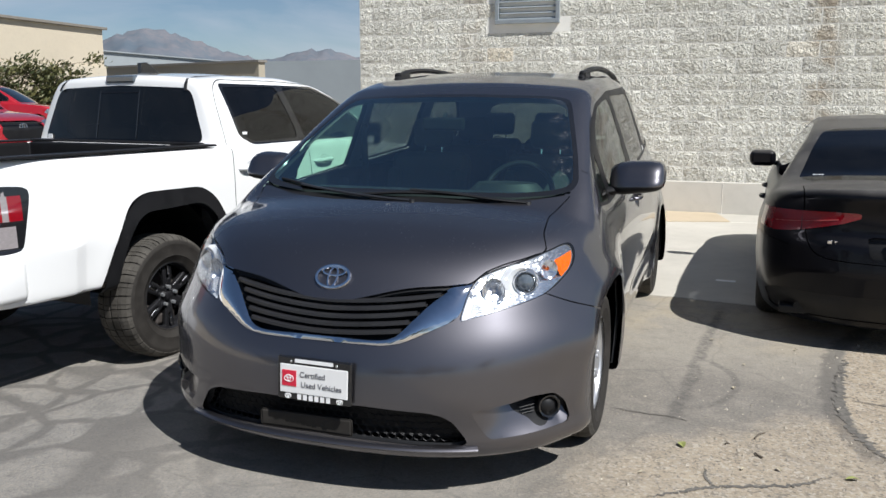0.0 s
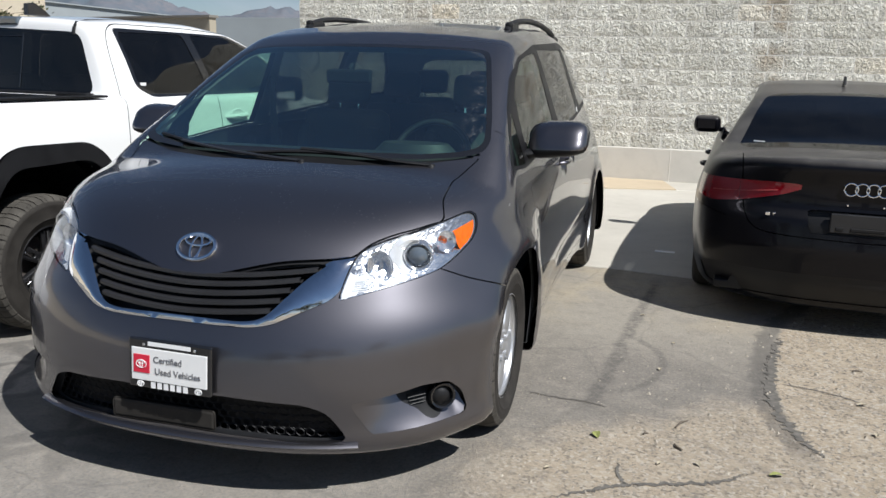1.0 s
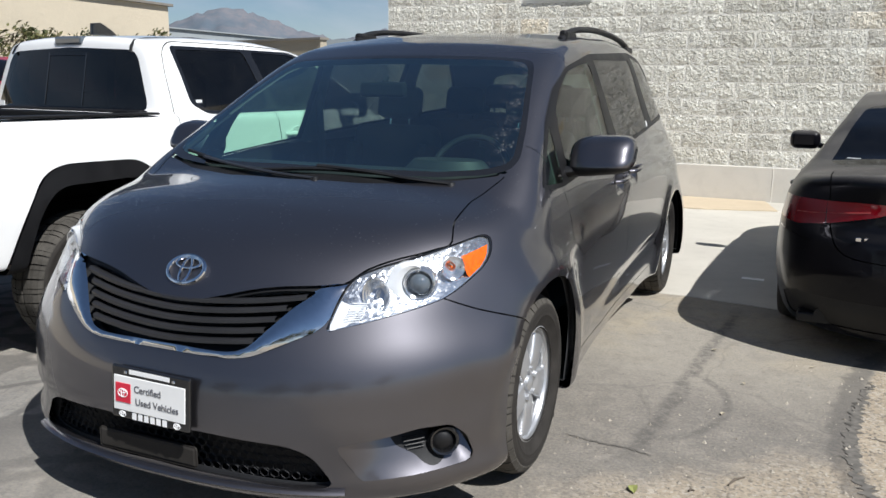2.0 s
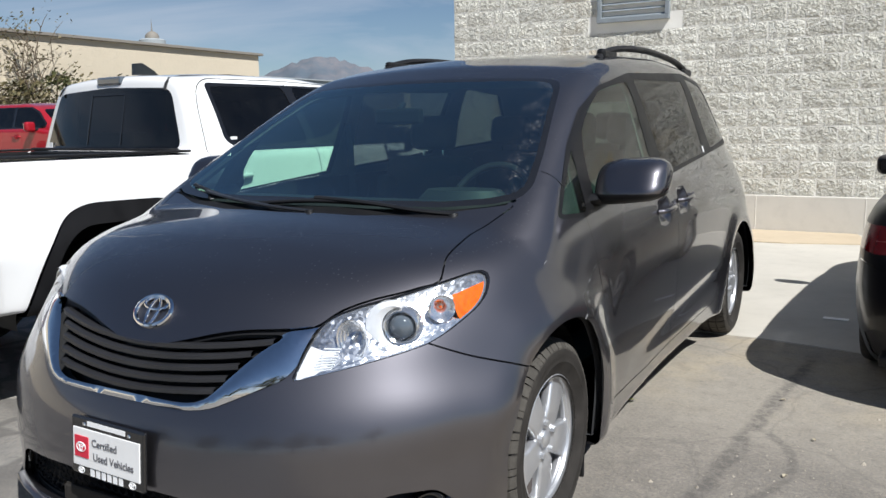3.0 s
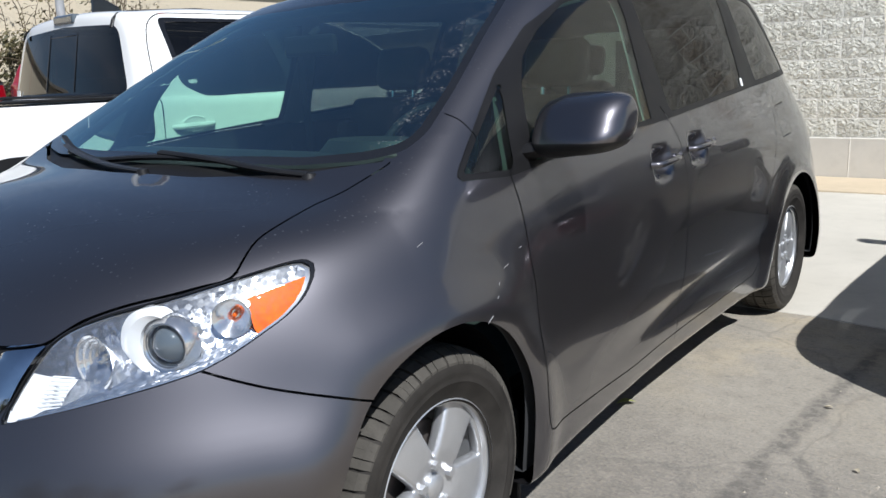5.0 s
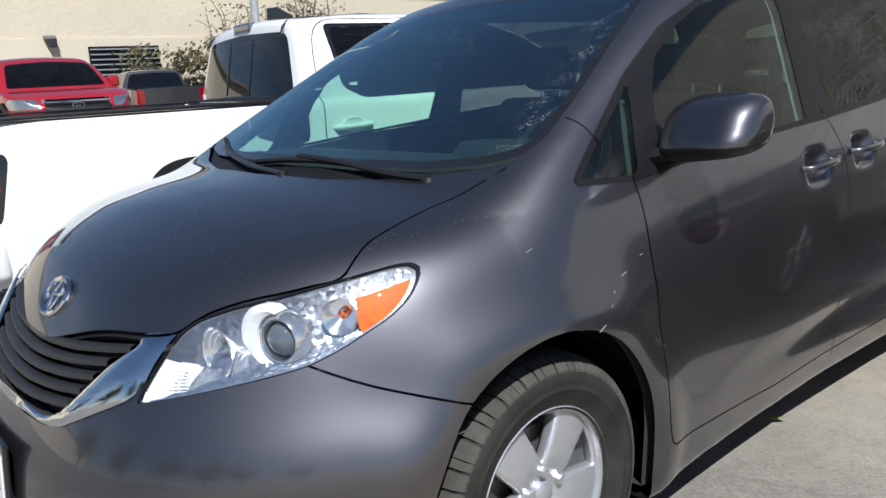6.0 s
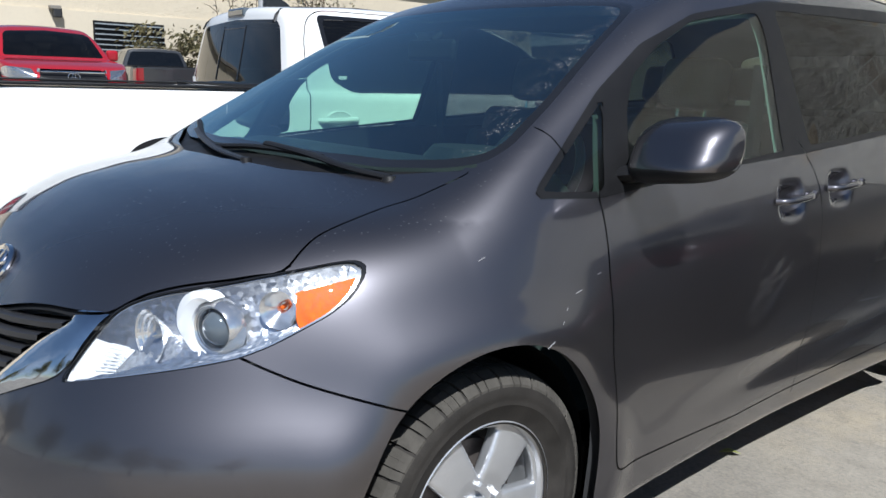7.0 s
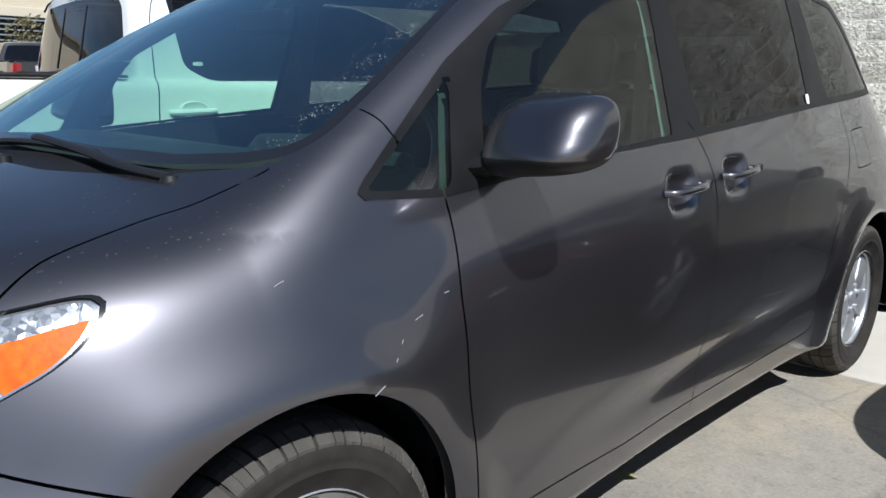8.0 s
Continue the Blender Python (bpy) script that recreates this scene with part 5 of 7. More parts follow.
        part("slat", bm, GREY_PLASTIC, gr, smooth=True)

    # lower intake with honeycomb, fog lamp pockets
    intake = new("lower_intake")
    intake.parent = van
    tagged(intake, "black lower bumper intake with mesh")
    sh.panel("backing", mouth_in, BLACK_PLASTIC, intake, inset=0.07)
    rim = bmesh.new()
    for k in range(34):
        for j in range(5):
            x = -0.56 + k * 0.033 + (0.0165 if j % 2 else 0)
            z = 0.245 + j * 0.024
            half = np.interp(z, [0.22, 0.335, 0.37], [0.58, 0.50, 0.42])
            if abs(x) > half:
                continue
            y = skin_y(x, max(z, 0.2)) + 0.045
            hexa = [(x + 0.0165 * math.cos(a), y, z + 0.0135 * math.sin(a)) for a in (math.pi / 2 + math.pi / 3 * i for i in range(7))]
            tube(hexa, 0.0022, 4, rim)
    tagged(part("honeycomb", rim, BLACK_PLASTIC, intake), kind="stuff")
    part("centre_guard", box((0.40, 0.012, 0.070), (-0.05, skin_y(0, 0.27) + 0.020, 0.272), 0.01), RUBBER, intake, "black blanking plate behind the plate")
    lip = bmesh.new()
    path = []
    for x in np.linspace(-0.62, 0.62, 25):
        path.append((x, skin_y(x, 0.215) + 0.010, 0.214))
    tube(path, 0.032, 12, lip, flat=0.36)
    part("lip", lip, GREY_PAINT, van, smooth=True)
    ux, uz = np.abs(sh.p[:, 0]), sh.p[:, 2]
    roof_line = np.interp(ux, [0.60, 0.734, 0.806, 0.873, 0.906, 0.924], [0.360, 0.384, 0.400, 0.394, 0.36, 0.30])
    fog_depth = 0.088 * np.clip((ux - 0.61) / 0.20, 0, 1) * np.clip((0.928 - ux) / 0.03, 0, 1) * np.clip((uz - 0.250) / (roof_line - 0.250), 0, 1)
    for s, m in ((1, left), (-1, ~left)):
        fl = new("fog_lamp")
        fl.parent = van
        tagged(fl, "round fog lamp blank in a black pocket")
        sh.panel("ledge", fog_in & m & ~inside(fog_plate), GREY_PAINT, fl, "sloping grey ledge under the lamp", inset=fog_depth, own=False)
        sh.panel("pocket", fog_in & m & inside(fog_plate), BLACK_PLASTIC, fl, "black plastic pocket", inset=fog_depth, own=False)
        seat_at = Matrix.Translation((s * 0.852, -0.586, 0.336)) @ pose(0, 0, 0, 86, 0, s * 34)
        part("bezel", lathe([(0.031, -0.05), (0.035, -0.004), (0.038, 0.006), (0.044, 0.009), (0.049, 0.002), (0.050, -0.05)], 36), GLOSS_BLACK, fl, m=seat_at, smooth=True)
        part("blank", lathe([(0.0008, 0.002), (0.02, 0.0), (0.034, -0.010)], 30), BLACK_PLASTIC, fl, m=seat_at, smooth=True)
        for k in range(4):
            z = 0.360 - 0.013 * k
            part("fin", tube([(s * (0.748 + 0.004 * k), -0.672 + 0.003 * k, z), (s * 0.800, -0.622, z + 0.004)], 0.0035, 6, flat=0.6), BLACK_PLASTIC, fl)
    ring_badge(van, (0, skin_y(0, 0.828) - 0.004, 0.826), 0.142, 0.098, CHROME, 52)

    # plate in its frame
    py = skin_y(0, 0.47) - 0.012
    pl = new("dealer_plate")
    pl.parent = van
    pl.matrix_local = Matrix.Translation((0.012, py, 0.462)) @ pose(0, 0, 0, 86, 0, -1.5)
    tagged(pl, "white dealer plate in a black frame")
    part("plate_frame", box((0.318, 0.170, 0.014), (0, 0, 0), 0.006), GLOSS_BLACK, pl)
    part("plate", box((0.292, 0.112, 0.004), (0, -0.002, 0.0085), 0.0015, 1), WHITE_PLATE, pl, "white printed plate")
    part("red_square", box((0.062, 0.062, 0.002), (-0.105, 0.0, 0.0115)), RED_PRINT, pl)
    oval = bmesh.new()
    for ew, eh, dy in ((0.040, 0.027, 0), (0.012, 0.024, 0), (0.027, 0.011, 0.006)):
        tube([(-0.105 + ew / 2 * math.cos(a), dy + eh / 2 * math.sin(a), 0.0135) for a in np.linspace(0, 2 * math.pi, 25)], 0.0013, 5, oval)
    part("printed_oval", oval, WHITE_PRINT, pl)
    text_mesh("Certified", 0.031, DARK_PRINT, pl, Matrix.Translation((-0.004, 0.018, 0.0115)))
    text_mesh("Used Vehicles", 0.031, DARK_PRINT, pl, Matrix.Translation((0.034, -0.022, 0.0115)))
    for k in range(6):
        part("maker_bar", box((0.017, 0.022, 0.0016), (-0.0625 + 0.025 * k, -0.071, 0.0076)), WHITE_PRINT, pl, "pale bar where the maker's name is printed")
    part("name_bar", box((0.165, 0.014, 0.0016), (0, 0.070, 0.0076)), WHITE_PRINT, pl, "pale bar where a name is printed")
    for sx in (-1, 1):
        dot = bmesh.new()
        for ew, eh, dy in ((0.026, 0.019, 0), (0.008, 0.017, 0), (0.018, 0.008, 0.004)):
            tube([(sx * 0.112 + ew / 2 * math.cos(a), -0.071 + dy + eh / 2 * math.sin(a), 0.008) for a in np.linspace(0, 2 * math.pi, 21)], 0.0014, 5, dot)
        part("frame_badge", dot, WHITE_PRINT, pl)
        part("plate_screw", lathe([(0.0008, 0.010), (0.005, 0.0095), (0.006, 0.007)], 12), CHROME, pl, m=Matrix.Translation((sx * 0.098, 0.066, 0)))

    # mirrors
    def mirror_field(x, y, z):
        u, w = x - 1.047, z - 1.150 - 0.03 * (x - 1.04)
        w = np.where(w < 0, w * (1 + 1.3 * (x - 1.01)), w * (1 + 1.6 * np.maximum(1.0 - x, 0)))
        v = y - 0.575 + 0.16 * u - 0.55 * w
        b = (((np.abs(u) / 0.139) ** 4.2 + (np.abs(v) / 0.114) ** 2.4 + (np.abs(w) / 0.083) ** 3.4) ** (1 / 3.4) - 1) * 0.08
        return smax(b, (y - 0.60), 0.02)
    ms = Shell(mirror_field, (0.86, 0.40, 1.04), (1.24, 0.70, 1.28), 0.012)
    for k in range(2):
        ms.cut(lambda p: p[:, 2] - 1.108 - 0.04 * (p[:, 0] - 1.04), 0.0) if k == 0 else ms.cut(lambda p: p[:, 1] - 0.592, 0.0)
    ms.finish()
    mirror = new("wing_mirror")
    mirror.parent = van
    tagged(mirror, "grey wing mirror with black underside")
    lowm = ms.mid[:, 2] < 1.108 + 0.04 * (ms.mid[:, 0] - 1.04)
    back = ms.mid[:, 1] > 0.592
    ms.panel("mirror_cap", ~lowm & ~back, GREY_PAINT, mirror)
    ms.panel("mirror_base", lowm & ~back, BLACK_PLASTIC, mirror)
    ms.panel("mirror_glass", back, CHROME, mirror)
    part("mirror_foot", tube(arc([(0.88, 0.50, 1.075), (0.94, 0.51, 1.085), (1.0, 0.54, 1.10)]), 0.042, 12, flat=0.55), BLACK_PLASTIC, mirror, smooth=True)
    other = copy_thing(mirror, Matrix())
    other.matrix_local = Matrix.Translation((0.02, -0.01, 0.0)) @ pose(-0.90, 0.52, 0, 0, 0, -8) @ Matrix.Translation((0.90, -0.52, 0)) @ Matrix.Diagonal((-1, 1, 1, 1))

    # handles: a bar over the pocket
    for s in (1, -1):
        for yh, zh in ((1.285, 0.966), (1.625, 0.988)):
            hx = 0.985 * s
            h = new("door_handle")
            h.parent = van
            tagged(h, "grey pull handle over a hollow")
            part("bar", tube(arc([(hx - 0.012 * s, yh - 0.10, zh + 0.004), (hx + 0.018 * s, yh - 0.085, zh + 0.006), (hx + 0.026 * s, yh, zh + 0.010), (hx + 0.018 * s, yh + 0.085, zh + 0.014), (hx - 0.012 * s, yh + 0.10, zh + 0.014)], 3), 0.0115, 10, flat=0.95), GREY_PAINT, h, smooth=True)
            part("lock_cover", lathe([(0.0008, 0.012), (0.012, 0.011), (0.015, 0.0)], 20), GREY_PAINT, h, m=Matrix.Translation((hx, yh + 0.125, zh + 0.014)) @ pose(0, 0, 0, 0, 90 * s, 0), smooth=True)

    # wipers
    wp = new("wiper")
    wp.parent = van
    def on(x, y, dz):
        return (x, y, float(VAN_TOP(y) - VAN_CROWN(y) * abs(x) ** 2.1) + dz)
    part("arm", tube(arc([on(0.62, -0.02, 0.0), on(0.48, -0.045, 0.006), on(0.31, -0.038, 0.010), on(0.06, -0.034, 0.012)], 3), 0.017, 10, flat=0.45), BLACK_PLASTIC, wp, smooth=True)
    part("blade", tube(arc([on(0.34, -0.030, 0.004), on(0.06, -0.045, 0.008), on(-0.17, -0.078, 0.006)], 2), 0.012, 8, flat=0.7), BLACK_PLASTIC, wp, smooth=True)
    part("pivot", lathe([(0.001, 0.018), (0.016, 0.016), (0.022, 0.0)], 20), BLACK_PLASTIC, wp, m=Matrix.Translation(on(0.62, -0.02, -0.012)), smooth=True)
    wp2 = new("wiper")
    wp2.parent = van
    part("arm", tube(arc([on(0.10, -0.125, 0.0), on(-0.09, -0.114, 0.006), on(-0.36, -0.040, 0.010), on(-0.55, 0.03, 0.010)], 3), 0.013, 8, flat=0.5), GREY_PLASTIC, wp2, smooth=True)
    part("blade", tube(arc([on(-0.12, -0.095, 0.004), on(-0.42, -0.018, 0.008), on(-0.70, 0.105, 0.006)], 2), 0.010, 8, flat=0.7), BLACK_PLASTIC, wp2, smooth=True)
    part("pivot", lathe([(0.001, 0.018), (0.014, 0.016), (0.018, 0.0)], 20), BLACK_PLASTIC, wp2, m=Matrix.Translation(on(0.10, -0.125, -0.010)), smooth=True)

    # roof rails, aerial none; wheels, mud flaps, well liners
    for s in (1, -1):
        r = new("roof_rail")
        r.parent = van
        tagged(r, "black roof rail")
        def roof(y, x, dz):
            return (x * s, y, float(VAN_TOP(y) - VAN_CROWN(y) * x ** 2.1) + dz)
        pts = arc([roof(1.42, 0.60, -0.01), roof(1.52, 0.605, 0.022), roof(1.75, 0.615, 0.042), roof(2.2, 0.62, 0.048), roof(2.8, 0.61, 0.045), roof(3.1, 0.60, 0.025), roof(3.22, 0.595, -0.01)], 3)
        part("rail", tube(pts, 0.021, 10, flat=0.8), BLACK_PLASTIC, r, smooth=True)
        for yy in (1.55, 3.08):
            part("rail_foot", box((0.045, 0.2, 0.05), roof(yy, 0.606, 0.005), 0.015), BLACK_PLASTIC, r)
        for yw in (0.0, 3.03):
            wheel("silver five spoke alloy wheel with worn tyre", 0.337, 0.225, 0.217, 5, (0.018, 0.043, 0.022), SILVER, van, ((0.864 if yw < 1 else 0.868) * s, yw + 0.012, 0.336), s)
            well = bmesh.new()
            wide_r = 0.40 if yw < 1 else 0.399
            lathe([(wide_r, 0.0), (wide_r, 0.36), (0.38, 0.40), (0.001, 0.40)], 48, well)
            bmesh.ops.bisect_plane(well, geom=well.verts[:] + well.edges[:] + well.faces[:], plane_co=(-0.04 * s, 0, 0), plane_no=(s, 0, 0), clear_inner=True)
            part("wheel_well", well, BLACK_PLASTIC, van, m=Matrix.Translation((s * (0.92 if yw < 1 else 0.905), yw, 0.335)) @ pose(0, 0, 0, 0, -90 * s, 0))
        for yw in (0.395,):
            part("mud_flap", box((0.17, 0.014, 0.34), (s * 0.846, yw + 0.005, 0.218), 0.006), BLACK_PLASTIC, van, "black mud flap")
    part("underbody", box((1.5, 4.3, 0.06), (0, 1.55, 0.27), 0.02), BLACK_PLASTIC, van)

    # cabin
    part("cabin_floor", box((1.66, 3.9, 0.04), (0, 2.0, 0.40)), LINING, van)
    dash_prof = [(0.0, 0.55), (0.02, 1.0), (0.14, 1.055), (0.34, 1.075), (0.50, 1.06), (0.60, 0.98), (0.58, 0.78), (0.42, 0.60)]
    part("dashboard", prism(dash_prof, 1.40, bevel=0.02), DASH, van, "dark dashboard", m=Matrix(((0, 0, 1, 0), (1, 0, 0, 0), (0, 1, 0, 0), (0, 0, 0, 1))), smooth=True)
    hood_pod = lathe([(0.001, 0.0), (0.12, 0.0), (0.16, -0.1)], 24)
    part("instrument_hood", hood_pod, DASH, van, m=Matrix.Translation((0.40, 0.46, 1.11)) @ Matrix.Diagonal((1.3, 0.8, 0.5, 1)), smooth=True)
    sw = new("steering_wheel")
    sw.parent = van
    sw.matrix_local = pose(0.40, 0.70, 1.02, 62, 0, 0)
    tagged(sw, "dark steering wheel")
    part("wheel_rim", tube([(0.19 * math.cos(a), 0.19 * math.sin(a), 0) for a in np.linspace(0, 2 * math.pi, 49)], 0.015, 10), GREY_PLASTIC, sw, smooth=True)
    part("boss", box((0.17, 0.13, 0.05), (0, -0.01, -0.02), 0.02), DASH, sw)
    for a in (0, 180, 270):
        part("spoke", box((0.11, 0.035, 0.015), (0.12, 0, -0.01), 0.005), DASH, sw, m=pose(0, 0, 0, 0, 0, a))
    part("column", tube([(0.40, 0.70, 1.01), (0.40, 0.45, 0.92)], 0.04, 12), DASH, van)
    for x in (0.40, -0.40):
        seat(van, x, 1.22, 0.12, 0.54, 1)
        seat(van, x, 2.22, 0.12, 0.52, 2)
    for x in (-0.45, 0.0, 0.45):
        seat(van, x, 3.12, 0.14, 0.42, 3)
    part("rear_view_mirror", box((0.24, 0.03, 0.07), (0.0, 0.62, 1.40), 0.014, 2), BLACK_PLASTIC, van)
    part("mirror_stem", tube([(0, 0.62, 1.43), (0, 0.66, 1.455)], 0.012, 8), BLACK_PLASTIC, van)
    for s in (1, -1):
        part("sun_visor", box((0.40, 0.16, 0.02), (0.38 * s, 0.98, 1.545), 0.008), HEADLINER, van, m=None)
        part("seat_belt", tube(arc([(0.80 * s, 1.33, 1.38), (0.79 * s, 1.35, 1.0), (0.80 * s, 1.36, 0.6)], 2), 0.024, 4, flat=0.12, up=(0, 1, 0)), LINING, van, "dark seat belt strap")
    part("pane_sticker", box((0.003, 0.022, 0.035), (0, 0, 0)), WHITE_PRINT, van, "small white sticker on the pane", m=pose(0.900, 2.345, 1.207, 0, -16, 0))
    # scuffs on the wing
    rng = random.Random(4)
    for y, z, ln, tilt in ((0.12, 0.735, 0.026, 28), (0.17, 0.775, 0.008, 60), (0.195, 0.80, 0.008, 70), (0.25, 0.83, 0.022, 18), (0.335, 0.86, 0.012, 12), (-0.02, 0.93, 0.02, 20)):
        xs = np.linspace(0.8, 1.1, 300)
        x = float(xs[np.argmax(van_field(xs, np.full(300, y), np.full(300, z)) > 0)])
        part("scuff", box((0.0012, ln, 0.0013), (0, 0, 0)), SCUFF, van, "white scuff in the paint", m=pose(x + 0.0006, y, z, tilt, 0, 0))
    return van


WHITE_LAMP = plain("bright_lamp_plastic", (0.86, 0.87, 0.88), 0.25, 0.15, 0.04)
REFLECTOR = facets("silvered_reflector", (0.74, 0.76, 0.80), 105, 0.24, 0.92, 0.22)
LAMP_SILVER = plain("lamp_silver", (0.86, 0.87, 0.89), 0.16, 0.9, 0.03)
SCUFF = plain("scuffed_paint", (0.30, 0.30, 0.31), 0.6)
LAMP_DARK = plain("projector_glass", (0.10, 0.12, 0.14), 0.03, 0.0, 0.1, coat=1.0)


# ---- pickups ----
def pickup(name, m, paint_mat, label, h, rim_style, rim_mat, suv=False, chrome_grille=False):
    """A double-cab pickup; local y ahead, x to the right of a viewer behind it, the rear axle at y = 1.02, tail at 0."""
    car = thing(name, m, label, "pickup truck" if not suv else "suv")
    wide = curve([(0.3, 0.88), (0.5, 0.93), (0.75, 0.955), (1.0, 0.945), (1.18, 0.925), (1.26, 0.90)], 0.03)
    cab_w = curve([(1.1, 0.885), (1.25, 0.865), (1.45, 0.79), (1.6, 0.72), (1.75, 0.66)], 0.03)
    top_l = curve([(0.0, 1.235), (3.4, 1.235), (3.9, 1.19), (4.6, 1.13), (5.0, 1.05), (5.25, 0.9)], 0.08)
    roof = curve([(1.5, 1.655), (1.75, 1.705), (2.2, 1.735), (2.8, 1.735), (3.2, 1.69), (3.45, 1.60), (3.75, 1.42), (4.1, 1.18)], 0.06) if not suv else curve(
        [(-0.2, 1.62), (0.3, 1.70), (1.0, 1.74), (2.8, 1.745), (3.2, 1.69), (3.45, 1.60), (3.75, 1.42), (4.1, 1.18)], 0.06)

    def field(x, y, z):
        ax = np.abs(x)
        w = wide(z)
        w = w - 0.07 * np.clip((0.45 - y) / 0.45, 0, 1) ** 1.5
        for yw in (1.14, 4.28):
            r = np.sqrt((y - yw) ** 2 + (z - 0.38) ** 2)
            w = w + 0.012 * np.exp(-((r - 0.5) / 0.1) ** 2)
        low_y = np.clip((0.53 - y) / 0.08, 0, 1)
        low_z = np.clip((0.775 - z) / 0.025, 0, 1)
        w = w + 0.016 * low_y * low_z * (not suv)
        g = (ax / w) ** 3 + (np.maximum(y - 4.2, 0) / 1.1) ** 3
        plan = (np.maximum(g, 1e-6) ** (1 / 3) - 1) * 0.9
        body = smax(smax(plan, z - top_l(y) + 0.02 * ax ** 4, 0.06), 0.0 - y + 0.02 * ax ** 6, 0.05)
        body = smax(body, (0.47 if not suv else 0.42) + 0.03 * np.clip(y - 4.4, 0, 1) - z, 0.04)
        back = (1.675 + 0.20 * (z - 1.25)) - y if not suv else 0.02 + 0.28 * (z - 1.1) - y
        cab = smax(smax(ax - cab_w(z), z - roof(y) + 0.085 * ax ** 2.2, 0.13), back + 0.10 * ax ** 3, 0.07)
        cab = np.maximum(cab, 1.0 - z)
        f = smin(body, cab, 0.03)
        if not suv:
            hole = np.maximum(np.maximum(ax - 0.80, np.abs(y - 0.84) - 0.76), 0.72 - z)
            f = smax(f, -hole, 0.02)
        return f
    sh = Shell(field, (-1.08, -0.12, 0.34), (1.08, 5.4, 1.84), h)
    side = lambda p: (np.abs(p[:, 0]) > 0.52)
    arch = lambda yw: outline("side", [(yw - 0.44, 0.25), (yw - 0.41, 0.50), (yw - 0.33, 0.75), (yw - 0.21, 0.875), (yw + 0.30, 0.885), (yw + 0.43, 0.79), (yw + 0.50, 0.50), (yw + 0.52, 0.25)],
                              lambda p: side(p) & (p[:, 2] < 1.1), smooth=0.08)
    flare = lambda yw: outline("side", [(yw - 0.54, 0.42), (yw - 0.41, 0.72), (yw - 0.28, 0.94), (yw - 0.16, 0.99), (yw + 0.31, 0.985), (yw + 0.44, 0.905), (yw + 0.53, 0.76), (yw + 0.61, 0.42)],
                               lambda p: side(p) & (p[:, 2] < 1.05), smooth=0.07)
    fields = {"arch_r": arch(1.14), "arch_f": arch(4.28), "flare_r": flare(1.14), "flare_f": flare(4.28)}
    y0 = 0.62
    fields["rear_door_glass"] = outline("side", [(1.985, 1.625), (2.60, 1.635), (2.675, 1.30), (2.655, 1.250), (2.13, 1.243), (2.01, 1.30)], lambda p: side(p) & (p[:, 2] > 1.1), smooth=0.04)
    fields["front_door_glass"] = outline("side", [(2.68, 1.635), (3.10, 1.625), (3.40, 1.52), (3.70, 1.31), (3.68, 1.26), (2.76, 1.252)], lambda p: side(p) & (p[:, 2] > 1.1), smooth=0.03)
    fields["rear_window"] = outline("front", [(-0.1, 1.235), (0.72, 1.235), (0.757, 1.27), (0.640, 1.58), (0.585, 1.615), (-0.1, 1.640)],
                                    lambda p: (p[:, 1] < (2.1 if not suv else 0.5)) & (p[:, 1] > (1.2 if not suv else -1)) & (p[:, 2] > 1.1), smooth=0.05)
    fields["window_trim"] = outline("side", [(1.955, 1.65), (3.12, 1.648), (3.43, 1.54), (3.755, 1.31), (3.73, 1.232), (2.70, 1.228), (2.11, 1.220), (1.98, 1.285)], lambda p: side(p) & (p[:, 2] > 1.1), smooth=0.04)
    fields["windscreen"] = outline("front", [(-0.1, 1.20), (0.76, 1.20), (0.66, 1.56), (0.60, 1.60), (-0.1, 1.64)], lambda p: (p[:, 1] > 3.2) & (p[:, 2] > 1.1), smooth=0.04)
    tall = 0.0 if h < 0.04 else 0.07
    fields["tail_lamp"] = outline("side", [(-0.2, 0.755), (0.10, 0.757), (0.172, 0.768), (0.236, 1.06 + tall), (0.21, 1.09 + tall), (-0.2, 1.12 + tall)], lambda p: (np.abs(p[:, 0]) > 0.70) & (p[:, 1] < 0.4), smooth=0.03)
    fields["headlight"] = outline("front", [(0.52, 0.86), (0.56, 1.0), (0.90, 1.03), (0.93, 0.90), (0.86, 0.86)], lambda p: p[:, 1] > 4.5, smooth=0.03)
    fields["grille"] = outline("front", [(-0.1, 0.66), (0.42, 0.66), (0.50, 0.78), (0.46, 1.0), (-0.1, 1.0)], lambda p: p[:, 1] > 4.6, smooth=0.04)
    gap = outline("side", [(3.15, 1.662), (2.61, 1.678), (1.98, 1.675), (1.885, 1.62), (1.845, 1.48), (1.815, 1.13), (1.80, 0.90), (1.80, 0.45)], lambda p: side(p), closed=False, smooth=0.06)
    gap2 = outline("side", [(2.63, 1.66), (2.715, 1.2), (2.73, 0.9), (2.69, 0.5)], lambda p: side(p), closed=False, smooth=0.06)
    for k, f in fields.items():
        sh.cut(f)
    fine = h < 0.04
    if fine:
        for f in (gap, gap2):
            sh.cut(f, -0.003, 0.003)
        at_lamp = lambda p: (np.abs(p[:, 0]) > 0.70) & (p[:, 1] < 0.26) & (p[:, 2] > 0.74) & (p[:, 2] < 1.12)
        sh.cut(lambda p: np.where(at_lamp(p), p[:, 2], np.nan), 0.785, 0.895, 0.92, 1.048)
        sh.cut(lambda p: np.where(at_lamp(p), p[:, 1], np.nan), 0.084, 0.116, 0.145, 0.185)
    sh.finish()
    c = sh.mid
    val = lambda f: np.nan_to_num(f(c), nan=9.0)
    free = np.ones(len(c), bool)

    def take(mask):
        nonlocal free
        got = free & mask
        free = free & ~mask
        return got
    left = c[:, 0] < 0
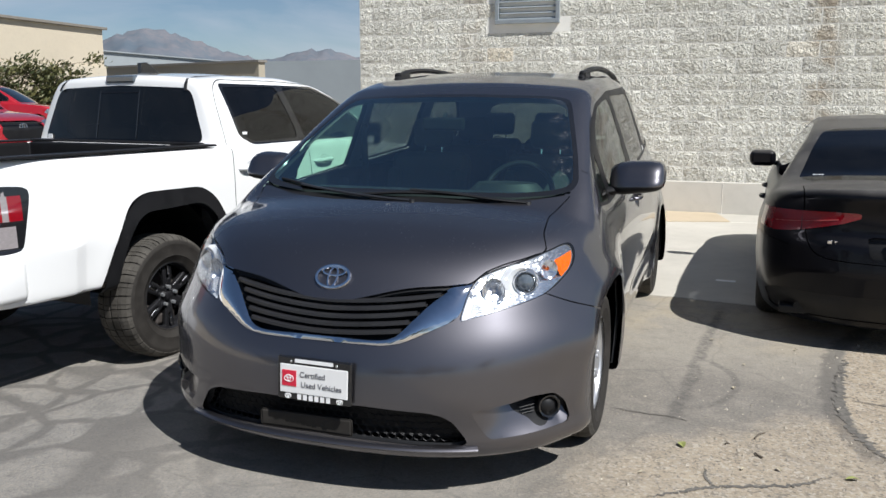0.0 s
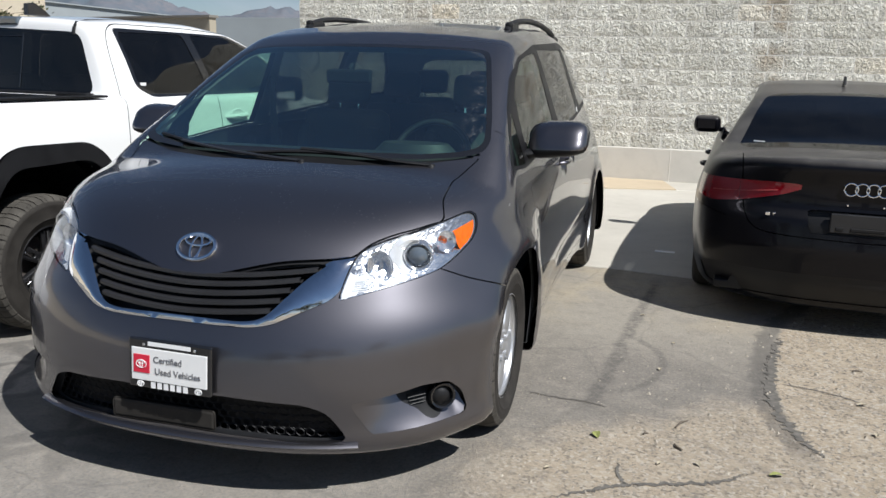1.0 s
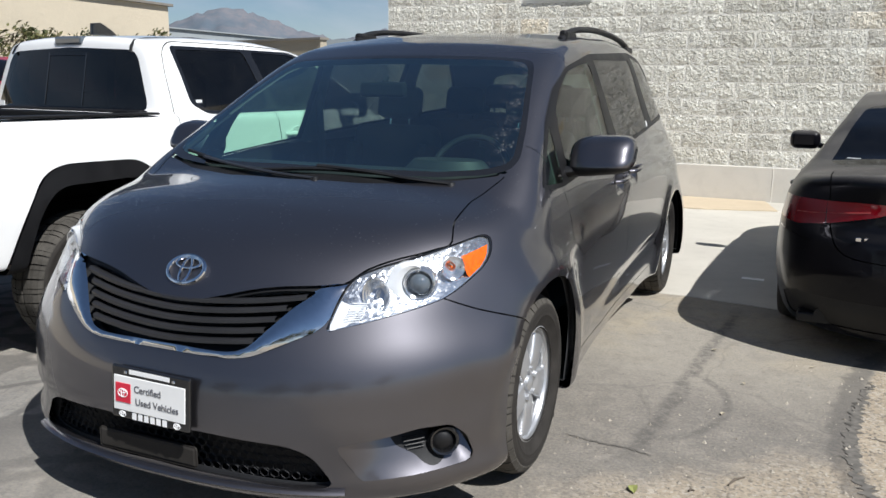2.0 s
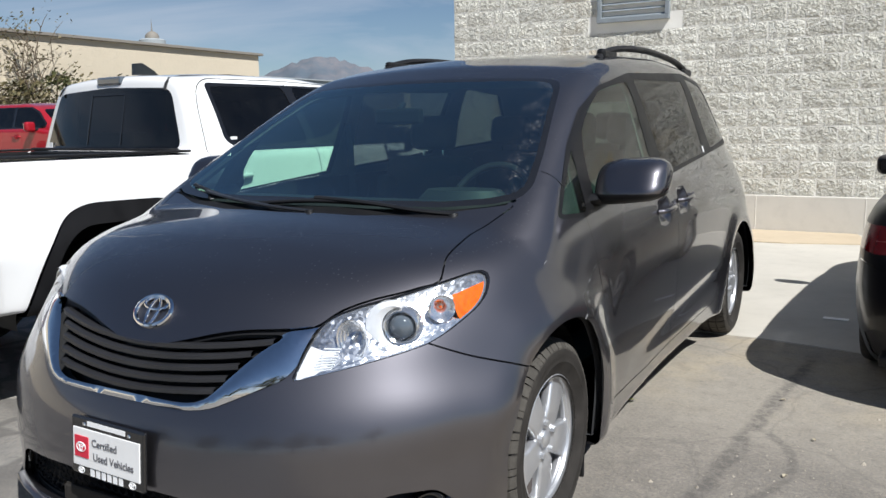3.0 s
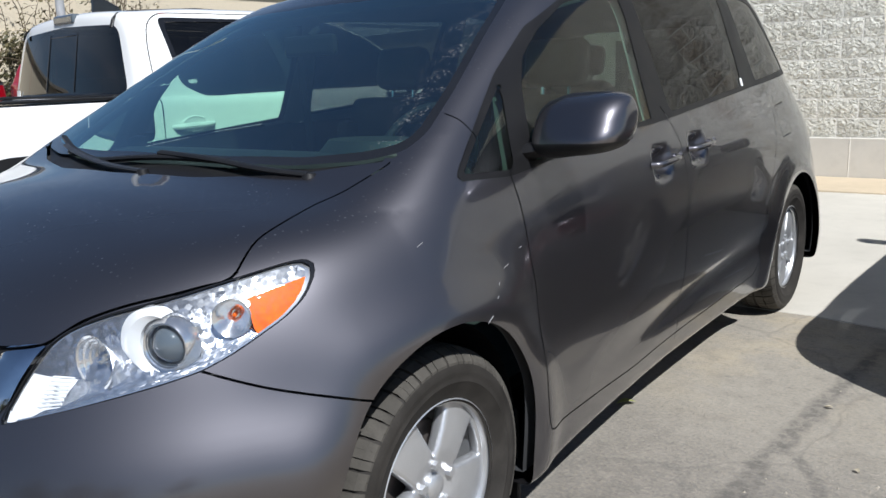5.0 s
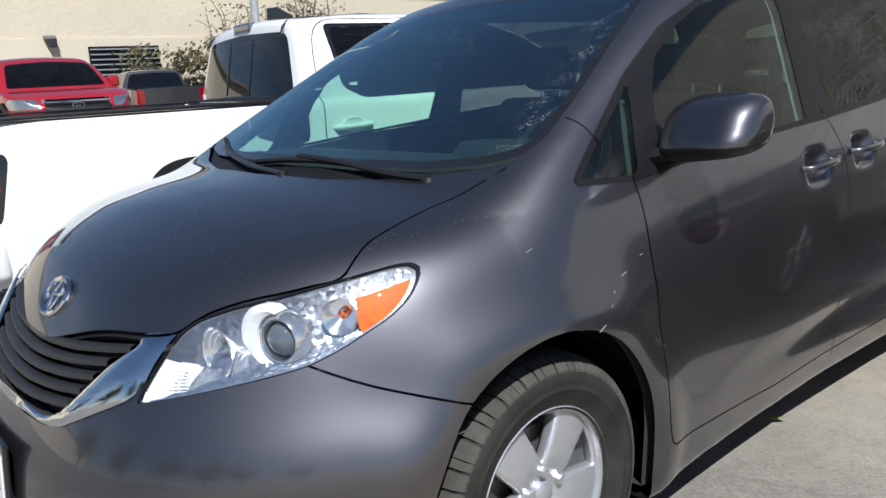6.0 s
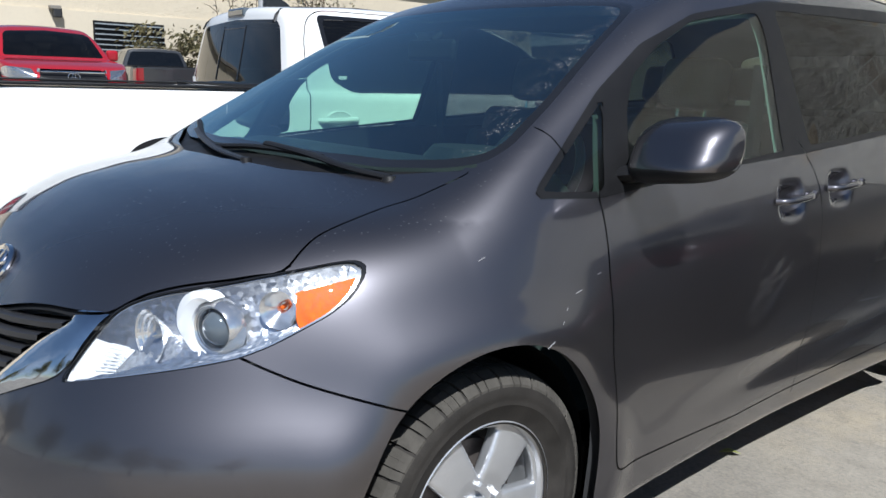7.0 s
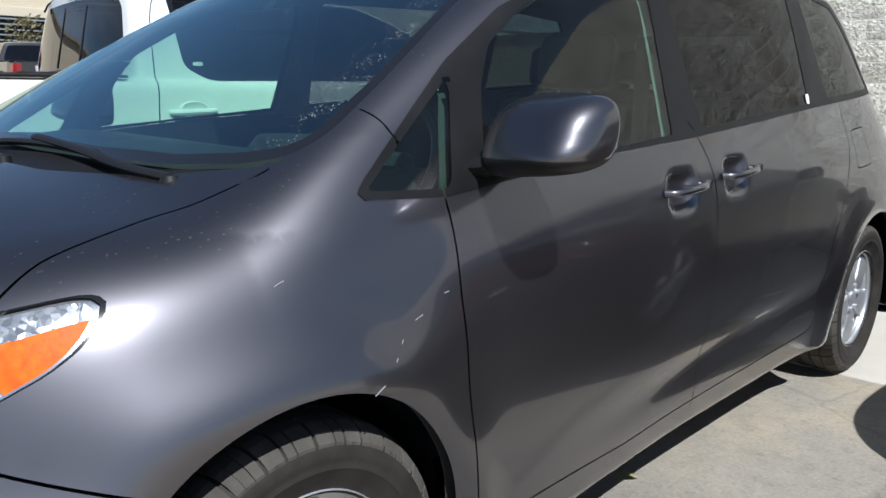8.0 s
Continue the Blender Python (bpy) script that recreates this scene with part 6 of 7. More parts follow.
    take((val(fields["arch_r"]) < 0) | (val(fields["arch_f"]) < 0))
    for key in ("flare_r", "flare_f"):
        got = take((val(fields[key]) < 0) & (c[:, 2] > 0.40))
        for s in (left, ~left):
            sh.panel("wheel_flare", got & s, BLACK_PLASTIC if not suv else paint_mat, car, "black plastic wheel arch flare" if not suv else "", inset=-0.025 if not suv else 0.0)
            sh.panel("arch_lip", got & s, BLACK_PLASTIC, car, inset=0.03, flip=True)
    for key in ("rear_door_glass", "front_door_glass", "rear_window", "windscreen"):
        got = take(val(fields[key]) < 0)
        if key in ("rear_window", "windscreen"):
            sh.panel(key, got, TRUCK_GLASS, car, "dark tinted glass")
        else:
            for s in (left, ~left):
                sh.panel(key, got & s, TRUCK_GLASS, car, "dark tinted glass", inset=0.004)
    got = take(val(fields["window_trim"]) < 0)
    for s in (left, ~left):
        sh.panel("window_trim", got & s, GLOSS_BLACK, car, "black window surround")
    if fine:
        take((np.abs(val(gap)) < 0.003) | (np.abs(val(gap2)) < 0.003))
    got = take(val(fields["tail_lamp"]) < 0)
    for s in (left, ~left):
        lamp = new("tail_light")
        lamp.parent = car
        tagged(lamp, "red and clear tail light in a dark housing")
        red = got & s & ((c[:, 2] > 0.92) & (c[:, 2] < 1.048) & (c[:, 1] < 0.185) & (np.abs(c[:, 1] - 0.10) > 0.016) | (not fine))
        pale = got & s & ~red & ((c[:, 2] < 0.895) & (c[:, 2] > 0.785) & (c[:, 1] < 0.145) | (c[:, 2] > 0.92) & (c[:, 2] < 1.06) & (np.abs(c[:, 1] - 0.10) <= 0.016))
        sh.panel("red_lens", red, RED_LENS, lamp, "red lens")
        sh.panel("clear_lens", pale, CLEAR_RED, lamp, "clear lens")
        sh.panel("housing", got & s & ~red & ~pale, GLOSS_BLACK, lamp)
    got = take(val(fields["headlight"]) < 0)
    for s in (left, ~left):
        sh.panel("headlight", got & s, REFLECTOR, car, "bright clear headlight")
    got = take(val(fields["grille"]) < 0)
    sh.panel("grille", got, BLACK_PLASTIC, car, "black grille with chrome bars", inset=0.03)
    bed = take(~suv & (np.abs(c[:, 0]) < 0.815) & (c[:, 1] < 1.64) & (c[:, 1] > 0.06) & (c[:, 2] < 1.232)) if not suv else np.zeros(len(c), bool)
    if not suv:
        sh.panel("bed_liner", bed, BLACK_PLASTIC, car, "black load bed liner")
    sill = take((c[:, 2] < 0.53) & (c[:, 1] > 1.7))
    sh.panel("sill", sill, BLACK_PLASTIC, car)
    door = (c[:, 2] < 1.67) & side(c)
    rear_edge = np.interp(c[:, 2], [0.52, 0.90, 1.13, 1.48, 1.62], [1.80, 1.80, 1.815, 1.845, 1.885])
    mid_edge = np.interp(c[:, 2], [0.5, 0.9, 1.2, 1.66], [2.69, 2.73, 2.715, 2.63])
    for s in (left, ~left):
        sh.panel("rear_door", take(door & s & (c[:, 1] > rear_edge) & (c[:, 1] < mid_edge)), paint_mat, car)
        sh.panel("front_door", take(door & s & (c[:, 1] >= mid_edge) & (c[:, 1] < 3.78)), paint_mat, car)
        sh.panel("bed_side" if not suv else "quarter_panel", take(s & (c[:, 1] <= rear_edge) & (c[:, 2] < 1.24) & side(c)), paint_mat, car)
        sh.panel("front_wing", take(s & (c[:, 1] > 3.6) & side(c)), paint_mat, car)
    sh.panel("tailgate", take((c[:, 1] < 0.2) & (c[:, 2] < 1.24)), paint_mat, car)
    sh.panel("bonnet", take((c[:, 1] > 3.5) & (c[:, 2] < 1.3)), paint_mat, car)
    sh.panel("cab", take(free), paint_mat, car)
    # bumpers, rails, lamps, wheels
    if not suv:
        part("rear_bumper", box((1.76, 0.22, 0.24), (0, -0.10, 0.62), 0.05, 3), paint_mat, car, smooth=True)
        for s in (1, -1):
            part("bumper_corner", box((0.10, 0.36, 0.235), (0.885 * s, 0.005, 0.62), 0.04, 3), paint_mat, car, smooth=True)
            part("bed_rail_cap", box((0.10, 1.66, 0.014), (0.862 * s, 0.85, 1.236), 0.005), BLACK_PLASTIC, car, "black bed rail cap")
        part("tailgate_cap", box((1.62, 0.10, 0.012), (0, 0.045, 1.232), 0.004), BLACK_PLASTIC, car)
        part("bed_front_cap", box((1.62, 0.06, 0.022), (0, 1.645, 1.24), 0.008), BLACK_PLASTIC, car)
        if fine:
            part("brake_light", box((0.27, 0.06, 0.055), (0, 1.775, 1.678), 0.014), LAMP_DARK, car, "dark third brake light", m=pose(0, 0, 0, 0, 0, 0))
            fin = prism([(-0.11, 0), (0.09, 0), (0.085, 0.075), (0.02, 0.082), (-0.06, 0.04)], 0.035, bevel=0.006)
            part("roof_fin", fin, GLOSS_BLACK, car, "black roof aerial fin", m=Matrix.Translation((0, 2.02, 1.725)) @ Matrix(((0, 0, 1, 0), (-1, 0, 0, 0), (0, 1, 0, 0), (0, 0, 0, 1))))
            for s in (1, -1):
                part("roof_seam", tube([(x * s, y, float(roof(y)) - 0.085 * x ** 2.2 + dz) for x, y, dz in ((0.60, 1.745, -0.075), (0.59, 1.765, -0.035), (0.575, 1.80, -0.008), (0.555, 1.90, 0.0), (0.53, 2.3, 0.0), (0.52, 3.0, 0.0))], 0.011, 6, flat=0.5), BLACK_PLASTIC, car, "black roof seam strip")
                part("slider_frame", tube([(0.19 * s, 1.677, 1.27), (0.185 * s, 1.745, 1.60)], 0.0045, 6), GLOSS_BLACK, car)
            part("slider_frame", tube([(-0.185, 1.742, 1.585), (0.185, 1.742, 1.585)], 0.0045, 6), GLOSS_BLACK, car)
            pipe = lathe([(0.028, 0.0), (0.035, 0.0), (0.035, 0.5), (0.028, 0.5)], 20)
            part("exhaust_pipe", pipe, BRAKE_IRON, car, "brown-grey tailpipe", m=Matrix.Translation((0.60, 0.55, 0.46)) @ pose(0, 0, 0, -90, 0, -35))
            for z in (0.05,):
                part("window_sticker", box((0.004, 0.05, 0.03), (0, 0, 0)), WHITE_PRINT, car, "small white sticker", m=pose(0.842, 2.055, 1.298, 0, 0, 0))
                part("window_sticker", box((0.045, 0.004, 0.035), (0, 0, 0)), WHITE_PRINT, car, "small white sticker", m=pose(-0.69, 1.700, 1.268, 0, 0, 0))
    for s in (1, -1):
        for yw in (1.14, 4.28):
            wheel("black alloy wheel with a blocky all-terrain tyre", 0.385, 0.265, 0.215, 6 if fine else 5, rim_style, rim_mat, car, ((0.85 if fine else 0.815) * s, yw, 0.326 if fine else 0.385), s)
            if fine:
                for k in range(6):
                    part("spoke_insert", box((0.05, 0.016, 0.006), (0.160, 0.0, 0.0), 0.002, 1), MACHINED, car, "bright machined spoke insert", m=Matrix.Translation((0.942 * s, yw, 0.326)) @ pose(0, 0, 0, 0, 90 * s, 0) @ pose(0, 0, 0, 0, 0, 60 * k))
            if fine:
                well = lathe([(0.53, 0.0), (0.53, 0.42), (0.001, 0.44)], 40)
                bmesh.ops.bisect_plane(well, geom=well.verts[:] + well.edges[:] + well.faces[:], plane_co=(-0.05 * s, 0, 0), plane_no=(s, 0, 0), clear_inner=True)
                part("wheel_well", well, BLACK_PLASTIC, car, m=Matrix.Translation((s * 0.86, yw, 0.42)) @ pose(0, 0, 0, 0, -90 * s, 0))
        for yh in (1.985, 2.90):
            hd = new("door_handle")
            hd.parent = car
            part("bar", tube(arc([(0.930 * s, yh - 0.12, 1.066), (0.968 * s, yh - 0.10, 1.068), (0.974 * s, yh + 0.09, 1.074), (0.930 * s, yh + 0.115, 1.074)], 3), 0.015, 8), paint_mat, hd, smooth=True)
            part("cup", lathe([(0.0009, 0.001), (0.040, 0.001), (0.048, 0.006), (0.055, 0.0)], 24), paint_mat, hd, m=Matrix.Translation((0.942 * s, yh, 1.078)) @ pose(0, 0, 0, 0, 90 * s, 0) @ Matrix.Diagonal((0.85, 1.5, 1, 1)), smooth=True)
        mir = new("wing_mirror")
        mir.parent = car
        part("mirror_cap", box((0.20, 0.12, 0.19), (1.03 * s, 3.48, 1.26), 0.045, 3), GLOSS_BLACK if fine else paint_mat, mir, smooth=True)
        part("mirror_glass", box((0.17, 0.006, 0.15), (1.03 * s, 3.417, 1.26), 0.002, 1), CHROME, mir)
        part("mirror_arm", tube([(0.87 * s, 3.52, 1.20), (0.96 * s, 3.50, 1.22)], 0.025, 8), BLACK_PLASTIC, mir)
    part("chassis", box((1.3, 4.6, 0.10), (0, 2.6, 0.50), 0.02), BLACK_PLASTIC, car)
    part("axle", tube([(-0.8, 1.14, 0.385), (0.8, 1.14, 0.385)], 0.06, 12), BLACK_PLASTIC, car)
    for k in range(3):
        part("grille_bar", box((0.92, 0.03, 0.03 if k else 0.05), (0, 5.21, 0.74 + 0.11 * k), 0.01), CHROME if chrome_grille else GREY_PLASTIC, car)
    if chrome_grille:
        for s in (1, -1):
            part("grille_side", tube([(0.44 * s, 5.19, 0.66), (0.51 * s, 5.16, 0.78), (0.47 * s, 5.14, 1.0)], 0.025, 8), CHROME, car, smooth=True)
    ring_badge(car, (0, 5.225, 0.89), 0.17, 0.12, CHROME, -88)
    part("front_bumper", box((1.6, 0.2, 0.16), (0, 5.17, 0.56), 0.05, 2), paint_mat, car, smooth=True)
    # dim cabin so the panes are not hollow
    for x in (-0.38, 0.38):
        part("front_seat", box((0.5, 0.16, 0.70), (x, 3.0, 1.10), 0.05, 2), LINING, car, smooth=True)
        part("headrest", box((0.26, 0.10, 0.17), (x, 3.02, 1.50), 0.04, 2), LINING, car, smooth=True)
        part("rear_seat", box((0.55, 0.16, 0.60), (x, 2.05, 1.05), 0.05, 2), LINING, car, smooth=True)
    part("dash", box((1.5, 0.4, 0.3), (0, 3.75, 1.02), 0.08, 2), DASH, car, smooth=True)
    return car


# ---- black saloon ----
def saloon(m):
    car = thing("saloon_car", m, "dusty black saloon car parked tail out on concrete", "car")
    top = curve([(-0.2, 0.93), (0.02, 0.985), (0.12, 1.02), (0.35, 1.015), (0.62, 1.005), (0.85, 1.07), (1.15, 1.22), (1.5, 1.345), (1.9, 1.41), (2.3, 1.43), (2.8, 1.40), (3.15, 1.30), (3.6, 1.06), (3.9, 0.98), (4.5, 0.84), (4.8, 0.6)], 0.04)
    wide = curve([(0.15, 0.84), (0.3, 0.89), (0.5, 0.912), (0.72, 0.91), (0.86, 0.885), (0.95, 0.84), (1.0, 0.79), (1.2, 0.675), (1.4, 0.55), (1.5, 0.47)], 0.03)
    tailc = curve([(0.15, 0.12), (0.3, 0.03), (0.5, 0.0), (0.66, 0.02), (0.74, 0.055), (0.85, 0.06), (0.98, 0.03), (1.05, 0.05), (1.5, 0.2)], 0.02)

    def field(x, y, z):
        ax = np.abs(x)
        w = wide(z)
        for yw in (1.07, 3.88):
            r = np.sqrt((y - yw) ** 2 + (z - 0.33) ** 2)
            w = w + 0.012 * np.exp(-((r - 0.39) / 0.08) ** 2)
        g = (ax / w) ** 2.8 + (np.maximum(0.85 - y, 0) / (0.85 - tailc(z))) ** 2.8 + (np.maximum(y - 3.8, 0) / 0.9) ** 2.6
        plan = (np.maximum(g, 1e-6) ** (1 / 2.8) - 1) * 0.85
        t = (z - top(y) + 0.085 * ax ** 2.4) * 0.9
        return smax(smax(plan, t, 0.06), 0.15 - z, 0.04)
    sh = Shell(field, (-1.04, -0.1, 0.08), (1.04, 4.85, 1.52), 0.024)
    side = lambda p: np.abs(p[:, 0]) > 0.42
    rear = lambda p: p[:, 1] < 0.6
    arch = lambda yw: (lambda p: np.where(side(p) & (p[:, 2] < 0.8), np.hypot(p[:, 1] - yw, p[:, 2] - 0.325) - 0.36, np.nan))
    F = {"ar": arch(1.07), "af": arch(3.88)}
    F["rear_window"] = outline("top", [(-0.1, 0.66), (0.62, 0.70), (0.68, 0.78), (0.53, 1.44), (0.46, 1.50), (-0.1, 1.53)], lambda p: (p[:, 2] > 0.98) & (p[:, 1] < 1.8), smooth=0.05)
    F["windscreen"] = outline("top", [(-0.1, 3.62), (0.66, 3.52), (0.52, 2.98), (-0.1, 2.86)], lambda p: (p[:, 2] > 0.98) & (p[:, 1] > 2.5), smooth=0.05)
    F["side_glass"] = outline("side", [(0.90, 1.015), (0.98, 1.085), (1.42, 1.285), (1.9, 1.36), (2.4, 1.365), (2.85, 1.31), (3.35, 1.03), (3.3, 0.99), (1.5, 0.985)], lambda p: (np.abs(p[:, 0]) > 0.5) & (p[:, 2] > 0.95), smooth=0.03)
    F["tail_lamp"] = outline("front", [(0.315, 0.842), (0.335, 0.866), (0.50, 0.866), (0.72, 0.855), (0.93, 0.84), (0.93, 0.72), (0.80, 0.712), (0.66, 0.738), (0.42, 0.80)], rear, smooth=0.012)
    F["plate_recess"] = outline("front", [(-0.1, 0.60), (0.27, 0.60), (0.29, 0.73), (-0.1, 0.73)], rear, smooth=0.02)
    F["diffuser"] = outline("front", [(-0.1, 0.20), (0.80, 0.20), (0.84, 0.30), (0.78, 0.355), (-0.1, 0.37)], rear, smooth=0.02)
    lid = outline("front", [(0.66, 1.1), (0.645, 0.90), (0.635, 0.75), (0.60, 0.63), (0.53, 0.585), (0.40, 0.575), (-0.2, 0.565)], lambda p: rear(p) & (p[:, 2] > 0.5), closed=False, smooth=0.06)
    bump = outline("side", [(-0.1, 0.60), (0.35, 0.66), (0.72, 0.665)], lambda p: side(p) & (p[:, 1] < 0.75) & (p[:, 2] < 0.75), closed=False, smooth=0.05)
    for f in F.values():
        sh.cut(f)
    sh.cut(lid, -0.003, 0.003)
    sh.cut(bump, -0.002, 0.002)
    sh.finish()
    c = sh.mid
    val = lambda f: np.nan_to_num(f(c), nan=9.0)
    free = np.ones(len(c), bool)

    def take(mask):
        nonlocal free
        got = free & mask
        free = free & ~mask
        return got
    left = c[:, 0] < 0
    take((val(F["ar"]) < 0) | (val(F["af"]) < 0))
    lamps = take(val(F["tail_lamp"]) < 0)
    take((np.abs(val(lid)) < 0.003) | (np.abs(val(bump)) < 0.002) & (c[:, 1] > 0.2))
    sh.panel("rear_window", take(val(F["rear_window"]) < 0), TRUCK_GLASS, car, "dark dusty rear window")
    sh.panel("windscreen", take(val(F["windscreen"]) < 0), TRUCK_GLASS, car)
    got = take(val(F["side_glass"]) < 0)
    for s in (left, ~left):
        sh.panel("side_glass", got & s, TRUCK_GLASS, car, "dark side glass")
        lamp = new("tail_light")
        lamp.parent = car
        tagged(lamp, "red wraparound tail light")
        sh.panel("red_lens", lamps & s, RED_LENS, lamp, "glossy red lens", inset=-0.002)
    sh.panel("plate_recess", take(val(F["plate_recess"]) < 0), BLACK_PLASTIC, car, inset=0.025)
    sh.panel("diffuser", take(val(F["diffuser"]) < 0), BLACK_PLASTIC, car, "black lower bumper", inset=0.006)
    ins = (np.abs(c[:, 0]) < np.interp(c[:, 2], [0.58, 0.63, 0.75, 0.9, 1.1], [0.5, 0.60, 0.635, 0.645, 0.66])) & (c[:, 2] > 0.57)
    sh.panel("boot_lid", take(ins & (c[:, 1] < 0.64)), BLACK_PAINT, car, "black boot lid, dusty on top")
    sh.panel("rear_bumper", take((c[:, 1] < 0.72) & (c[:, 2] < 0.665)), BLACK_PAINT, car)
    for s in (left, ~left):
        sh.panel("body_side", take(s & (c[:, 2] < 0.99)), BLACK_PAINT, car)
    sh.panel("roof", take(free), BLACK_PAINT, car, "dusty black roof")

    def skin(x, z):
        ys = np.linspace(-0.1, 0.7, 300)
        f = field(np.full(300, x), ys, np.full(300, z))
        return float(ys[np.argmax(f < 0)])
    for s in (1, -1):
        part("lamp_strip", tube([(s * x, skin(x, 0.775 + 0.13 * (0.8 - x)) - 0.001, 0.775 + 0.13 * (0.8 - x)) for x in np.linspace(0.45, 0.80, 9)], 0.004, 6), RED_GLOW, car, "paler red light strip in the tail lamp")
        part("lamp_divide", tube([(s * 0.652, skin(0.652, z) - 0.001, z) for z in np.linspace(0.745, 0.855, 5)], 0.003, 6), GLOSS_BLACK, car)
    bd = new("ring_badge")
    bd.parent = car
    tagged(bd, "four linked chrome rings")
    for k in range(4):
        x = -0.083 + k * 0.055
        part("ring", tube([(x + 0.034 * math.cos(a), skin(0, 0.85) - 0.008, 0.855 + 0.034 * math.sin(a)) for a in np.linspace(0, 2 * math.pi, 33)], 0.0048, 8), CHROME, bd, smooth=True)
    for bx, bw in ((-0.492, 0.026), (-0.455, 0.020)):
        part("badge_bar", box((bw, 0.005, 0.020), (bx, skin(0.47, 0.69) - 0.003, 0.685), 0.002, 1), CHROME, car, "small chrome model badge")
    part("plate_holder", box((0.34, 0.02, 0.11), (0, skin(0, 0.665) + 0.012, 0.665), 0.006), GREY_PLASTIC, car, "empty grey plate holder")
    for x, w in ((-0.12, 0.04), (0.02, 0.17)):
        part("holder_slot", box((w, 0.006, 0.022), (x, skin(0, 0.665) + 0.0005, 0.635), 0.004, 1), BLACK_PLASTIC, car)
    for x in (-0.09, 0.09):
        part("clip", box((0.012, 0.008, 0.012), (x, skin(0.1, 0.76) - 0.002, 0.765), 0.002, 1), CHROME, car)
    aer = prism([(-0.05, 0), (0.045, 0), (0.03, 0.02), (0.01, 0.06), (-0.002, 0.06), (-0.02, 0.018)], 0.02, bevel=0.004)
    part("roof_aerial", aer, BLACK_PLASTIC, car, "small black roof aerial", m=Matrix.Translation((0, 1.78, 1.40)) @ Matrix(((0, 0, 1, 0), (-1, 0, 0, 0), (0, 1, 0, 0), (0, 0, 0, 1))))
    part("window_card", box((0.07, 0.03, 0.002), (-0.56, 0.72, 1.045), 0.0), WHITE_PRINT, car, "small white card in the rear window", m=None)
    for s in (1, -1):
        for yw in (1.07, 3.88):
            wheel("dark shaded wheel with a low tyre", 0.325, 0.235, 0.225, 5, (0.018, 0.03, 0.02), SILVER, car, (0.785 * s, yw, 0.325), s)
            well = lathe([(0.38, 0.0), (0.38, 0.34), (0.001, 0.36)], 40)
            bmesh.ops.bisect_plane(well, geom=well.verts[:] + well.edges[:] + well.faces[:], plane_co=(-0.04 * s, 0, 0), plane_no=(s, 0, 0), clear_inner=True)
            part("wheel_well", well, BLACK_PLASTIC, car, m=Matrix.Translation((s * 0.85, yw, 0.33)) @ pose(0, 0, 0, 0, -90 * s, 0))
        mir = new("wing_mirror")
        mir.parent = car
        part("mirror_cap", box((0.23, 0.13, 0.150), (0.955 * s, 2.92, 1.02), 0.055, 4), BLACK_PAINT, mir, smooth=True)
        part("mirror_glass", box((0.150, 0.006, 0.080), (0.960 * s, 2.8545, 1.02), 0.0025, 1), DIM_MIRROR, mir)
        part("mirror_arm", tube([(0.80 * s, 2.95, 0.965), (0.90 * s, 2.93, 0.985)], 0.022, 8), BLACK_PLASTIC, mir)
        for yh in (1.55, 2.5):
            hd = new("door_handle")
            hd.parent = car
            part("bar", tube(arc([(0.885 * s, yh - 0.09, 0.80), (0.925 * s, yh - 0.075, 0.805), (0.93 * s, yh + 0.075, 0.805), (0.885 * s, yh + 0.09, 0.80)], 2), 0.014, 8), BLACK_PAINT, hd, smooth=True)
        for k in (0, 1):
            part("tailpipe", lathe([(0.026, 0.0), (0.030, 0.0), (0.030, 0.15), (0.026, 0.15)], 20), BLACK_PLASTIC, car, "dark tailpipe", m=Matrix.Translation((s * (0.56 + 0.075 * k), 0.34, 0.25)) @ pose(0, 0, 0, 90, 0, 0))
    part("underbody", box((1.5, 4.2, 0.05), (0, 2.3, 0.22), 0.01), BLACK_PLASTIC, car)
    for x in (-0.37, 0.37):
        part("rear_seat", box((0.55, 0.15, 0.55), (x, 1.35, 0.92), 0.05, 2), LINING, car, smooth=True)
        part("headrest", box((0.24, 0.09, 0.14), (x, 1.30, 1.17), 0.04, 2), LINING, car, smooth=True)
        part("front_seat", box((0.5, 0.15, 0.65), (x, 2.35, 0.95), 0.05, 2), LINING, car, smooth=True)
    part("parcel_shelf", box((1.2, 0.6, 0.03), (0, 0.98, 0.985)), LINING, car)
    return car

# ---- distance ----
def stucco(name, color, bump=0.15):
    m, nt, b = base_mat(name)
    big, fine = tex_noise(nt, 0.35, 6, 0.6), tex_noise(nt, 9, 6, 0.7)
    c = ramp(nt, big, [(0.3, tuple(v * 0.9 for v in color)), (0.7, color)])
    c = mixed(nt, ramp(nt, fine, [(0.5, 0.0), (0.8, 0.3)]), c, tuple(v * 0.7 for v in color))
    link(nt, c, b.inputs["Base Color"])
    b.inputs["Roughness"].default_value = 0.92
    bumped(nt, b, fine, bump, 0.03)
    return m


CREAM = stucco("cream_render", (0.62, 0.545, 0.42))
ROUGH = stucco("rough_cream_block", (0.62, 0.54, 0.41), 0.9)
GREYWALL = stucco("grey_metal_wall", (0.34, 0.37, 0.38), 0.05)
TANWALL = stucco("tan_block", (0.42, 0.37, 0.28), 0.3)
COPING = plain("coping", (0.22, 0.20, 0.17), 0.7)
FX = -22.0
FAR = Matrix.Translation((1.8, -2.2, 1.4)) @ Matrix.Scale(1.42, 4) @ Matrix.Translation((-1.8, 2.2, -1.4))


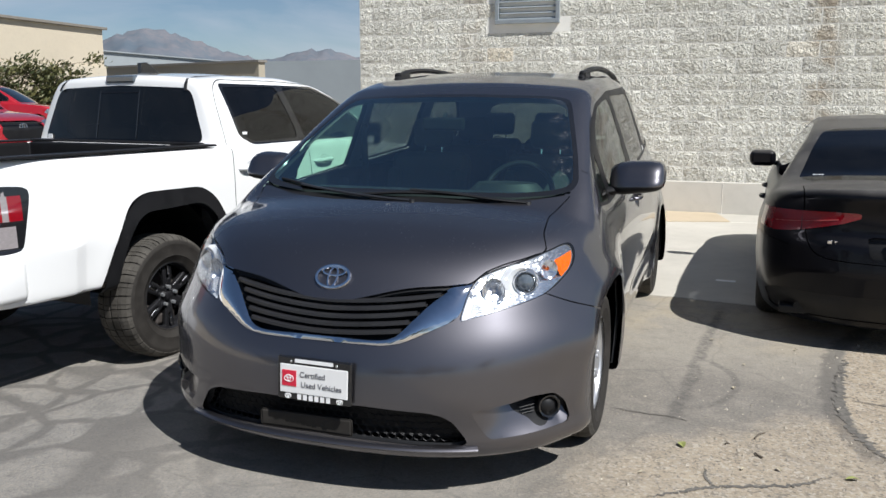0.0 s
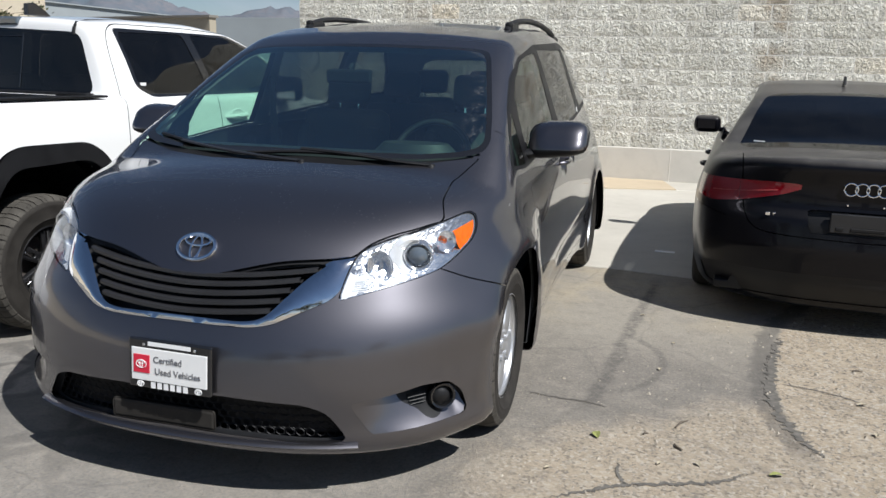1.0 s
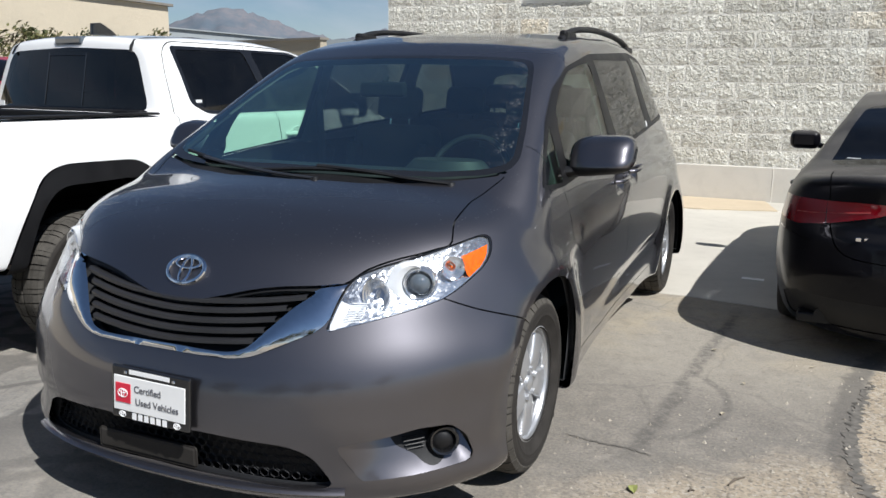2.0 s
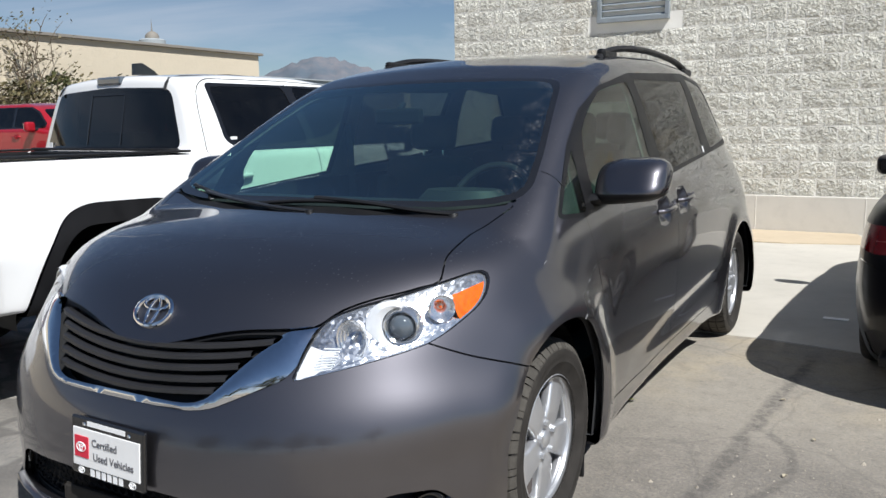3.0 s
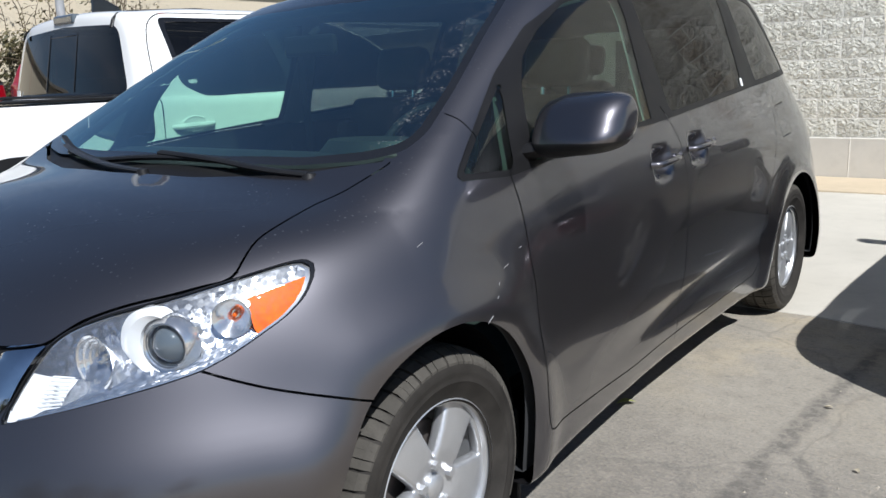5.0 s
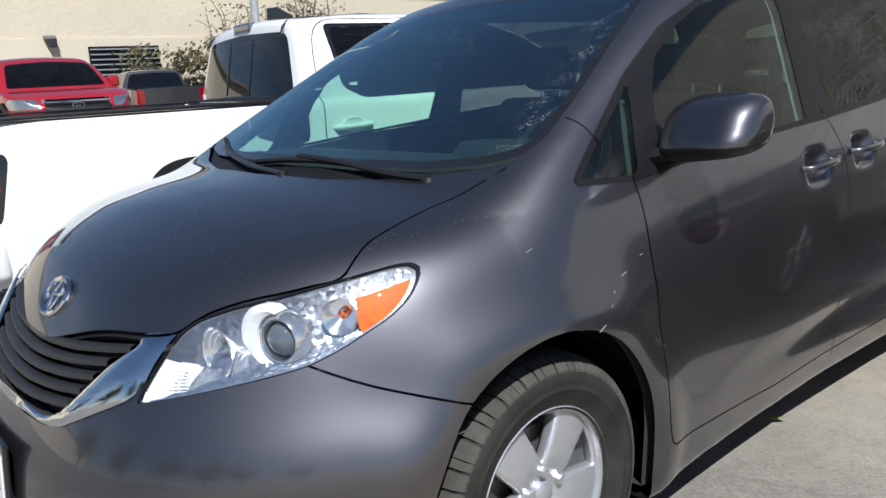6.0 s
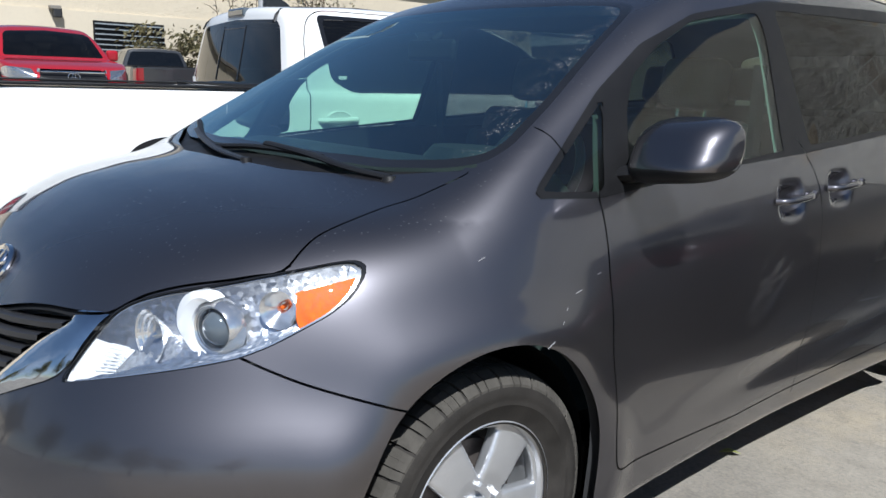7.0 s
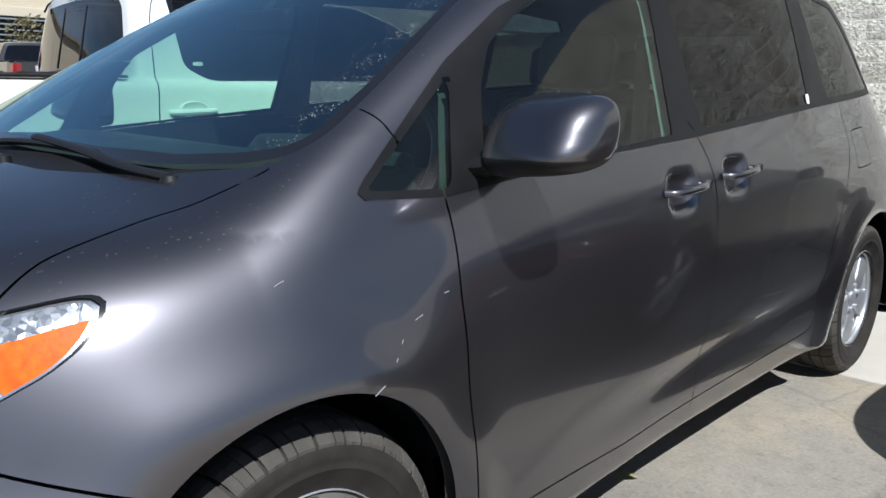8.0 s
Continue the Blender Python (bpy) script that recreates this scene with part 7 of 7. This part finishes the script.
def hall():
    b = thing("hall_building", FAR @ pose(FX, 0, 0), "long low cream building with a rough block band and dark coping", "building")
    part("lower_wall", box((12, 55, 2.95), (-6, -3.5, 1.475)), CREAM, b, "smooth cream wall")
    part("upper_wall", box((11.9, 54.9, 1.42), (-6, -3.5, 3.66)), ROUGH, b, "rough cream block band")
    part("coping", box((12.2, 55.2, 0.10), (-6, -3.5, 4.42), 0.01), COPING, b)
    lv = new("louvre")
    lv.parent = b
    tagged(lv, "dark louvre vent with pale slats")
    part("louvre_back", box((0.05, 2.0, 1.0), (0.03, 7.35, 2.22)), BLACK_PLASTIC, lv)
    for k in range(7):
        part("louvre_slat", box((0.10, 1.94, 0.035), (0.08, 7.35, 1.80 + 0.14 * k), 0.0), VENT_GREY, lv)
    lf = new("wall_light")
    lf.parent = b
    part("light_body", box((0.22, 0.28, 0.10), (0.12, 5.35, 2.98), 0.02), COPING, lf)
    part("light_hood", box((0.16, 0.22, 0.26), (0.14, 5.40, 2.85), 0.03), DASH, lf, m=None)
    return b


def sheds():
    g = thing("grey_shed", pose(-60, 61, 0), "far pale grey metal shed", "building")
    part("wall", box((20, 24, 6.0), (0, 0, 3.0)), GREYWALL, g)
    part("roof", prism([(-10.2, 0), (10.2, 0), (10.2, 0.1), (0, 0.9), (-10.2, 0.1)], 24.4, m=Matrix.Translation((0, 0, 6.0)) @ Matrix(((1, 0, 0, 0), (0, 0, 1, 0), (0, 1, 0, 0), (0, 0, 0, 1)))), GREYWALL, g)
    t = thing("tan_shed", pose(-32.3, 44.6, 0, 0, 0, -16), "low tan block building with a dark edge", "building")
    part("wall", box((16.4, 0.5, 4.0), (0, -2.25, 2.0)), TANWALL, t)
    part("coping", box((16.6, 0.7, 0.14), (0, -2.25, 4.05)), COPING, t)
    d = thing("grey_hall", pose(-28, 70, 0), "far blue-grey flat hall", "building")
    part("wall", box((26, 16, 5.3), (0, 0, 2.65)), GREYWALL, d)
    part("window", box((2.6, 0.1, 1.0), (3.4, -8.03, 2.3)), GLOSS_BLACK, d)


def steeple():
    s = thing("church_cupola", pose(-150, 129.6, 0), "far grey dome with a thin spire", "cupola")
    part("drum", lathe([(2.9, 0), (2.9, 21.6), (2.4, 21.9), (0.01, 21.9)], 24), GREYWALL, s)
    part("dome", lathe([(1.6, 21.9), (1.55, 22.6), (1.2, 23.2), (0.5, 23.6), (0.02, 23.7)], 24), COPING, s, smooth=True)
    part("spire", lathe([(0.2, 23.5), (0.1, 24.6), (0.02, 26.6)], 8), COPING, s)


def mountains():
    m, nt, b = base_mat("dry_hills")
    big, fine = tex_noise(nt, 0.0035, 7, 0.65), tex_noise(nt, 0.02, 6, 0.65)
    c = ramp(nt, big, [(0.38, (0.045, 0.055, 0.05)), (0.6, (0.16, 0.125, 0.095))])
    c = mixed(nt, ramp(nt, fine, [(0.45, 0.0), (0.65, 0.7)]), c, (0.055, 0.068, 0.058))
    # haze of the distance, painted in: an even blue mixed into the hill colour
    painted_haze = mixed(nt, 0.36, c, (0.20, 0.25, 0.34))
    link(nt, painted_haze, b.inputs["Base Color"])
    b.inputs["Roughness"].default_value = 1.0
    b.inputs["Specular IOR Level"].default_value = 0.0
    ridge = curve([(-80, 45), (-60, 70), (-50, 110), (-46, 150), (-43.5, 190), (-41.2, 250), (-39.6, 288), (-38.2, 305), (-37.0, 292), (-35.4, 262), (-34.2, 232), (-32.6, 205), (-31.2, 185), (-30.2, 190),
                   (-29.0, 222), (-27.6, 228), (-26.6, 236), (-25.6, 215), (-24, 190), (-20, 150), (-10, 120), (0, 100)], 0.3)
    nv, nh = 260, 40
    v, f = [], []
    for i in range(nv):
        az = -82 + 84 * i / (nv - 1)
        top = float(ridge(az))
        a = radians(az)
        for j in range(nh):
            q = j / (nh - 1)
            r = 2600 + 1000 * q
            h = top * (1 + r / 3300 * 0) * q ** 1.15
            h += (1 - q) * q * 160 * (noise.fractal((az * 0.28, q * 2.2, 3.1), 0.9, 2.1, 5))
            h += 15 * q * noise.fractal((az * 1.7, q * 6, 1.0), 1.0, 2.0, 4)
            v.append((r * math.sin(a), r * math.cos(a), max(-2, h) - 3 * (j == 0)))
    for i in range(nv - 1):
        for j in range(nh - 1):
            k = i * nh + j
            f.append((k, k + nh, k + nh + 1, k + 1))
    me = bpy.data.meshes.new("backdrop_hills")
    me.from_pydata(v, [], f)
    me.polygons.foreach_set("use_smooth", [True] * len(me.polygons))
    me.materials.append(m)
    tagged(new("backdrop_hills", me), "dry mountain ridge on the skyline, tinted blue for haze", "mountains", kind="structure")


def leaf_mat(name, a, b_):
    m, nt, b = base_mat(name)
    geo = nt.nodes.new("ShaderNodeNewGeometry")
    link(nt, ramp(nt, geo.outputs["Random Per Island"], [(0.0, a), (1.0, b_)]), b.inputs["Base Color"])
    b.inputs["Roughness"].default_value = 0.6
    return m


FOLIAGE = leaf_mat("dry_green_leaves", (0.035, 0.05, 0.015), (0.13, 0.12, 0.04))
VINE = leaf_mat("olive_leaves", (0.05, 0.05, 0.02), (0.16, 0.13, 0.06))
TWIG = plain("twig_bark", (0.12, 0.09, 0.06), 0.9)


def bush(name, at, size, count, leaf, seed, mat, label, bare=0.0):
    """Stems that fork from the ground and many small leaves in clumps round them."""
    rng = random.Random(seed)
    b = thing(name, FAR @ pose(*at), label, "shrub")
    stems = bmesh.new()
    tips = []
    for k in range(9):
        p = Vector((rng.uniform(-0.4, 0.4) * size[0], rng.uniform(-0.4, 0.4) * size[1], 0))
        path = [p.copy()]
        for j in range(6):
            p = p + Vector((rng.uniform(-0.10, 0.10) * size[0], rng.uniform(-0.08, 0.08) * size[1], size[2] / 6 * rng.uniform(0.6, 1.15)))
            path.append(p.copy())
            for q in range(2):
                tip = p + Vector((rng.uniform(-0.22, 0.22) * size[0], rng.uniform(-0.3, 0.3) * size[1], rng.uniform(-0.02, 0.16) * size[2]))
                tips.append(tip)
                tube([p, (p + tip) / 2 + Vector((0, 0, 0.04)), tip], [0.012, 0.009, 0.004], 5, stems)
        tube(path, [0.035 - 0.004 * j for j in range(len(path))], 6, stems)
    part("stem", stems, TWIG, b)
    v, f = [], []
    for k in range(count):
        t = rng.choice(tips)
        c = t + Vector((rng.gauss(0, 0.11) * size[0] ** 0.5, rng.gauss(0, 0.11) * size[1] ** 0.5, rng.gauss(0, 0.09) * size[2] ** 0.5))
        if c.z < 0.02:
            continue
        n = Vector((rng.gauss(0, 1), rng.gauss(0, 1), rng.gauss(0.4, 1))).normalized()
        u = n.orthogonal().normalized()
        w = n.cross(u)
        s = leaf * rng.uniform(0.6, 1.3)
        i = len(v)
        v += [c - u * s, c + w * s * 0.45, c + u * s, c - w * s * 0.45]
        f.append((i, i + 1, i + 2, i + 3))
    me = bpy.data.meshes.new("leaves")
    me.from_pydata([tuple(p) for p in v], [], f)
    me.materials.append(mat)
    ob = new("leaves", me)
    ob.parent = b
    tagged(ob, kind="stuff")
    return b


def light_pole(at):
    p = thing("light_pole", pose(*at), "tall pale grey metal car park light pole", "light pole")
    part("shaft", lathe([(0.11, 0.5), (0.10, 3.0), (0.075, 8.0), (0.02, 8.02)], 20), POLE_GREY, p, smooth=True)
    part("base", lathe([(0.25, -0.1), (0.25, 0.48), (0.22, 0.52), (0.02, 0.52)], 24), FOOT, p, "round concrete base", smooth=True)
    part("arm", tube([(0, 0, 7.8), (0.5, 0, 8.0), (0.9, 0, 8.02)], 0.04, 10), POLE_GREY, p, smooth=True)
    part("lamp_head", box((0.6, 0.3, 0.12), (1.15, 0, 8.02), 0.03), POLE_GREY, p)


POLE_GREY = plain("pole_grey_paint", (0.42, 0.43, 0.44), 0.5, 0.2, 0.1)

# ---- trees and a long wall on the far side of the car park, behind the walker ----
def tree(at, height, seed):
    rng = random.Random(seed)
    t = thing("tree", pose(*at), "broad dark green parking lot tree", "tree", "trees across the car park")
    wood, tips = bmesh.new(), []
    tube([(0, 0, 0), (0.05, 0.02, height * 0.2), (0.02, 0.05, height * 0.45), (0.1, 0.0, height * 0.75)], [0.22, 0.17, 0.13, 0.05], 9, wood)
    for k in range(14):
        z = height * rng.uniform(0.28, 0.72)
        a, r = rng.uniform(0, 6.28), height * rng.uniform(0.18, 0.36)
        end = Vector((r * math.cos(a), r * math.sin(a), z + height * rng.uniform(0.05, 0.24)))
        mid = Vector((end.x * 0.5, end.y * 0.5, (z + end.z) / 2 + 0.1))
        tube([(0.03, 0.03, z), mid, end], [0.07, 0.045, 0.015], 6, wood)
        tips += [end, mid, (mid + end) / 2]
    part("trunk", wood, TWIG, t)
    v, f = [], []
    for k in range(3800):
        c = rng.choice(tips) + Vector([rng.gauss(0, height * 0.075) for _ in range(3)])
        n = Vector([rng.gauss(0, 1) for _ in range(3)]).normalized()
        u = n.orthogonal().normalized()
        w, s = n.cross(u), rng.uniform(0.08, 0.18)
        i = len(v)
        v += [c - u * s, c + w * s * 0.5, c + u * s, c - w * s * 0.5]
        f.append((i, i + 1, i + 2, i + 3))
    me = bpy.data.meshes.new("crown")
    me.from_pydata([tuple(p) for p in v], [], f)
    me.materials.append(FOLIAGE)
    ob = new("crown", me)
    ob.parent = t
    tagged(ob, kind="stuff")


# ---- litter on the ground ----
LEAF_GREEN = plain("fallen_leaf", (0.30, 0.32, 0.10), 0.7, 0, 0.3, 30)
LEAF_TAN = plain("dry_leaf", (0.46, 0.40, 0.29), 0.8, 0, 0.3, 30)
STICK = plain("dry_stick", (0.13, 0.105, 0.08), 0.9, 0, 0.3, 30)
STONE = plain("grit_stone", (0.36, 0.32, 0.26), 0.9, 0, 0.6, 25)


def fallen_leaf(x, y, size, turn, mat, label):
    bm = bmesh.new()
    n = 7
    mid = [bm.verts.new((size * (k / (n - 1) - 0.5), 0, 0.004 + 0.10 * size * math.sin(3 * k / n))) for k in range(n)]
    for s in (1, -1):
        edge = [bm.verts.new((size * (k / (n - 1) - 0.5), s * size * 0.28 * math.sin(math.pi * k / (n - 1)) ** 0.8 + 0.0001 * s, 0.006 + size * 0.22 * math.sin(math.pi * k / (n - 1)) * (0.6 if s > 0 else 1.0))) for k in range(n)]
        for k in range(n - 1):
            bm.faces.new((mid[k], mid[k + 1], edge[k + 1], edge[k]))
    ob = part("fallen_leaf", bm, mat, None, label, smooth=True)
    ob.matrix_world = pose(x, y, 0.001, 0, 0, turn)
    tagged(ob, category="leaf", group="litter on the asphalt")


def stick(x, y, length, turn):
    ob = part("stick", tube([(-length / 2, 0, 0.006), (0, 0.008, 0.008), (length / 2, 0, 0.005)], [0.004, 0.005, 0.002], 6), STICK, None, "short dark dry stick on the asphalt")
    ob.matrix_world = pose(x, y, 0.0, 0, 0, turn)
    tagged(ob, category="stick", group="litter on the asphalt")


CRACK = plain("crumbled_crack", (0.135, 0.124, 0.108), 0.95, 0, 0.45, 30, 0.5, 120)


def crack(points, width, seed):
    """A ragged dark crack: a thin, uneven ribbon along a line on the asphalt."""
    rng = random.Random(seed)
    line = arc([(x, y, 0) for x, y in points], 4)
    v, f = [], []
    for k, p in enumerate(line):
        q, r = line[max(k - 1, 0)], line[min(k + 1, len(line) - 1)]
        d = Vector((r[0] - q[0], r[1] - q[1])).normalized()
        end = min(1.0, 3.0 * min(k, len(line) - 1 - k) / len(line) + 0.1)
        wob = rng.uniform(-0.5, 0.5) * width
        for sgn in (1, -1):
            h = width * end * rng.uniform(0.25, 1.0) * sgn + wob
            v.append((p[0] - d.y * h, p[1] + d.x * h, 0.003))
        if k:
            f.append((2 * k - 2, 2 * k - 1, 2 * k + 1, 2 * k))
    me = bpy.data.meshes.new("asphalt_crack")
    me.from_pydata(v, [], f)
    me.materials.append(CRACK)
    tagged(new("asphalt_crack", me), "ragged dark crack in the worn asphalt", "crack", kind="structure")


# ---- the place put together ----
crack([(1.24, -0.56), (1.38, -0.46), (1.48, -0.38), (1.66, -0.32), (1.82, -0.26), (1.92, -0.15)], 0.016, 1)
crack([(1.49, -0.38), (1.45, -0.31), (1.45, -0.22)], 0.009, 2)
crack([(1.00, 0.36), (1.14, 0.33), (1.27, 0.34), (1.36, 0.30)], 0.010, 3)
crack([(2.14, 0.86), (2.26, 0.84), (2.38, 0.80), (2.48, 0.72)], 0.007, 4)
crack([(2.21, 1.62), (2.15, 1.30), (2.10, 1.02), (2.075, 0.70), (2.09, 0.44), (2.14, 0.28), (2.21, 0.08)], 0.036, 5)
minivan()
pickup("pickup_truck", pose(-2.837, -0.50, 0, 0, 0, -6.3), WHITE_PAINT, "white double-cab pickup truck with black wheel flares", 0.024, (0.004, 0.030, 0.012, 0.008), BLACK_ALLOY)
saloon(pose(2.575, 1.66, 0.0, 0, 0, -3.5))
hall()
sheds()
steeple()
mountains()
pickup("red_pickup", pose(-16.30, 3.195, 0.315, 0, 0, -94.2), RED_PAINT, "red pickup truck with a chrome-edged grille", 0.045, (0.004, 0.030, 0.012), BLACK_ALLOY, chrome_grille=True)
pickup("dark_pickup", pose(-16.95, 6.80, rise(-18), 0, 0, 81.2) @ Matrix.Scale(0.925, 4), DARK_PAINT, "charcoal pickup truck seen tail on", 0.045, (0.004, 0.030, 0.012), BLACK_ALLOY)
pickup("red_suv", pose(-21.5, 13.6, rise(-20), 0, 0, -62), RED_PAINT, "bright red off-road wagon", 0.05, (0.004, 0.030, 0.012), BLACK_ALLOY, suv=True)
pickup("red_wagon", pose(-15.3, 7.8, rise(-13), 0, 0, -90) @ Matrix.Scale(0.95, 4), RED_PAINT, "red wagon with a dark grille", 0.05, (0.004, 0.030, 0.012), BLACK_ALLOY, suv=True)
bush("wall_shrub", (-21.2, 12.0, 0.36), (1.0, 7.5, 2.3), 9000, 0.085, 3, VINE, "tangled olive shrubs along the cream wall")
bush("tall_shrub", (-21.0, 17.5, 0.36), (1.2, 6.0, 2.4), 12000, 0.085, 8, FOLIAGE, "dense dusty green shrubs beside the cream wall")
bush("bare_shrub", (-21.5, 13.4, 0.36), (0.8, 2.6, 4.3), 900, 0.06, 12, VINE, "half-bare tall shrub with thin twigs")
bush("bare_shrub", (-21.4, 10.7, 0.36), (0.7, 1.8, 3.4), 600, 0.06, 15, VINE, "half-bare tall shrub with thin twigs")
light_pole((-17.0, 9.22, rise(-17)))
for k, (x, y, hh) in enumerate(((-9, -24, 7.5), (-2, -27, 8.5), (4.5, -23, 7.0), (11, -26, 8.0), (19, -20, 7.5), (-17, -22, 7.0))):
    tree((x, y, 0), hh, 20 + k)
fallen_leaf(0.787, 1.425, 0.075, 40, LEAF_GREEN, "pale green fallen leaf on the asphalt")
fallen_leaf(1.345, -0.01, 0.06, 110, LEAF_GREEN, "pale green fallen leaf on the asphalt")
fallen_leaf(2.02, -0.14, 0.055, 15, LEAF_GREEN, "pale green fallen leaf on the asphalt")
for x, y, size, turn in ((2.465, 0.70, 0.07, 20), (2.46, 0.37, 0.06, 75), (1.74, -0.14, 0.05, 130), (1.60, -0.18, 0.045, 60), (1.446, 1.78, 0.045, 10), (1.573, 0.86, 0.05, 80), (1.63, 1.30, 0.035, 140), (1.94, 1.71, 0.04, 30), (2.3, -0.5, 0.05, 100), (1.2, -0.35, 0.04, 50)):
    fallen_leaf(x, y, size * 0.7, turn, LEAF_TAN, "small dry tan leaf on the asphalt")
for x, y, ln, turn in ((1.682, 0.22, 0.11, 62), (1.667, -0.01, 0.06, 120), (2.53, 1.17, 0.05, 10), (1.54, 0.07, 0.025, 40)):
    stick(x, y, ln, turn)
# streak of light in the saloon's shadow, modelled as a thin white strip
streak_ob = tagged(part("light_streak", box((0.16, 0.065, 0.003), (0, 0, 0), 0.001, 1), WHITE_PRINT, None, "bright streak of light on the concrete, made as a thin white strip"), category="paper")
streak_ob.matrix_world = pose(1.53, 3.70, 0.0082, 0, 0, -4)
grit = random.Random(9)
sv, sf = [], []
for k in range(6500):
    x, y = grit.uniform(0.95, 4.2), grit.uniform(-2.2, 2.7)
    if 0.5 * x - 0.33 * y + grit.gauss(0, 0.25) < 0.55:
        continue
    s = min(0.011, 0.0024 * math.exp(grit.gauss(0.2, 0.6)))
    i = len(sv)
    a = grit.uniform(0, 6.28)
    c_, s_ = math.cos(a), math.sin(a)
    for dx, dy, dz in ((-1, -0.6, 0), (1, -0.8, 0), (0.9, 0.7, 0), (-0.8, 0.9, 0), (0.1, 0, 1.1)):
        sv.append((x + s * (dx * c_ - dy * s_), y + s * (dx * s_ + dy * c_), s * dz))
    sf += [(i, i + 1, i + 4), (i + 1, i + 2, i + 4), (i + 2, i + 3, i + 4), (i + 3, i, i + 4)]
me = bpy.data.meshes.new("loose_grit")
me.from_pydata(sv, [], sf)
me.materials.append(STONE)
tagged(new("loose_grit", me), "loose grit and small stones on the asphalt", "gravel", kind="stuff")
